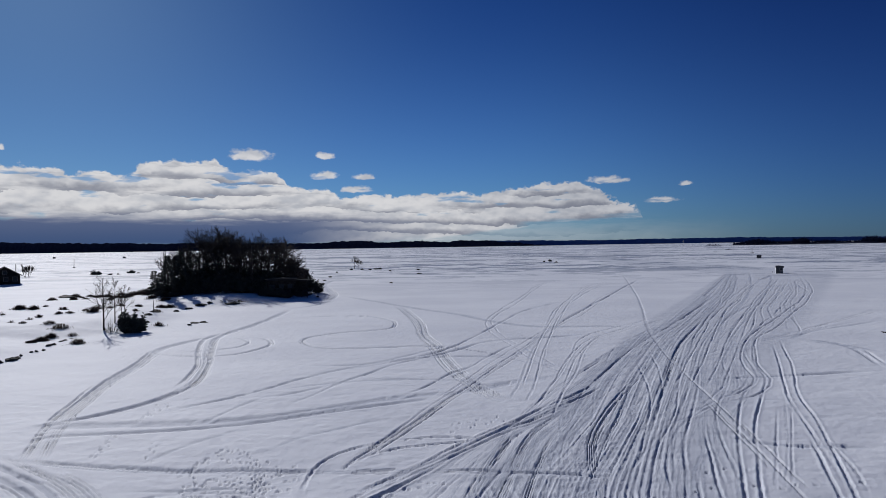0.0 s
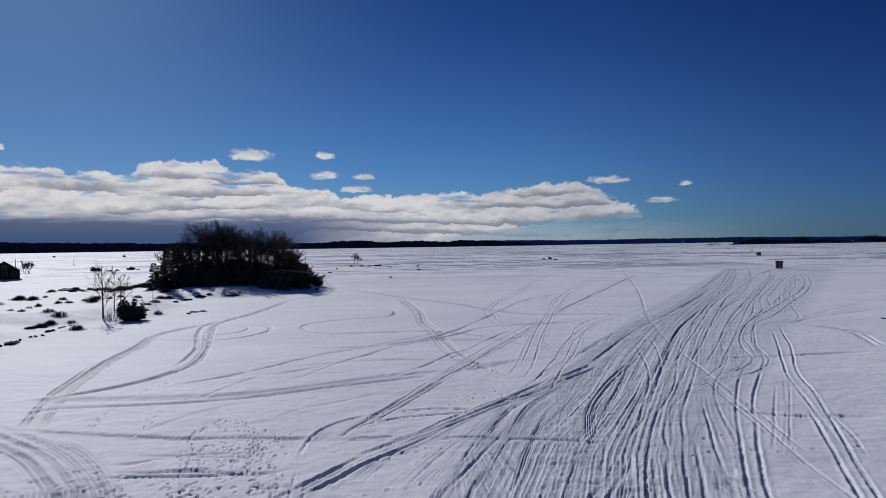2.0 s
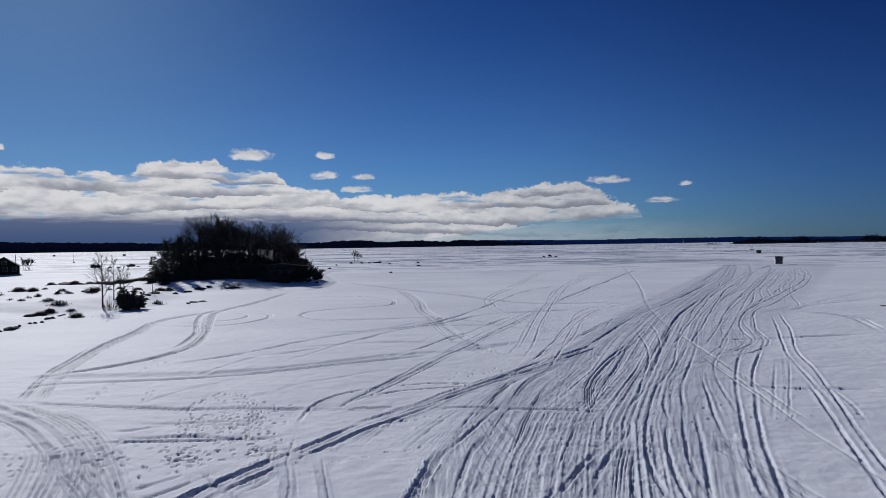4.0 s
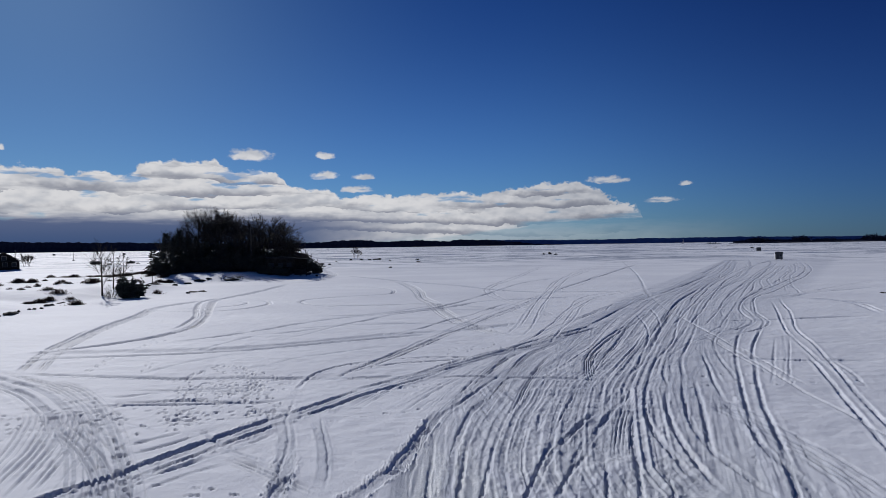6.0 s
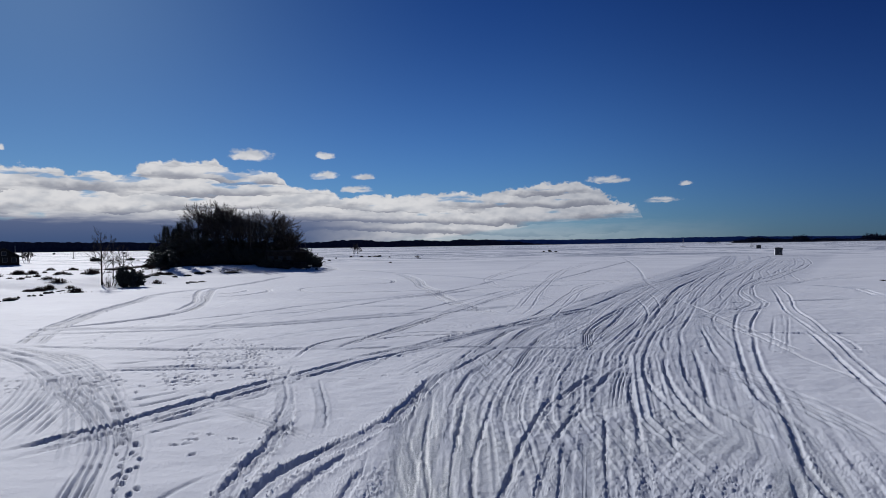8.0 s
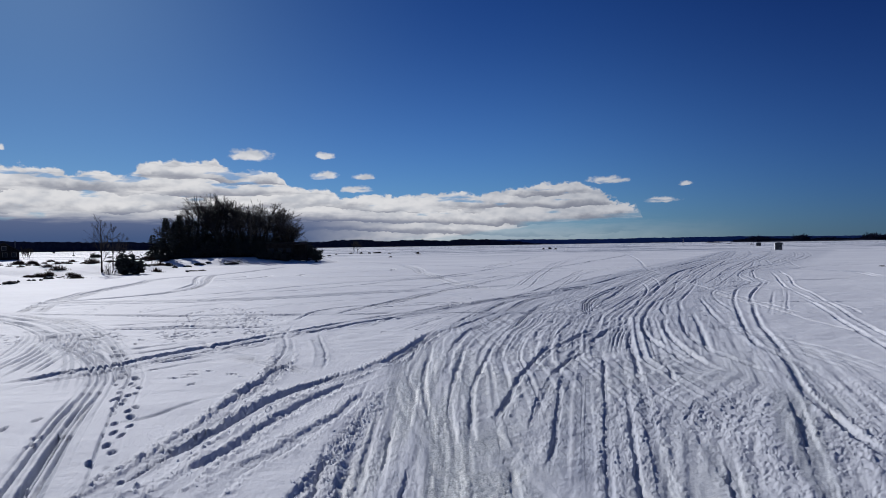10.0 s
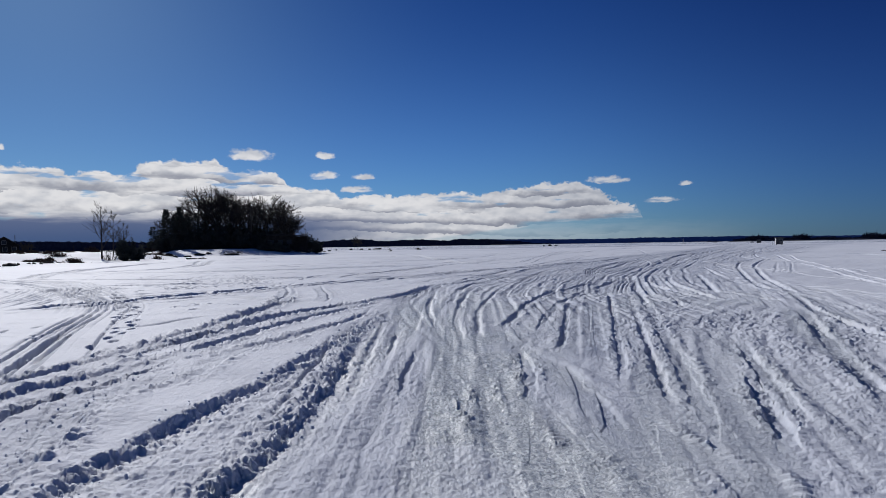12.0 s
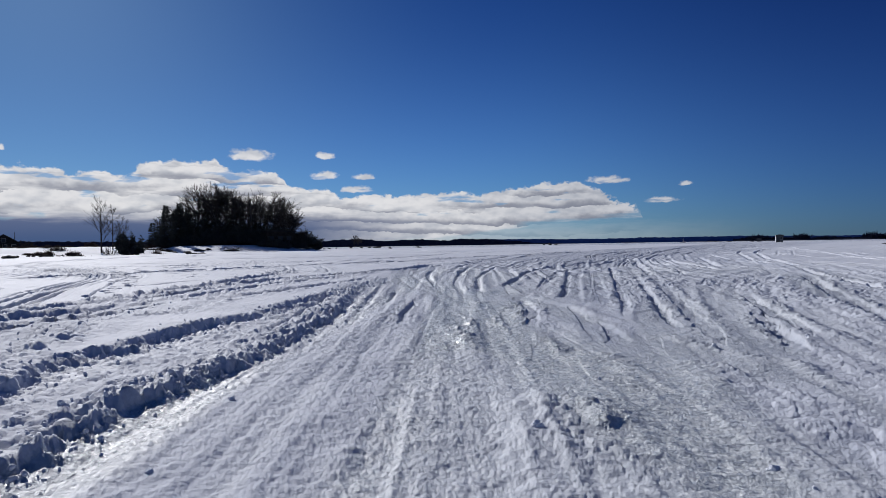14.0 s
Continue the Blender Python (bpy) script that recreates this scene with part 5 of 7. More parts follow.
def bare_tree(x, y, height, seed, label, levels=5, spread=0.9, stems=1, thick=0.019, group="bare trees on the island", min_r=0.016, name="bare_tree", bole=0.27, leader=0.4):
    rng = random.Random(seed)
    ob = thing(name, x, y, label, "tree", group, 0.1)
    wood, twigs = Shape(), Shape()
    for s in range(stems):
        start = Vector((rng.uniform(-0.3, 0.3), rng.uniform(-0.3, 0.3), -0.1)) if stems > 1 else Vector((0, 0, -0.1))
        way = Vector((rng.uniform(-0.25, 0.25), rng.uniform(-0.25, 0.25), 1)) if stems > 1 else Vector((rng.uniform(-0.08, 0.08), rng.uniform(-0.08, 0.08), 1))
        branch(rng, wood, twigs, start, way, height * bole, height * thick * rng.uniform(0.8, 1.1), 0, levels, spread, min_r, leader)
    tall = max(v.z for v in twigs.verts)
    for shape in (wood, twigs):
        shape.verts = [v * (height / tall) for v in shape.verts]
    part("trunk", wood, BARK, ob, smooth=True)
    part("crown", twigs, TWIG, ob)
    return ob


def slim_tree(x, y, height, reach, seed, label, limbs=14, thick=0.085, first=0.22):
    """A young tree with one straight leader and short limbs that rise along it."""
    rng = random.Random(seed)
    ob = thing("bare_tree", x, y, label, "tree", "lone trees on the shore", 0.1)
    wood, twigs = Shape(), Shape()
    points, _ = bent(rng, Vector((0, 0, -0.1)), Vector((rng.uniform(-0.04, 0.04), 0, 1)), height, 8, 0.045)
    wood.tube(points, [thick * (1 - 0.85 * i / 8) for i in range(9)], 7)
    for k in range(limbs):
        f = first + (0.97 - first) * (k + rng.uniform(0, 0.7)) / limbs
        i = min(int(f * 8), 7)
        start = points[i].lerp(points[i + 1], f * 8 - i)
        t = k * 2.4 + rng.uniform(-0.5, 0.5)
        way = Vector((math.cos(t), math.sin(t), rng.uniform(0.9, 1.7)))
        branch(rng, wood, twigs, start, way, reach * (0.4 + 0.75 * (1 - f)) * rng.uniform(0.6, 1.1), thick * (1 - 0.8 * f) * 0.5, 2, 4, 0.75, 0.011, 0.3)
    part("trunk", wood, BARK, ob, smooth=True)
    part("crown", twigs, TWIG, ob)
    return ob


def spray(shape, rng, p, way, size):
    """A drooping tuft of needles: three crossed slips."""
    side = way.cross(Vector((0, 0, 1)))
    side = side.normalized() if side.length > 0.01 else Vector((1, 0, 0))
    up = side.cross(way).normalized()
    for k in range(2):
        s = side * math.cos(k * 1.57 + rng.uniform(-0.3, 0.3)) + up * math.sin(k * 1.57)
        tip = p + way * size * rng.uniform(0.8, 1.3) + Vector((0, 0, -0.25 * size))
        shape.face(p - s * size * 0.06, p + way * size * 0.35 + s * size * 0.20, tip, p + way * size * 0.3 - s * size * 0.22)


def conifer(x, y, height, radius, seed, label, ragged=0.25, low=0.04, group="evergreens on the island", name="spruce", dense=1.0):
    rng = random.Random(seed)
    ob = thing(name, x, y, label, "conifer", group, 0.1)
    trunk, needles = Shape(), Shape()
    points, _ = bent(rng, Vector((0, 0, -0.1)), Vector((0, 0, 1)), height, 6, 0.02)
    trunk.tube(points, [height * 0.016 * (1 - 0.9 * i / 6) for i in range(7)], 7)
    levels = int((16 + height * 5.0) * dense)
    for i in range(levels):
        h = low + (0.985 - low) * (i + rng.uniform(0, 0.8)) / levels
        reach = radius * (1 - h) ** 0.85 * rng.uniform(1 - ragged, 1 + ragged * 0.5) + 0.12
        f = h * 6
        k0 = min(int(f), 5)
        stem = points[k0].lerp(points[k0 + 1], f - k0)
        for _ in range(rng.randint(4, 7)):
            t = rng.uniform(0, 2 * math.pi)
            length = reach * rng.uniform(0.6, 1.1)
            way = Vector((math.cos(t), math.sin(t), rng.uniform(-0.35, 0.25) + 0.3 * h))
            tip = stem + way * length + Vector((0, 0, -0.12 * length))
            trunk.tube([stem, tip], [0.018, 0.006], 3)
            count = max(3, int(length / 0.16))
            for j in range(count):
                q = stem.lerp(tip, (j + 0.7) / count)
                spray(needles, rng, q, (way + Vector((rng.uniform(-0.5, 0.5), rng.uniform(-0.5, 0.5), rng.uniform(-0.2, 0.1)))).normalized(), rng.uniform(0.22, 0.42))
    part("trunk", trunk, BARK, ob)
    part("crown", needles, NEEDLE, ob)
    return ob


def thicket(x, y, wide, tall, seed, label, count=60, mat=None, group="undergrowth on the island", name="shrub", tuft=True, category="shrub"):
    """A bush of many thin stems that fork, with or without small evergreen tufts."""
    rng = random.Random(seed)
    ob = thing(name, x, y, label, category, group, 0.08)
    stems, leaves = Shape(), Shape()
    for _ in range(count):
        t, r = rng.uniform(0, 2 * math.pi), rng.random() ** 0.5
        foot = Vector((math.cos(t) * r * wide * 0.4, math.sin(t) * r * wide * 0.4, 0))
        way = Vector((math.cos(t) * r * 0.9 * wide / tall * 0.6, math.sin(t) * r * 0.9 * wide / tall * 0.6, 1))
        length = tall * rng.uniform(0.5, 1.05) * (1.1 - 0.6 * r)
        points, d = bent(rng, foot, way, length, 3, 0.14, 0.02)
        stems.tube(points, [0.02, 0.014, 0.010, 0.006], 3)
        for _ in range(3):
            i = rng.randint(1, 2)
            q, _ = bent(rng, points[i].lerp(points[i + 1], rng.random()), d + Vector((rng.uniform(-1, 1), rng.uniform(-1, 1), 0.3)), length * rng.uniform(0.2, 0.4), 2, 0.2)
            stems.tube(q, [0.010, 0.008, 0.005], 3)
            if tuft:
                for p in (q[0], q[0].lerp(q[1], 0.5), q[1], q[1].lerp(q[2], 0.5), q[2]):
                    spray(leaves, rng, p, Vector((rng.uniform(-1, 1), rng.uniform(-1, 1), rng.uniform(-0.2, 0.8))).normalized(), rng.uniform(0.28, 0.52))
    part("twig_mass", stems, mat or TWIG, ob)
    if tuft:
        part("foliage", leaves, NEEDLE, ob)
    return ob


def reeds(x, y, wide, deep, tall, seed, label, count=90):
    rng = random.Random(seed)
    ob = thing("brush_clump", x, y, label, "dry brush", "dry brush on the shore", 0.05)
    blades = Shape()
    for _ in range(int(count * 2.6)):
        ax, ay = rng.gauss(0, 1), rng.gauss(0, 1)
        fx, fy = ax * 0.27 * wide, ay * 0.24 * deep
        z = ground_z(x + fx, y + fy) - ground_z(x, y)
        high = tall * rng.uniform(0.55, 0.95) * max(0.35, 1 - 0.16 * (ax * ax + ay * ay))
        points, _ = bent(rng, Vector((fx, fy, z)), Vector((rng.uniform(-0.3, 0.3) + ax * 0.15, rng.uniform(-0.3, 0.3) + ay * 0.15, 1)), high, 2, 0.35)
        blades.tube(points, [0.020, 0.017, 0.010], 3)
    tagged(part("brush", blades, REED, ob), kind="stuff")
    return ob


def rock(x, y, wide, deep, tall, seed, label, group="rocks along the shore", name="rock", z=None):
    rng = random.Random(seed)
    bm = bmesh.new()
    bmesh.ops.create_icosphere(bm, subdivisions=3, radius=0.5)
    off = Vector((rng.uniform(0, 50), rng.uniform(0, 50), 0))
    for v in bm.verts:
        v.co *= 0.75 + 0.6 * noise.noise(v.co * 2.1 + off) + 0.18 * noise.noise(v.co * 6 + off)
        v.co = Vector((v.co.x * wide, v.co.y * deep, v.co.z * tall * 1.5))
    me = bpy.data.meshes.new("rock")
    bm.to_mesh(me)
    bm.free()
    me.materials.append(ROCK)
    ob = new(name, me)
    ob.matrix_basis = pose(x, y, (ground_z(x, y) if z is None else z) + tall * 0.12, 0, 0, rng.uniform(0, 180))
    return tagged(ob, label, "rock", group)


# ---- the island: bare trees, evergreens, undergrowth ----
bare_tree(-45.4, 112, 12.1, 11, "leafless dark hardwood tree on the snowy island", 6, 0.95, 1)
bare_tree(-47.3, 120, 12.1, 12, "leafless dark hardwood tree on the snowy island", 6, 0.9, 1)
bare_tree(-44.2, 116, 12.4, 13, "leafless dark hardwood tree on the snowy island", 6, 0.9, 2)
bare_tree(-44.0, 121, 12.1, 14, "leafless dark hardwood tree on the snowy island", 6, 0.95, 1)
bare_tree(-39.5, 113, 10.9, 15, "leafless dark hardwood tree on the snowy island", 6, 1.0, 1)
bare_tree(-41.8, 124, 11.7, 16, "leafless dark hardwood tree on the snowy island", 6, 1.0, 1)
bare_tree(-36.3, 112, 10.9, 17, "leafless dark hardwood tree on the snowy island", 6, 1.1, 1)
bare_tree(-37.3, 121, 11.6, 18, "leafless dark hardwood tree on the snowy island", 6, 1.0, 1)
bare_tree(-32.1, 110, 10.0, 19, "leafless dark hardwood tree on the snowy island", 6, 1.25, 1)
bare_tree(-35.1, 124, 10.7, 20, "leafless dark hardwood tree on the snowy island", 6, 1.0, 1)
bare_tree(-31.8, 117, 9.8, 21, "leafless dark hardwood tree on the snowy island", 6, 1.0, 1)
bare_tree(-28.4, 109, 7.6, 22, "leafless dark hardwood tree on the snowy island", 5, 0.8, 2)
bare_tree(-28.5, 113, 7.1, 23, "leafless dark hardwood tree on the snowy island", 5, 0.8, 1)
bare_tree(-47.7, 113, 8.4, 24, "leafless dark hardwood tree on the snowy island", 5, 0.8, 2)
bare_tree(-55.2, 121, 9.2, 25, "leafless dark hardwood tree on the snowy island", 4, 0.7, 2)
bare_tree(-53.9, 124, 9.6, 26, "leafless dark hardwood tree on the snowy island", 5, 0.7, 1)
bare_tree(-40.3, 108, 9.3, 27, "leafless dark hardwood tree on the snowy island", 5, 1.0, 1)
bare_tree(-35.7, 107, 8.6, 28, "leafless dark hardwood tree on the snowy island", 5, 1.0, 1)
conifer(-45.7, 99, 7.1, 1.55, 51, "dark evergreen spruce on the snowy island shore", 0.2, 0.02, name="spruce", dense=1.5)
conifer(-45.3, 103, 7.6, 1.6, 52, "dark evergreen spruce on the snowy island shore", 0.2, 0.02, name="spruce", dense=1.5)
conifer(-43.3, 105, 6.5, 1.6, 53, "dark evergreen spruce on the snowy island shore", 0.3, 0.03, name="spruce")
conifer(-49.3, 110, 6.9, 1.6, 54, "dark evergreen spruce on the snowy island shore", 0.3, 0.03, name="spruce")
conifer(-46.4, 109, 6.2, 1.9, 55, "dark evergreen spruce on the snowy island shore", 0.3, 0.03, name="spruce")
conifer(-42.9, 108, 5.5, 2.1, 56, "dark evergreen spruce on the snowy island shore", 0.3, 0.03, name="spruce")
conifer(-41.4, 110, 5.3, 2.3, 57, "dark evergreen spruce on the snowy island shore", 0.3, 0.03, name="spruce")
conifer(-38.7, 109, 5.0, 2.3, 58, "dark evergreen spruce on the snowy island shore", 0.3, 0.03, name="spruce")
conifer(-36.4, 109, 4.8, 2.3, 59, "dark evergreen spruce on the snowy island shore", 0.3, 0.03, name="spruce")
conifer(-34.7, 111, 4.4, 2.2, 60, "dark evergreen spruce on the snowy island shore", 0.3, 0.03, name="spruce")
conifer(-33.4, 113, 4.7, 2.0, 61, "dark evergreen spruce on the snowy island shore", 0.3, 0.03, name="spruce")
conifer(-33.1, 119, 6.5, 1.4, 62, "dark evergreen spruce on the snowy island shore", 0.3, 0.03, name="spruce")
conifer(-50.2, 104, 4.4, 1.6, 63, "dark evergreen spruce on the snowy island shore", 0.5, 0.12, name="pine", dense=0.9)
conifer(-51.1, 108, 3.9, 1.6, 64, "dark evergreen spruce on the snowy island shore", 0.5, 0.12, name="pine", dense=0.9)
conifer(-45.4, 117, 4.8, 2.2, 65, "dark evergreen spruce on the snowy island shore", 0.3, 0.03, name="spruce")
conifer(-40.5, 118, 4.6, 2.3, 66, "dark evergreen spruce on the snowy island shore", 0.3, 0.03, name="spruce")
conifer(-30.0, 114, 4.0, 1.8, 67, "dark evergreen spruce on the snowy island shore", 0.3, 0.03, name="spruce")
thicket(-43.6, 101, 2.2, 1.8, 81, "dense dark evergreen bush under the island trees", 48, name="evergreen_bush")
thicket(-42.5, 102, 3.0, 2.4, 82, "dense dark evergreen bush under the island trees", 48, name="evergreen_bush")
thicket(-41.0, 103, 3.5, 3.2, 83, "dense dark evergreen bush under the island trees", 48, name="evergreen_bush")
thicket(-39.3, 104, 4, 3.6, 84, "dense dark evergreen bush under the island trees", 48, name="evergreen_bush")
thicket(-37.2, 104, 4, 3.6, 85, "dense dark evergreen bush under the island trees", 48, name="evergreen_bush")
thicket(-35.5, 105, 4, 3.4, 86, "dense dark evergreen bush under the island trees", 48, name="evergreen_bush")
thicket(-34.2, 107, 4, 3.2, 87, "dense dark evergreen bush under the island trees", 48, name="evergreen_bush")
thicket(-32.8, 109, 4, 3.0, 88, "dense dark evergreen bush under the island trees", 48, name="evergreen_bush")
thicket(-43.5, 112, 4, 4, 89, "dense dark evergreen bush under the island trees", 90, name="evergreen_bush")
thicket(-41.4, 113, 4, 4.2, 90, "dense dark evergreen bush under the island trees", 90, name="evergreen_bush")
thicket(-39.3, 114, 4, 4.2, 91, "dense dark evergreen bush under the island trees", 90, name="evergreen_bush")
thicket(-37.3, 115, 4, 4, 92, "dense dark evergreen bush under the island trees", 90, name="evergreen_bush")
thicket(-44.2, 108, 4, 3.8, 93, "dense dark evergreen bush under the island trees", 48, name="evergreen_bush")
thicket(-44.8, 99, 1.6, 1.0, 94, "dense dark evergreen bush under the island trees", 48, name="evergreen_bush")
thicket(-47.6, 101, 2.0, 1.0, 95, "dense dark evergreen bush under the island trees", 48, name="evergreen_bush")
thicket(-24.4, 112, 3, 3.2, 96, "dense dark evergreen bush under the island trees", 48, name="evergreen_bush")
thicket(-26.3, 118, 2.5, 3, 97, "dense dark evergreen bush under the island trees", 48, name="evergreen_bush")
thicket(-23.9, 114, 1.5, 1.8, 98, "dense dark evergreen bush under the island trees", 48, name="evergreen_bush")
thicket(-45.3, 106, 4, 3.8, 99, "dense dark evergreen bush under the island trees", 48, name="evergreen_bush")
thicket(-29.9, 101, 2.2, 1.6, 100, "dense dark evergreen bush under the island trees", 48, name="evergreen_bush")
thicket(-28.2, 100.5, 2.0, 1.8, 101, "dense dark evergreen bush under the island trees", 48, name="evergreen_bush")
thicket(-26.6, 100.5, 2.0, 1.5, 102, "dense dark evergreen bush under the island trees", 48, name="evergreen_bush")
thicket(-31.5, 103, 3, 2.4, 103, "dense dark evergreen bush under the island trees", 48, name="evergreen_bush")
thicket(-32.3, 112, 4, 3.6, 104, "dense dark evergreen bush under the island trees", 90, name="evergreen_bush")
thicket(-30.3, 113, 4, 3.6, 105, "dense dark evergreen bush under the island trees", 90, name="evergreen_bush")
thicket(-48.0, 118, 4.5, 5.0, 106, "dense dark evergreen bush under the island trees", 110, name="evergreen_bush")
thicket(-46.4, 119, 4.5, 5.2, 107, "dense dark evergreen bush under the island trees", 110, name="evergreen_bush")
thicket(-44.6, 120, 4.5, 5.4, 108, "dense dark evergreen bush under the island trees", 110, name="evergreen_bush")
thicket(-41.9, 119, 4.5, 5.2, 109, "dense dark evergreen bush under the island trees", 110, name="evergreen_bush")
thicket(-40.0, 120, 4.5, 5.0, 110, "dense dark evergreen bush under the island trees", 110, name="evergreen_bush")
thicket(-37.5, 119, 4.5, 5.0, 111, "dense dark evergreen bush under the island trees", 110, name="evergreen_bush")
thicket(-35.1, 118, 4.5, 4.6, 112, "dense dark evergreen bush under the island trees", 110, name="evergreen_bush")
thicket(-33.4, 119, 4.5, 4.4, 113, "dense dark evergreen bush under the island trees", 110, name="evergreen_bush")
thicket(-47.9, 114, 4, 4.4, 114, "dense dark evergreen bush under the island trees", 110, name="evergreen_bush")
for at, (x, y, tall) in enumerate([(-33.0, 104.5, 3.6), (-31.4, 105.5, 3.4), (-30.2, 106.0, 3.0), (-34.5, 104.0, 3.4)]):
    thicket(x, y, 3.4, tall, 120 + at, "dense dark evergreen bush under the island trees", 60, name="evergreen_bush")
bare_tree(-27.9, 124, 4.6, 97, "small leafless tree behind the cottage", 4, 0.8, 2)

# ---- the shore in front: lone trees, bush, dry brush, rocks ----
slim_tree(-36.4, 64.0, 5.5, 1.5, 131, "thin leafless tree standing alone on the snowy shore", 16, 0.10)
slim_tree(-37.4, 68.0, 4.9, 0.9, 132, "slender leafless tree beside the lone shore tree", 13, 0.07)
slim_tree(-39.0, 73.1, 3.6, 0.9, 133, "small leafless tree among the shore brush", 11, 0.05)
slim_tree(-39.9, 74.0, 3.2, 0.8, 134, "small leafless tree among the shore brush", 10, 0.045)
thicket(-33.2, 63.8, 2.0, 2.3, 140, "bushy dark evergreen beside the lone tree", 150, group="shore bushes", name="evergreen_bush")
thicket(-35.4, 63.6, 1.4, 1.3, 141, "leafless twiggy shrub beside the lone tree", 40, group="shore bushes", name="bare_shrub", tuft=False)
reeds(-59.1, 83.4, 1.7, 1.9, 0.87, 201, "clump of dry brown brush sticking out of snow", 156)
reeds(-56.4, 82.3, 1.4, 1.5, 0.85, 202, "clump of dry brown brush sticking out of snow", 130)
reeds(-64.0, 97.8, 1.3, 1.4, 0.74, 203, "clump of dry brown brush sticking out of snow", 91)
reeds(-57.3, 86.2, 0.7, 0.8, 0.49, 204, "clump of dry brown brush sticking out of snow", 52)
reeds(-52.0, 81.7, 1.1, 1.2, 0.62, 205, "clump of dry brown brush sticking out of snow", 78)
reeds(-48.0, 74.6, 0.8, 0.9, 0.56, 206, "clump of dry brown brush sticking out of snow", 78)
reeds(-47.0, 75.1, 1.0, 1.1, 0.50, 207, "clump of dry brown brush sticking out of snow", 78)
reeds(-39.2, 56.7, 1.0, 1.1, 0.43, 208, "clump of dry brown brush sticking out of snow", 117)
reeds(-39.2, 58.2, 1.2, 1.3, 0.66, 209, "clump of dry brown brush sticking out of snow", 143)
reeds(-39.5, 60.1, 0.9, 1.0, 0.68, 210, "clump of dry brown brush sticking out of snow", 117)
reeds(-69.9, 113.8, 1.5, 1.7, 0.97, 211, "clump of dry brown brush sticking out of snow", 104)
reeds(-61.5, 99.4, 1.0, 1.1, 0.75, 212, "clump of dry brown brush sticking out of snow", 91)
reeds(-62.9, 105.1, 1.2, 1.3, 0.60, 213, "clump of dry brown brush sticking out of snow", 78)
reeds(-74.3, 117.4, 1.1, 1.2, 0.44, 214, "clump of dry brown brush sticking out of snow", 52)
reeds(-65.1, 112.9, 2.1, 2.3, 0.75, 215, "clump of dry brown brush sticking out of snow", 117)
reeds(-64.1, 114.1, 1.7, 1.9, 0.75, 216, "clump of dry brown brush sticking out of snow", 104)
reeds(-58.1, 106.6, 1.8, 2.0, 0.91, 217, "clump of dry brown brush sticking out of snow", 130)
reeds(-54.9, 103.7, 2.0, 2.2, 0.88, 218, "clump of dry brown brush sticking out of snow", 130)
reeds(-61.6, 119.3, 2.0, 2.2, 0.90, 219, "clump of dry brown brush sticking out of snow", 117)
reeds(-62.1, 124.0, 2.8, 3.1, 1.05, 220, "clump of dry brown brush sticking out of snow", 156)
reeds(-57.1, 116.9, 2.2, 2.4, 1.10, 221, "clump of dry brown brush sticking out of snow", 143)
reeds(-52.6, 110.6, 2.3, 2.5, 1.25, 222, "clump of dry brown brush sticking out of snow", 156)
reeds(-47.4, 87.9, 0.8, 0.9, 0.50, 223, "clump of dry brown brush sticking out of snow", 52)
reeds(-45.0, 76.7, 1.4, 1.6, 1.16, 224, "clump of dry brown brush sticking out of snow", 78)
reeds(-47.4, 79.0, 0.7, 0.8, 0.30, 225, "clump of dry brown brush sticking out of snow", 52)
reeds(-34.7, 56.6, 1.2, 1.3, 0.75, 226, "clump of dry brown brush sticking out of snow", 78)
reeds(-32.8, 68.8, 1.0, 1.1, 0.65, 227, "clump of dry brown brush sticking out of snow", 52)
reeds(-40.7, 63.5, 1.6, 1.7, 0.72, 228, "clump of dry brown brush sticking out of snow", 65)
reeds(-48.6, 71.8, 0.7, 0.7, 0.54, 229, "clump of dry brown brush sticking out of snow", 32)
reeds(-46.5, 66.0, 0.7, 0.8, 0.37, 230, "clump of dry brown brush sticking out of snow", 26)
reeds(-47.2, 84.7, 0.6, 0.7, 0.64, 231, "clump of dry brown brush sticking out of snow", 26)
reeds(-50.5, 110.2, 2.6, 2.9, 0.94, 232, "clump of dry brown brush sticking out of snow", 143)
reeds(-44.5, 95.6, 1.8, 2.0, 0.72, 233, "clump of dry brown brush sticking out of snow", 104)
reeds(-45.1, 88.4, 1.0, 1.1, 0.50, 234, "clump of dry brown brush sticking out of snow", 52)
reeds(-55.9, 75.7, 0.4, 0.5, 0.71, 235, "clump of dry brown brush sticking out of snow", 15)
reeds(-56.7, 111.3, 2.3, 2.5, 0.95, 236, "clump of dry brown brush sticking out of snow", 143)
reeds(-59.9, 114.7, 1.9, 2.1, 0.87, 237, "clump of dry brown brush sticking out of snow", 117)
reeds(-52.1, 105.5, 2.0, 2.2, 0.90, 238, "clump of dry brown brush sticking out of snow", 130)
reeds(-47.8, 98.1, 1.7, 1.8, 0.83, 239, "clump of dry brown brush sticking out of snow", 117)
reeds(-63.6, 118.2, 1.8, 2.0, 0.78, 240, "clump of dry brown brush sticking out of snow", 104)
reeds(-57.1, 103.0, 1.2, 1.3, 0.68, 241, "clump of dry brown brush sticking out of snow", 78)
reeds(-67.8, 114.8, 1.3, 1.4, 0.65, 242, "clump of dry brown brush sticking out of snow", 78)
reeds(-67.8, 112.1, 1.1, 1.2, 0.53, 243, "clump of dry brown brush sticking out of snow", 52)
reeds(-41.4, 87.8, 1.5, 1.6, 0.75, 244, "clump of dry brown brush sticking out of snow", 104)
reeds(-39.0, 81.3, 1.1, 1.2, 0.46, 245, "clump of dry brown brush sticking out of snow", 65)
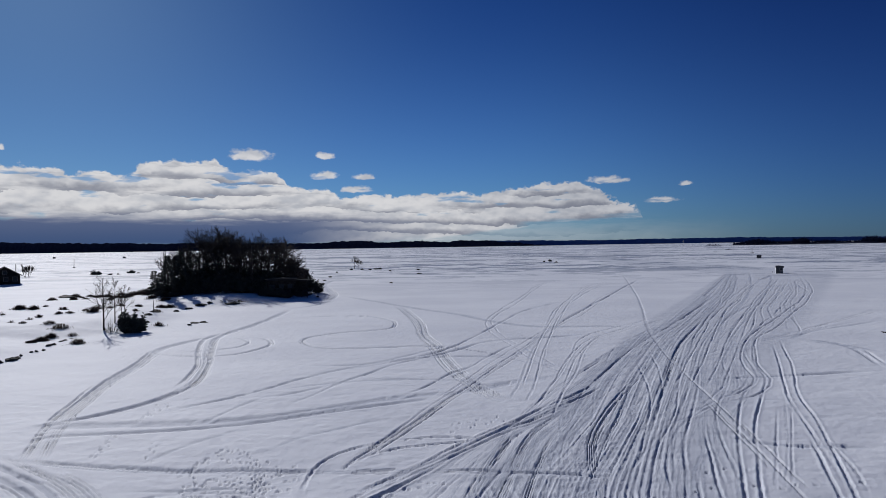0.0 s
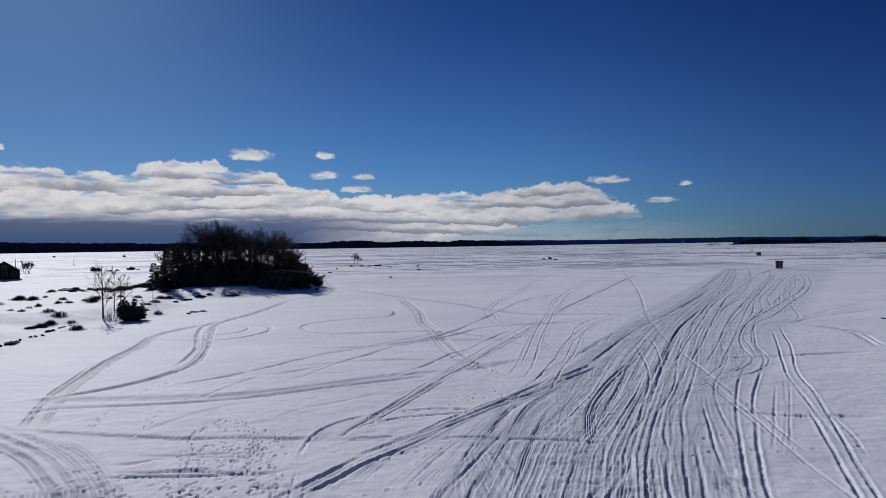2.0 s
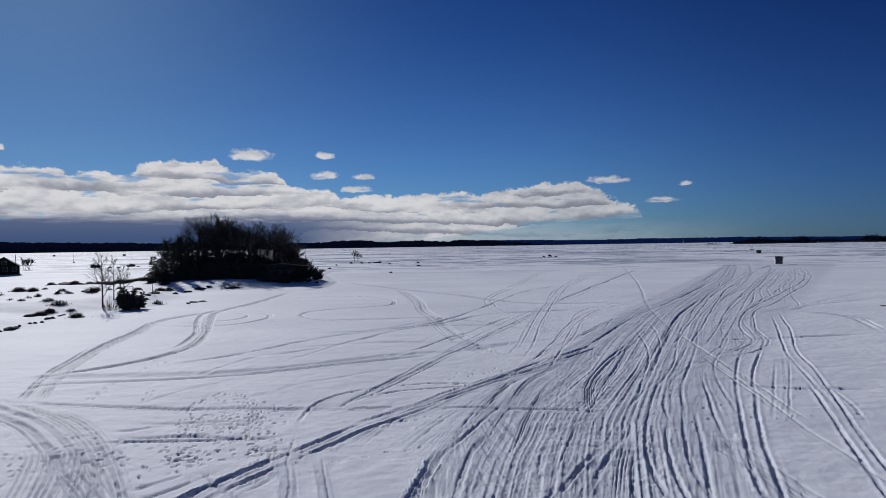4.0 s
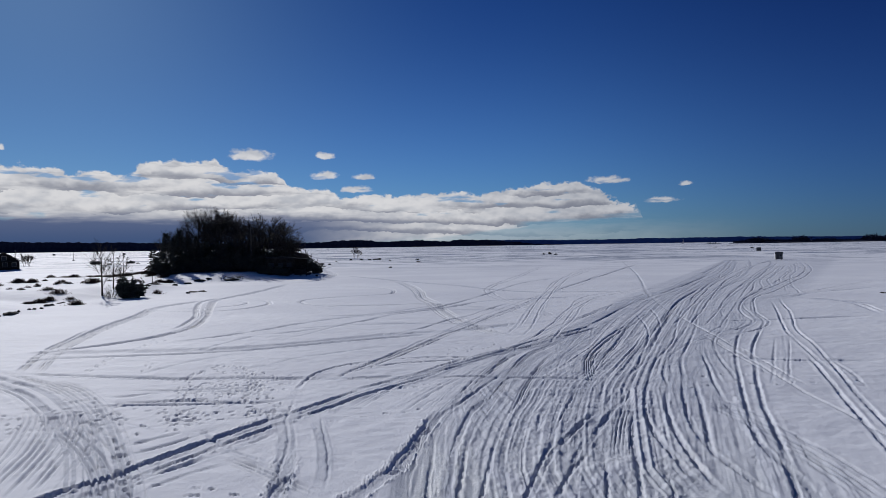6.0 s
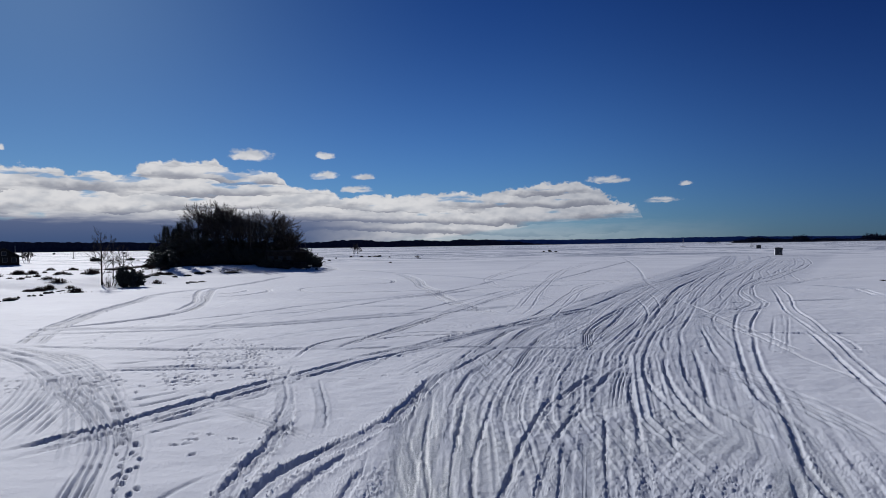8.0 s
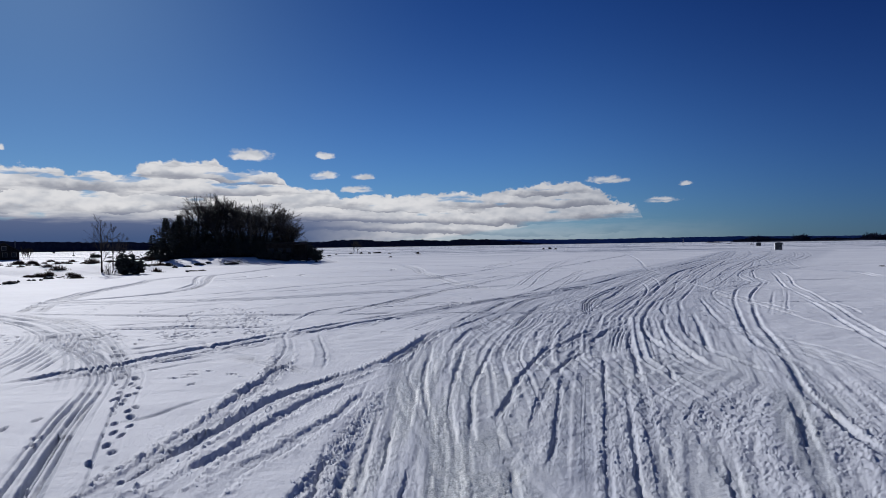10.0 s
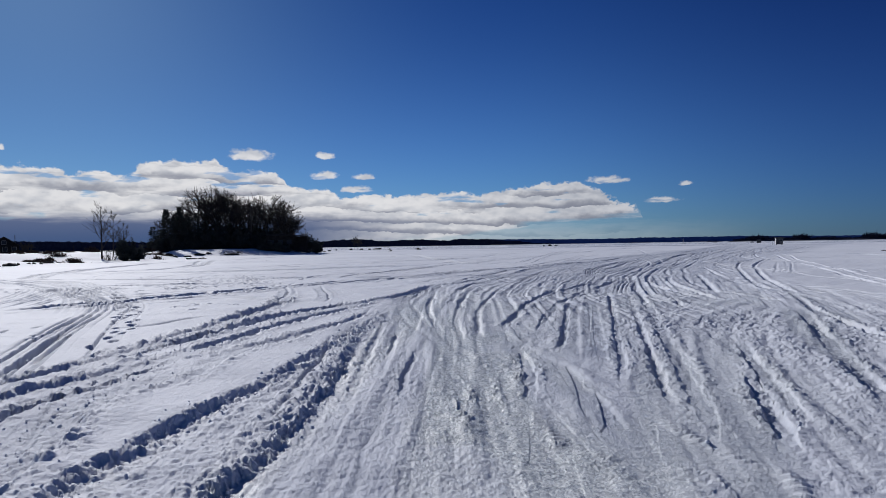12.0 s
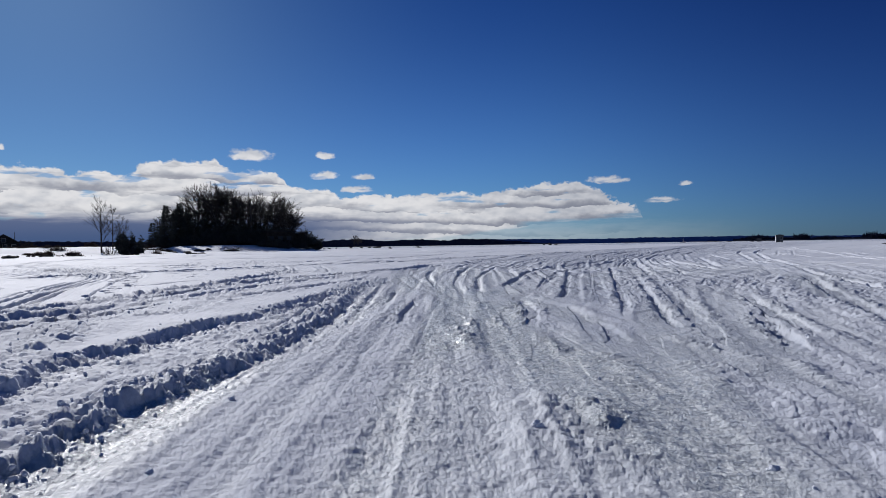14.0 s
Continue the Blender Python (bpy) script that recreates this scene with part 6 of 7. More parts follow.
reeds(-41.0, 89.5, 1.4, 1.5, 0.68, 246, "clump of dry brown brush sticking out of snow", 91)
reeds(-43.0, 65.1, 1.2, 1.4, 0.55, 247, "clump of dry brown brush sticking out of snow", 52)
reeds(-38.0, 61.1, 0.9, 1.0, 0.52, 248, "clump of dry brown brush sticking out of snow", 39)
reeds(-48.2, 66.7, 0.6, 0.7, 0.38, 249, "clump of dry brown brush sticking out of snow", 19)
reeds(-47.9, 69.1, 0.7, 0.7, 0.39, 250, "clump of dry brown brush sticking out of snow", 19)
reeds(-47.6, 82.5, 1.1, 1.2, 0.93, 251, "clump of dry brown brush sticking out of snow", 52)
reeds(-40.2, 78.0, 0.7, 0.8, 0.52, 252, "clump of dry brown brush sticking out of snow", 39)
rock(-35.0, 48.4, 1.19, 1.00, 0.38, 301, "dark rock at the edge of the snowy shore")
rock(-35.1, 49.1, 0.72, 0.61, 0.26, 302, "dark rock at the edge of the snowy shore")
rock(-35.2, 47.4, 0.47, 0.39, 0.25, 303, "dark rock at the edge of the snowy shore")
rock(-35.5, 50.1, 0.37, 0.31, 0.20, 304, "dark rock at the edge of the snowy shore")
rock(-35.7, 51.7, 0.51, 0.43, 0.20, 305, "dark rock at the edge of the snowy shore")
rock(-35.5, 52.0, 0.38, 0.32, 0.21, 306, "dark rock at the edge of the snowy shore")
rock(-35.4, 52.8, 0.45, 0.38, 0.21, 307, "dark rock at the edge of the snowy shore")
rock(-36.5, 55.2, 0.61, 0.52, 0.29, 308, "dark rock at the edge of the snowy shore")
rock(-36.5, 55.9, 0.62, 0.52, 0.30, 309, "dark rock at the edge of the snowy shore")
rock(-37.1, 57.9, 0.57, 0.48, 0.23, 310, "dark rock at the edge of the snowy shore")
rock(-37.1, 58.6, 0.50, 0.43, 0.23, 311, "dark rock at the edge of the snowy shore")
rock(-37.2, 59.6, 0.44, 0.37, 0.16, 312, "dark rock at the edge of the snowy shore")
rock(-71.5, 113.9, 4.47, 4.13, 0.45, 331, "flat dark rock showing through shore snow")
rock(-54.0, 96.5, 1.42, 1.31, 0.51, 332, "flat dark rock showing through shore snow")
rock(-38.5, 79.8, 1.76, 1.63, 0.32, 333, "flat dark rock showing through shore snow")
rock(-37.8, 76.5, 1.13, 1.04, 0.30, 334, "flat dark rock showing through shore snow")
rock(-37.9, 84.7, 1.04, 0.96, 0.34, 335, "flat dark rock showing through shore snow")
rock(-37.6, 87.8, 1.29, 1.19, 0.35, 336, "flat dark rock showing through shore snow")
rock(-36.9, 91.0, 1.79, 1.65, 0.36, 337, "flat dark rock showing through shore snow")
rock(-36.2, 92.7, 1.02, 0.94, 0.37, 338, "flat dark rock showing through shore snow")
rock(-28.9, 71.9, 1.23, 1.14, 0.19, 339, "flat dark rock showing through shore snow")
rock(-29.5, 69.3, 0.51, 0.47, 0.27, 340, "flat dark rock showing through shore snow")
rock(-29.7, 71.4, 1.23, 1.13, 0.19, 341, "flat dark rock showing through shore snow")
rock(-33.0, 93.1, 2.51, 2.32, 0.37, 342, "flat dark rock showing through shore snow")
rock(-24.4, 107.7, 2.11, 1.95, 0.43, 343, "flat dark rock showing through shore snow")
rock(-22.1, 104.9, 0.64, 0.59, 0.42, 344, "flat dark rock showing through shore snow")
rock(-36.6, 205.6, 0.97, 0.58, 0.64, 361, "dark rock breaking through the lake ice", "rocks on the ice")
rock(-33.2, 175.3, 1.99, 1.19, 0.46, 362, "dark rock breaking through the lake ice", "rocks on the ice")
rock(-31.3, 157.9, 1.49, 0.89, 0.33, 363, "dark rock breaking through the lake ice", "rocks on the ice")
rock(-25.4, 230.5, 3.92, 2.35, 0.72, 364, "dark rock breaking through the lake ice", "rocks on the ice")
rock(-19.0, 212.9, 1.61, 0.96, 0.55, 365, "dark rock breaking through the lake ice", "rocks on the ice")
rock(-27.6, 226.0, 1.71, 1.02, 0.70, 366, "dark rock breaking through the lake ice", "rocks on the ice")
rock(-31.0, 227.3, 1.72, 1.03, 0.71, 367, "dark rock breaking through the lake ice", "rocks on the ice")
rock(-35.1, 228.8, 1.73, 1.04, 0.71, 368, "dark rock breaking through the lake ice", "rocks on the ice")
rock(-9.2, 219.2, 2.48, 1.49, 0.46, 369, "dark rock breaking through the lake ice", "rocks on the ice")
rock(-7.6, 188.1, 2.13, 1.28, 0.39, 370, "dark rock breaking through the lake ice", "rocks on the ice")
rock(-12.6, 143.8, 1.63, 0.98, 0.30, 371, "dark rock breaking through the lake ice", "rocks on the ice")
rock(-120.0, 215.5, 3.66, 2.20, 0.67, 372, "dark rock breaking through the lake ice", "rocks on the ice")
rock(-119.0, 219.4, 2.49, 1.49, 0.46, 373, "dark rock breaking through the lake ice", "rocks on the ice")
rock(-115.8, 227.3, 2.57, 1.54, 0.47, 374, "dark rock breaking through the lake ice", "rocks on the ice")
rock(49.2, 292.1, 2.21, 1.32, 0.91, 375, "dark rock breaking through the lake ice", "rocks on the ice")
rock(53.7, 299.9, 3.96, 2.38, 1.56, 376, "dark rock breaking through the lake ice", "rocks on the ice")
rock(52.9, 280.5, 2.12, 1.27, 0.87, 377, "dark rock breaking through the lake ice", "rocks on the ice")
# next three: low dark pressure-ridge streaks, added with the rock shape
rock(189.9, 474.8, 6.27, 3.76, 0.35, 378, "dark rock breaking through the lake ice", "rocks on the ice")
rock(228.7, 503.9, 3.80, 2.28, 0.37, 379, "dark rock breaking through the lake ice", "rocks on the ice")
rock(299.2, 626.5, 10.64, 6.39, 0.46, 380, "dark rock breaking through the lake ice", "rocks on the ice")
bare_tree(-34.8, 234.1, 5.7, 401, "thin leafless tree on a tiny rocky islet", 4, 0.6, 1, 0.012, "trees on the islet", 0.02)
bare_tree(-32.4, 227.8, 4.3, 402, "thin leafless tree on a tiny rocky islet", 4, 0.6, 1, 0.012, "trees on the islet", 0.02)
thicket(-126.1, 217.4, 3.1, 1.8, 411, "dark bush on the far snow flat", 70, group="far bushes", name="far_bush")
thicket(-119.1, 228.4, 2.2, 1.3, 412, "dark bush on the far snow flat", 70, group="far bushes", name="far_bush")
bare_tree(-145.0, 207.3, 4.7, 421, "leafless tree beside the far cabin", 4, 0.5, 2, 0.012, "trees by the cabin", 0.02)
bare_tree(-143.0, 206.8, 4.3, 422, "leafless tree beside the far cabin", 4, 0.5, 2, 0.012, "trees by the cabin", 0.02)


# ---- buildings, huts and posts ----
def window(ob, x, y, z, wide, tall, mat=None):
    """A framed window in a wall that faces the near side."""
    frame_part = Shape()
    t = 0.07
    frame_part.box((x - wide / 2 - t, y - 0.05, z - t), (x - wide / 2, y + 0.03, z + tall + t))
    frame_part.box((x + wide / 2, y - 0.05, z - t), (x + wide / 2 + t, y + 0.03, z + tall + t))
    frame_part.box((x - wide / 2, y - 0.05, z - t), (x + wide / 2, y + 0.03, z))
    frame_part.box((x - wide / 2, y - 0.05, z + tall), (x + wide / 2, y + 0.03, z + tall + t))
    win = part("window", frame_part, mat or TRIM, ob, "pale window frame")
    pane = Shape()
    pane.box((x - wide / 2, y - 0.02, z), (x + wide / 2, y - 0.012, z + tall))
    part("pane", pane, GLASS, win)


def island_cottage():
    ob = thing("cottage", -28.0, 102.7, "dark wooden cottage with a porch among island trees", "cottage", z=0.95, turn=15)
    wall = Shape()
    wall.box((-2.2, 0, -0.3), (2.6, 5.0, 2.3))
    body = part("wall", wall, LOG_WALL, ob)
    for k in range(12):
        board = Shape()
        board.box((-2.2, -0.03, -0.2 + k * 0.2), (2.6, 0.0, -0.008 + k * 0.2))
        part("board", board, LOG_WALL, body)
    roof = Shape()
    roof.prism([(-2.6, 2.3), (2.9, 2.3), (2.9, 2.42), (0.2, 2.62), (-2.6, 2.42)], -0.4, 5.4)
    part("roof", roof, SHINGLE, ob)
    for x in (-1.3, 0.2, 1.6):
        window(ob, x, -0.05, 0.9, 0.8, 0.7, LOG_WALL)
    deck = Shape()
    deck.box((2.4, -0.8, 0.2), (4.6, 2.6, 0.36))
    porch = part("porch", deck, LOG_WALL, ob, "open timber porch on stilts")
    cover = Shape()
    cover.prism([(2.2, 2.28), (4.8, 2.1), (4.8, 2.22), (2.2, 2.4)], -1.0, 2.8)
    part("porch_roof", cover, SHINGLE, porch)
    for x in (2.5, 3.5, 4.5):
        post = Shape()
        post.box((x - 0.06, -0.78, -1.1), (x + 0.06, -0.66, 2.2))
        part("post", post, LOG_WALL, porch)
    rear = Shape()
    rear.box((2.45, 2.3, 0.36), (4.5, 2.4, 2.15))
    part("back_wall", rear, LOG_WALL, porch)
    skirt = Shape()
    skirt.box((2.45, -0.74, -0.5), (4.55, 2.5, 0.2))
    part("skirting", skirt, LOG_WALL, porch)
    for z in (0.65, 1.1):
        rail = Shape()
        rail.box((2.5, -0.76, z), (4.5, -0.70, z + 0.07))
        part("rail", rail, LOG_WALL, porch)
    for k in range(13):
        bar = Shape()
        x = 2.6 + k * 0.15
        bar.box((x, -0.75, 0.36), (x + 0.04, -0.71, 1.1))
        part("baluster", bar, LOG_WALL, porch)


def back_house(x, y):
    ob = thing("boathouse", x, y, "dark wooden house behind the cottage with a chimney", "house", turn=12, z=0.6)
    wall = Shape()
    wall.box((-2.7, 0, -0.4), (2.7, 5.0, 2.5))
    part("wall", wall, LOG_WALL, ob)
    roof = Shape()
    roof.prism([(-3.0, 2.45), (3.0, 2.45), (3.0, 2.6), (0.0, 3.4), (-3.0, 2.6)], -0.4, 5.4)
    part("roof", roof, SHINGLE, ob)
    for wx in (-1.4, 1.4):
        window(ob, wx, -0.03, 0.9, 0.9, 0.9, LOG_WALL)
    stack = Shape()
    stack.box((-2.6, 1.2, 1.5), (-0.4, 2.6, 4.5))
    stack.box((-2.7, 1.1, 4.4), (-0.3, 2.7, 4.6))
    part("chimney", stack, BRICK, ob, bevel=0.02)
    mast = Shape()
    mast.tube([Vector((2.2, 2.0, 2.6)), Vector((2.2, 2.0, 6.4))], [0.05, 0.03], 6)
    part("mast", mast, METAL, ob)


def far_cabin():
    ob = thing("cabin", -111.1, 151.6, "dark gabled cabin with pale window trim on snow", "cabin", turn=37)
    wall = Shape()
    wall.prism([(-3.2, -0.3), (3.2, -0.3), (3.2, 2.2), (0, 4.3), (-3.2, 2.2)], 0, 7)
    part("wall", wall, LOG_WALL, ob)
    for side in (-1, 1):
        roof = Shape()
        roof.prism([(0, 4.32), (side * 3.7, 1.98), (side * 3.7, 2.14), (0, 4.5)], -0.5, 7.5)
        part("roof", roof, SHINGLE, ob)
    window(ob, 0.0, -0.03, 2.5, 0.9, 0.9)
    for x in (-1.9, 0.2, 2.1):
        window(ob, x, -0.03, 0.8, 0.9, 1.0)
    lean = Shape()
    lean.prism([(-3.2, 2.0), (3.2, 2.0), (3.2, 2.15), (-3.2, 2.15)], -1.8, 0.0)
    part("porch_roof", lean, SHINGLE, ob)
    for x in (-3.0, 0.0, 3.0):
        post = Shape()
        post.box((x - 0.07, -1.75, -0.3), (x + 0.07, -1.6, 2.0))
        part("porch_post", post, LOG_WALL, ob)
    pipe = Shape()
    pipe.tube([Vector((2.4, 3.0, 2.0)), Vector((2.4, 3.0, 5.0))], [0.08, 0.08], 8)
    part("stove_pipe", pipe, METAL, ob)


def ice_hut(x, y, wide, deep, tall, turn, label, wall_mat, side_mat, roof_mat, windows=True):
    ob = thing("ice_hut", x, y, label, "ice fishing hut", "fishing huts on the ice", turn=turn)
    for s in (-1, 1):
        runner = Shape()
        runner.prism([(-deep / 2 - 0.25, 0.16), (-deep / 2 - 0.05, 0.0), (deep / 2 + 0.05, 0.0), (deep / 2 + 0.25, 0.16)], -0.05, 0.05)
        runner.verts = [Vector((s * wide * 0.38 + v.y, v.x, v.z)) for v in runner.verts]
        part("runner", runner, LOG_WALL, ob)
    body = Shape()
    body.box((-wide / 2, -deep / 2, 0.12), (wide / 2, deep / 2, tall))
    body_part = part("wall", body, wall_mat, ob, bevel=0.02)
    for k in range(int(wide / 0.4)):
        batten = Shape()
        bx = -wide / 2 + 0.2 + k * 0.4
        batten.box((bx - 0.025, -deep / 2 - 0.02, 0.16), (bx + 0.025, -deep / 2 + 0.01, tall - 0.05))
        part("batten", batten, wall_mat, body_part)
    panel = Shape()
    panel.box((-wide / 2 - 0.02, -deep / 2, 0.15), (-wide / 2 + 0.005, deep / 2, tall - 0.03))
    part("side_panel", panel, side_mat, body_part)
    roof = Shape()
    roof.prism([(-wide / 2 - 0.06, tall + 0.02), (wide / 2 + 0.06, tall + 0.02), (wide / 2 + 0.06, tall + 0.10), (0, tall + 0.22), (-wide / 2 - 0.06, tall + 0.10)], -deep / 2 - 0.08, deep / 2 + 0.08)
    part("roof", roof, roof_mat, ob)
    fascia = Shape()
    fascia.box((-wide / 2 - 0.06, -deep / 2 - 0.11, tall - 0.38), (wide / 2 + 0.15, -deep / 2 - 0.06, tall + 0.10))
    part("fascia", fascia, roof_mat, ob)
    if windows:
        window(ob, wide * 0.22, -deep / 2 - 0.03, tall * 0.5, 0.45, 0.45, wall_mat)
        leaf = Shape()
        leaf.box((-wide * 0.36, -deep / 2 - 0.04, 0.18), (-wide * 0.36 + 0.65, -deep / 2 - 0.022, tall * 0.86))
        leaf_part = part("door", leaf, roof_mat, ob)
        knob = Shape()
        knob.box((-wide * 0.36 + 0.52, -deep / 2 - 0.08, tall * 0.45), (-wide * 0.36 + 0.58, -deep / 2 - 0.04, tall * 0.52))
        part("handle", knob, METAL, leaf_part)
    return ob


def marker(x, y, tall, label, arm=0.0, name="marker_post", mat=None):
    ob = thing(name, x, y, label, "post", "posts on the ice")
    pole = Shape()
    pole.tube([Vector((0, 0, -0.2)), Vector((0.03 * tall, 0, tall))], [0.035 * tall, 0.02 * tall], 6)
    part("pole", pole, mat or LOG_WALL, ob)
    if arm:
        foot = Shape()
        foot.box((-arm, -arm * 0.5, 0.0), (arm, arm * 0.5, arm * 0.5))
        part("base", foot, LOG_WALL, ob, bevel=0.05)
    return ob


def utility_pole(x, y, tall):
    ob = thing("utility_pole", x, y, "tall straight wooden pole in front of island trees", "pole")
    pole = Shape()
    pole.tube([Vector((0, 0, -0.3)), Vector((0, 0, tall))], [0.13, 0.09], 8)
    part("pole", pole, BARK, ob, smooth=True)
    return ob


def stick_pile(x, y):
    rng = random.Random(8)
    ob = thing("brush_pile", x, y, "low pile of fallen grey branches on snow", "branches")
    sticks = Shape()
    for _ in range(26):
        p = Vector((rng.uniform(-1.6, 1.6), rng.uniform(-0.8, 0.8), rng.uniform(0, 0.25)))
        t = rng.uniform(0, math.pi)
        q, _ = bent(rng, p, Vector((math.cos(t), math.sin(t), rng.uniform(-0.05, 0.3))), rng.uniform(0.8, 2.2), 3, 0.15)
        sticks.tube(q, [0.035, 0.03, 0.02, 0.01], 4)
    part("branches", sticks, BARK, ob)


island_cottage()
far_cabin()
ice_hut(89.3, 159.2, 1.7, 1.7, 1.9, -24, "grey plywood ice hut with white side and dark roof", HUT_GREY, HUT_WHITE, HUT_DARK)
ice_hut(157.2, 297.9, 2.0, 1.9, 1.6, -30, "dark boxy ice hut standing alone on snow", HUT_DARK, HUT_GREY, HUT_DARK, False)
ice_hut(-475.0, 731.2, 2.5, 2.2, 1.8, 20, "small dark ice hut far out on the lake", HUT_DARK, HUT_DARK, HUT_DARK, False)
ice_hut(-351.3, 659.7, 2.5, 2.2, 1.8, 10, "small dark ice hut far out on the lake", HUT_DARK, HUT_DARK, HUT_DARK, False)
marker(218.7, 423.7, 4.0, "dark mast on a low base far on the ice", 1.0, "mast")
marker(223.4, 403.4, 1.2, "short stake in the lake snow")
marker(-196.4, 318.4, 4.5, "tall thin mast standing on a snow flat", 0.6, "mast")
marker(101.9, 380.3, 1.0, "short stake in the lake snow")
marker(726.3, 1810.3, 14, "white tower on the far ice", 2.0, "tower", HUT_WHITE)
marker(88.3, 160.6, 0.7, "short stake beside the ice hut")
back_house(-35.8, 146)
utility_pole(-33.1, 103.5, 8.0)
marker(-38.3, 78.9, 1.6, "thin dark stake in the shore snow beside a flat rock")
stick_pile(-33.3, 93.8)
rock(41.1, 55.8, 1.5, 0.8, 0.14, 499, "dark lump of debris lying on the snow", "rocks on the ice", "debris")


# ---- far shores ----
def far_ridge(name, depth, stops, mat, label, bumps, seed):
    """A wooded shore across the lake: crest heights over x, with an uneven tree line and a sloping body."""
    shape = Shape()
    xs = np.arange(stops[0][0], stops[-1][0], depth * 0.0016)
    crest = np.interp(xs, [s[0] for s in stops], [s[1] for s in stops])
    crest = crest + bumps * (fnoise(xs / depth * 260 + seed, xs * 0 + seed, 3) - 0.5) + bumps * 1.4 * (fnoise(xs / depth * 30 + seed, xs * 0, 2) - 0.5)
    edge = np.minimum(1, np.minimum(xs - xs[0], xs[-1] - xs) / (depth * 0.02))
    crest = np.maximum(crest * edge, 0.5)
    n = len(xs)
    rows = [(-6.0, -0.5), (0.0, 0.6), (3.0, 1.0), (60.0, 0.8), (200.0, -0.5)]
    for back, share in rows:
        for x, z in zip(xs, crest):
            shape.verts.append(Vector((x, depth + back, z * share if share > 0 else -2.0)))
    for r in range(len(rows) - 1):
        for i in range(n - 1):
            shape.faces.append((r * n + i, r * n + i + 1, (r + 1) * n + i + 1, (r + 1) * n + i))
    ob = new(name, shape.mesh(name, mat))
    return tagged(ob, label, "far shore", kind="structure")


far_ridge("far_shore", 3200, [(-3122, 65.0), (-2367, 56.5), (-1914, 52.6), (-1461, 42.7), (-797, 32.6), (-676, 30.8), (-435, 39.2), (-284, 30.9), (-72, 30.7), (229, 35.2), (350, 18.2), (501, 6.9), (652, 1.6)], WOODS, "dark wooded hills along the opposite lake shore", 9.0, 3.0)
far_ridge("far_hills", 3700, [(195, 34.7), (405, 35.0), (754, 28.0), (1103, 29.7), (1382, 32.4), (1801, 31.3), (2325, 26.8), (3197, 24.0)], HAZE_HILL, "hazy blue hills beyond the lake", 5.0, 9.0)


def wooded_isle(x0, x1, y, tall, count, seed, label):
    """A low island with leafless woods on the skyline."""
    rng = random.Random(seed)
    ob = thing("wooded_isle", (x0 + x1) / 2, y, label, "wooded island", "islands beyond the huts", z=0.0)
    half = (x1 - x0) / 2
    bank = Shape()
    n = 40
    for k in range(n + 1):
        x = -half * 1.03 + 2.06 * half * k / n
        h = 1.5 + 2.5 * (1 - (x / half / 1.03) ** 2) * rng.uniform(0.7, 1.2)
        h *= min(1.0, tall / 12)
        for dy, z in ((-18, -0.4), (-8, h * 0.7), (20, h), (40, -0.4)):
            bank.verts.append(Vector((x, dy, z)))
    for k in range(n):
        for q in range(3):
            a = k * 4 + q
            bank.faces.append((a, a + 4, a + 5, a + 1))
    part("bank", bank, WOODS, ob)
    woods = Shape()
    for _ in range(count):
        x = rng.uniform(-half, half)
        h = tall * rng.uniform(0.45, 1.0) * (0.55 + 0.45 * (1 - (x / half) ** 2)) * (0.35 + 1.1 * float(vnoise(np.array([x * 0.03 + seed]), np.array([1.0]))[0]))
        p = Vector((x, rng.uniform(-8, 24), 1.0))
        if rng.random() < 0.05:
            sides, w = 6, h * rng.uniform(0.12, 0.2)
            woods.tube([p, p + Vector((0, 0, h * 0.15)), p + Vector((0, 0, h * 0.55)), p + Vector((0, 0, h))], [w * 0.3, w, w * 0.6, 0.05], sides)
        else:
            woods.tube([p, p + Vector((rng.uniform(-0.5, 0.5), 0, h * 0.5))], [0.3, 0.2], 3)
            for _ in range(8):
                q, _ = bent(rng, p + Vector((0, 0, h * rng.uniform(0.15, 0.55))), Vector((rng.uniform(-1.5, 1.5), rng.uniform(-0.5, 0.5), 1)), h * rng.uniform(0.25, 0.42), 2, 0.3)
                woods.tube(q, [0.5, 0.4, 0.2], 3)
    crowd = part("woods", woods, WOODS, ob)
    tagged(crowd, kind="stuff")
    return ob


wooded_isle(616, 769, 1250, 22.0, 460, 5, "low island with dark leafless woods across the ice")
wooded_isle(785, 1009, 1290, 16.0, 580, 6, "long low island with dark leafless woods")
wooded_isle(558, 579, 1250, 3.0, 14, 7, "tiny brushy islet far out on the ice")


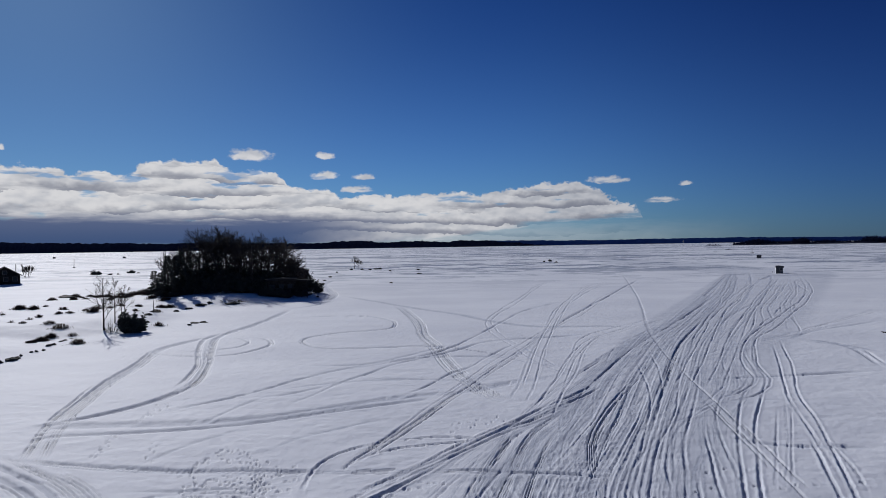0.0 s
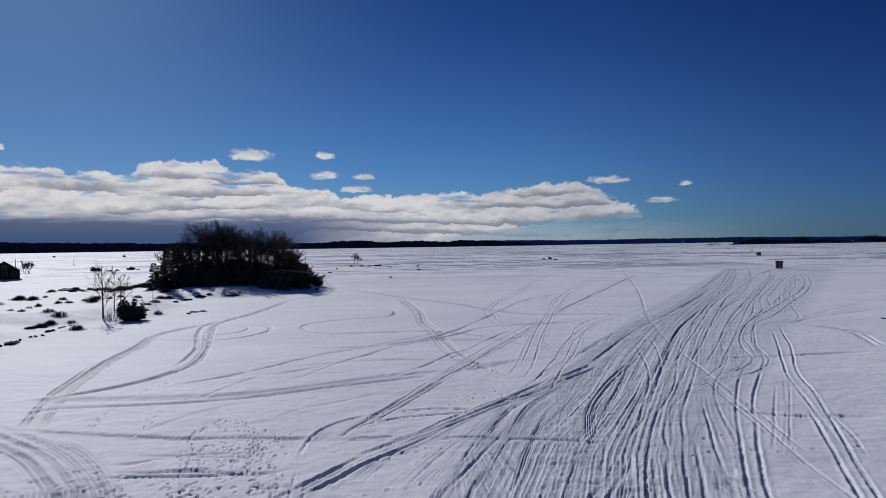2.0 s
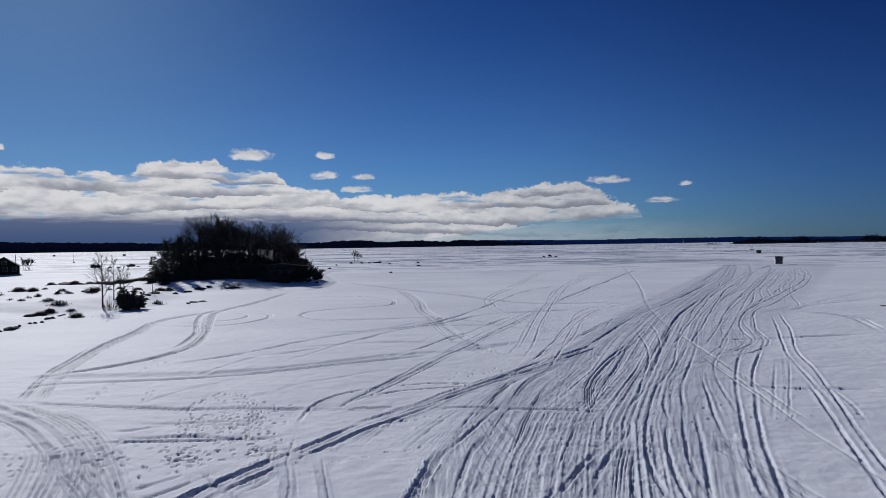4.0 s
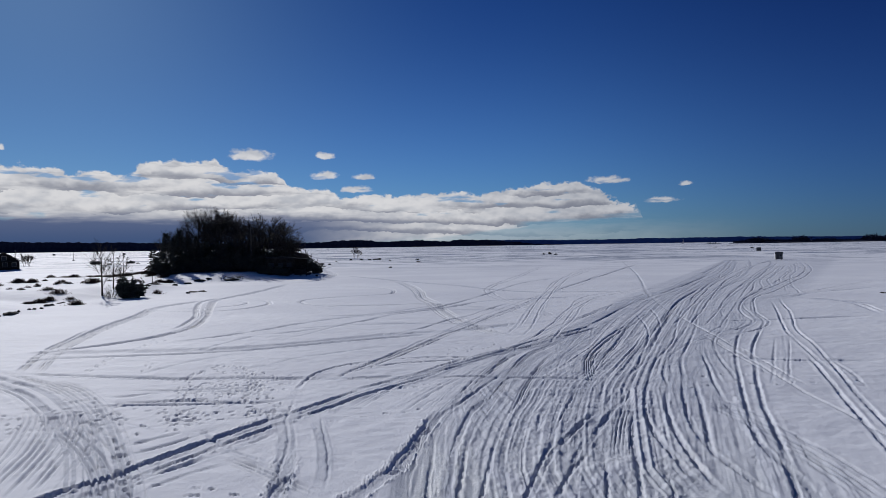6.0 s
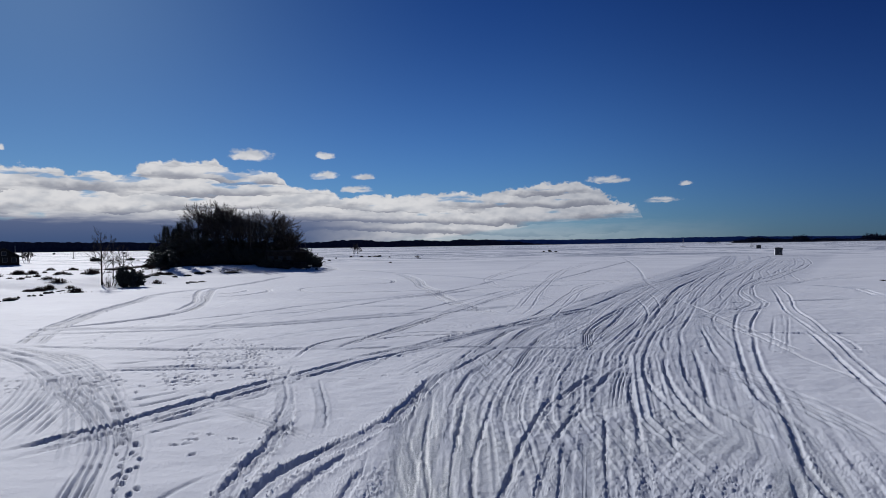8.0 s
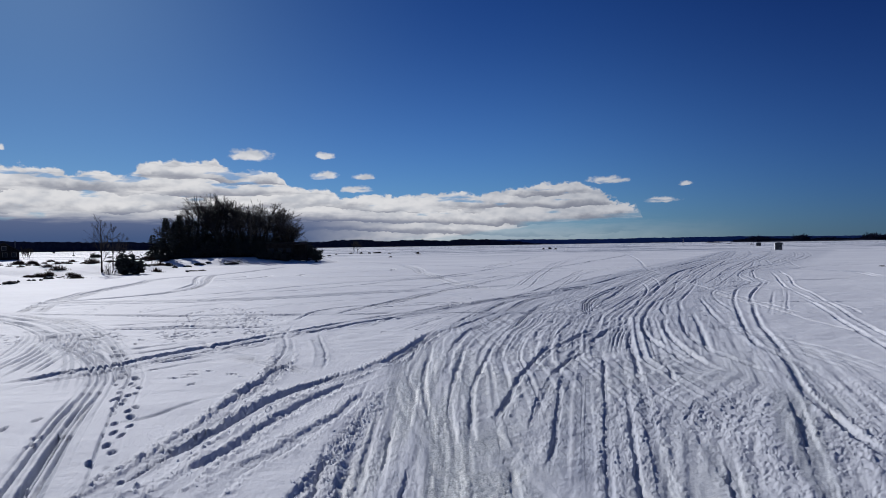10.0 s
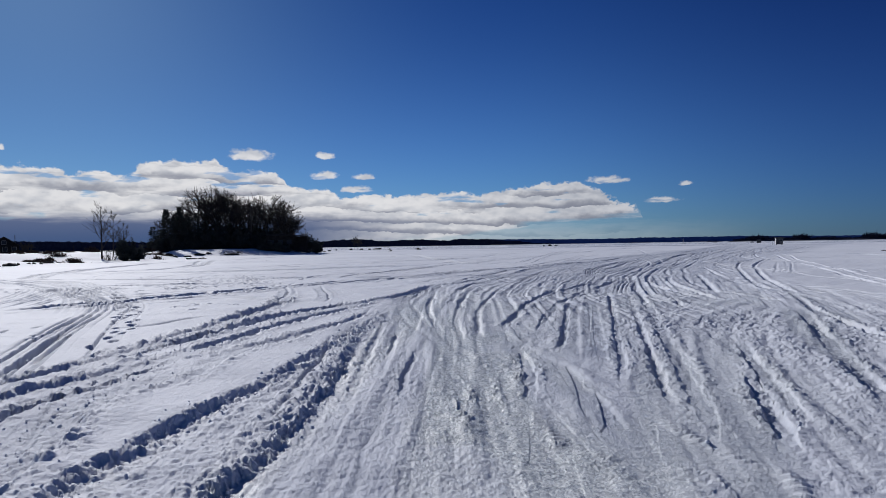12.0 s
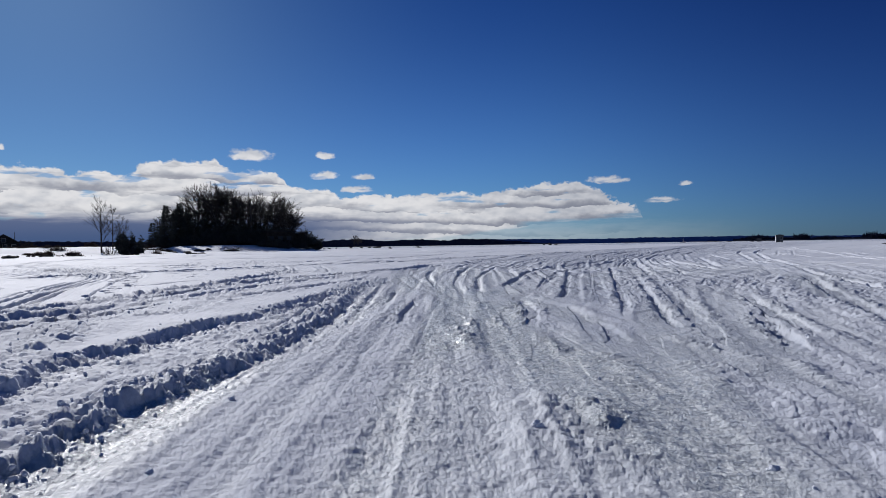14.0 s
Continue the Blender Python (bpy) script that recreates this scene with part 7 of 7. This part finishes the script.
# ---- loose snow and ice in the lane ----
def snow_clods():
    """Crumbs of snow along the broken lips, too many to count."""
    rng = random.Random(21)
    shape = Shape()
    g = (1 + 5**0.5) / 2
    ico = [Vector(v).normalized() for v in ((-1, g, 0), (1, g, 0), (-1, -g, 0), (1, -g, 0), (0, -1, g), (0, 1, g), (0, -1, -g), (0, 1, -g), (g, 0, -1), (g, 0, 1), (-g, 0, -1), (-g, 0, 1))]
    tris = ((0, 11, 5), (0, 5, 1), (0, 1, 7), (0, 7, 10), (0, 10, 11), (1, 5, 9), (5, 11, 4), (11, 10, 2), (10, 7, 6), (7, 1, 8), (3, 9, 4), (3, 4, 2), (3, 2, 6), (3, 6, 8), (3, 8, 9), (4, 9, 5), (2, 4, 11), (6, 2, 10), (8, 6, 7), (9, 8, 1))

    def clod(x, y, size):
        base = len(shape.verts)
        z = surface_z(x, y) + size * 0.05
        turn = Euler((rng.uniform(0, 6), rng.uniform(0, 6), rng.uniform(0, 6))).to_matrix()
        wide = (rng.uniform(0.7, 1.4), rng.uniform(0.7, 1.2), rng.uniform(0.6, 1.0))
        for v in ico:
            p = turn @ Vector((v.x * wide[0], v.y * wide[1], v.z * wide[2])) * size * rng.uniform(0.75, 1.2)
            shape.verts.append(Vector((x, y, z)) + p)
        for t in tris:
            shape.faces.append(tuple(base + k for k in t))

    lip = ((0, 2.6, 3.2, 4, 4.8, 5.7, 7, 8.2, 10, 12), (-1.8, -1.85, -1.98, -1.88, -1.75, -1.6, -1.45, -1.38, -1.2, -0.9))
    for _ in range(1300):
        y = 1.7 + 9.0 * rng.random() ** 1.6
        kind = rng.random()
        if kind < 0.34:
            x = np.interp(y, *lip) + rng.gauss(0.06, 0.09)
        elif kind < 0.66:
            x = float(lane_edge(y)) + rng.gauss(-0.03, 0.08)
        elif kind < 0.8:
            x = rng.uniform(np.interp(y, *lip), float(lane_edge(y)))
        elif kind < 0.985:
            x = np.interp(y, (2.2, 4, 5.6, 7, 8.5, 10), (-2.55, -2.75, -2.95, -3.05, -2.95, -2.85)) + rng.gauss(0, 0.22)
        else:
            x = rng.uniform(0.4, 5.0) * y / 8
        clod(float(x), y, rng.choice((0.006, 0.007, 0.009, 0.012, 0.015)) * rng.uniform(0.7, 1.2) * (0.7 + 0.05 * y))
    me = shape.mesh("snow_clods", SNOW)
    me.polygons.foreach_set("use_smooth", np.ones(len(me.polygons), bool))
    tagged(new("snow_clods", me), "scattered crumbs of broken snow along the ruts", "snow clods", kind="stuff")


snow_clods()
for x, y, size in [(-0.92, 2.72, 0.07), (-0.88, 1.93, 0.06), (0.29, 2.25, 0.1), (2.38, 4.15, 0.06), (0.91, 1.9, 0.07)]:
    chunk = rock(x, y, size * 0.6, size * 0.5, size * 0.28, int(y * 100), "small lump of grey ice lying in the lane", "ice lumps in the lane", "ice_lump", surface_z(x, y))
    chunk.data.materials[0] = SNOW
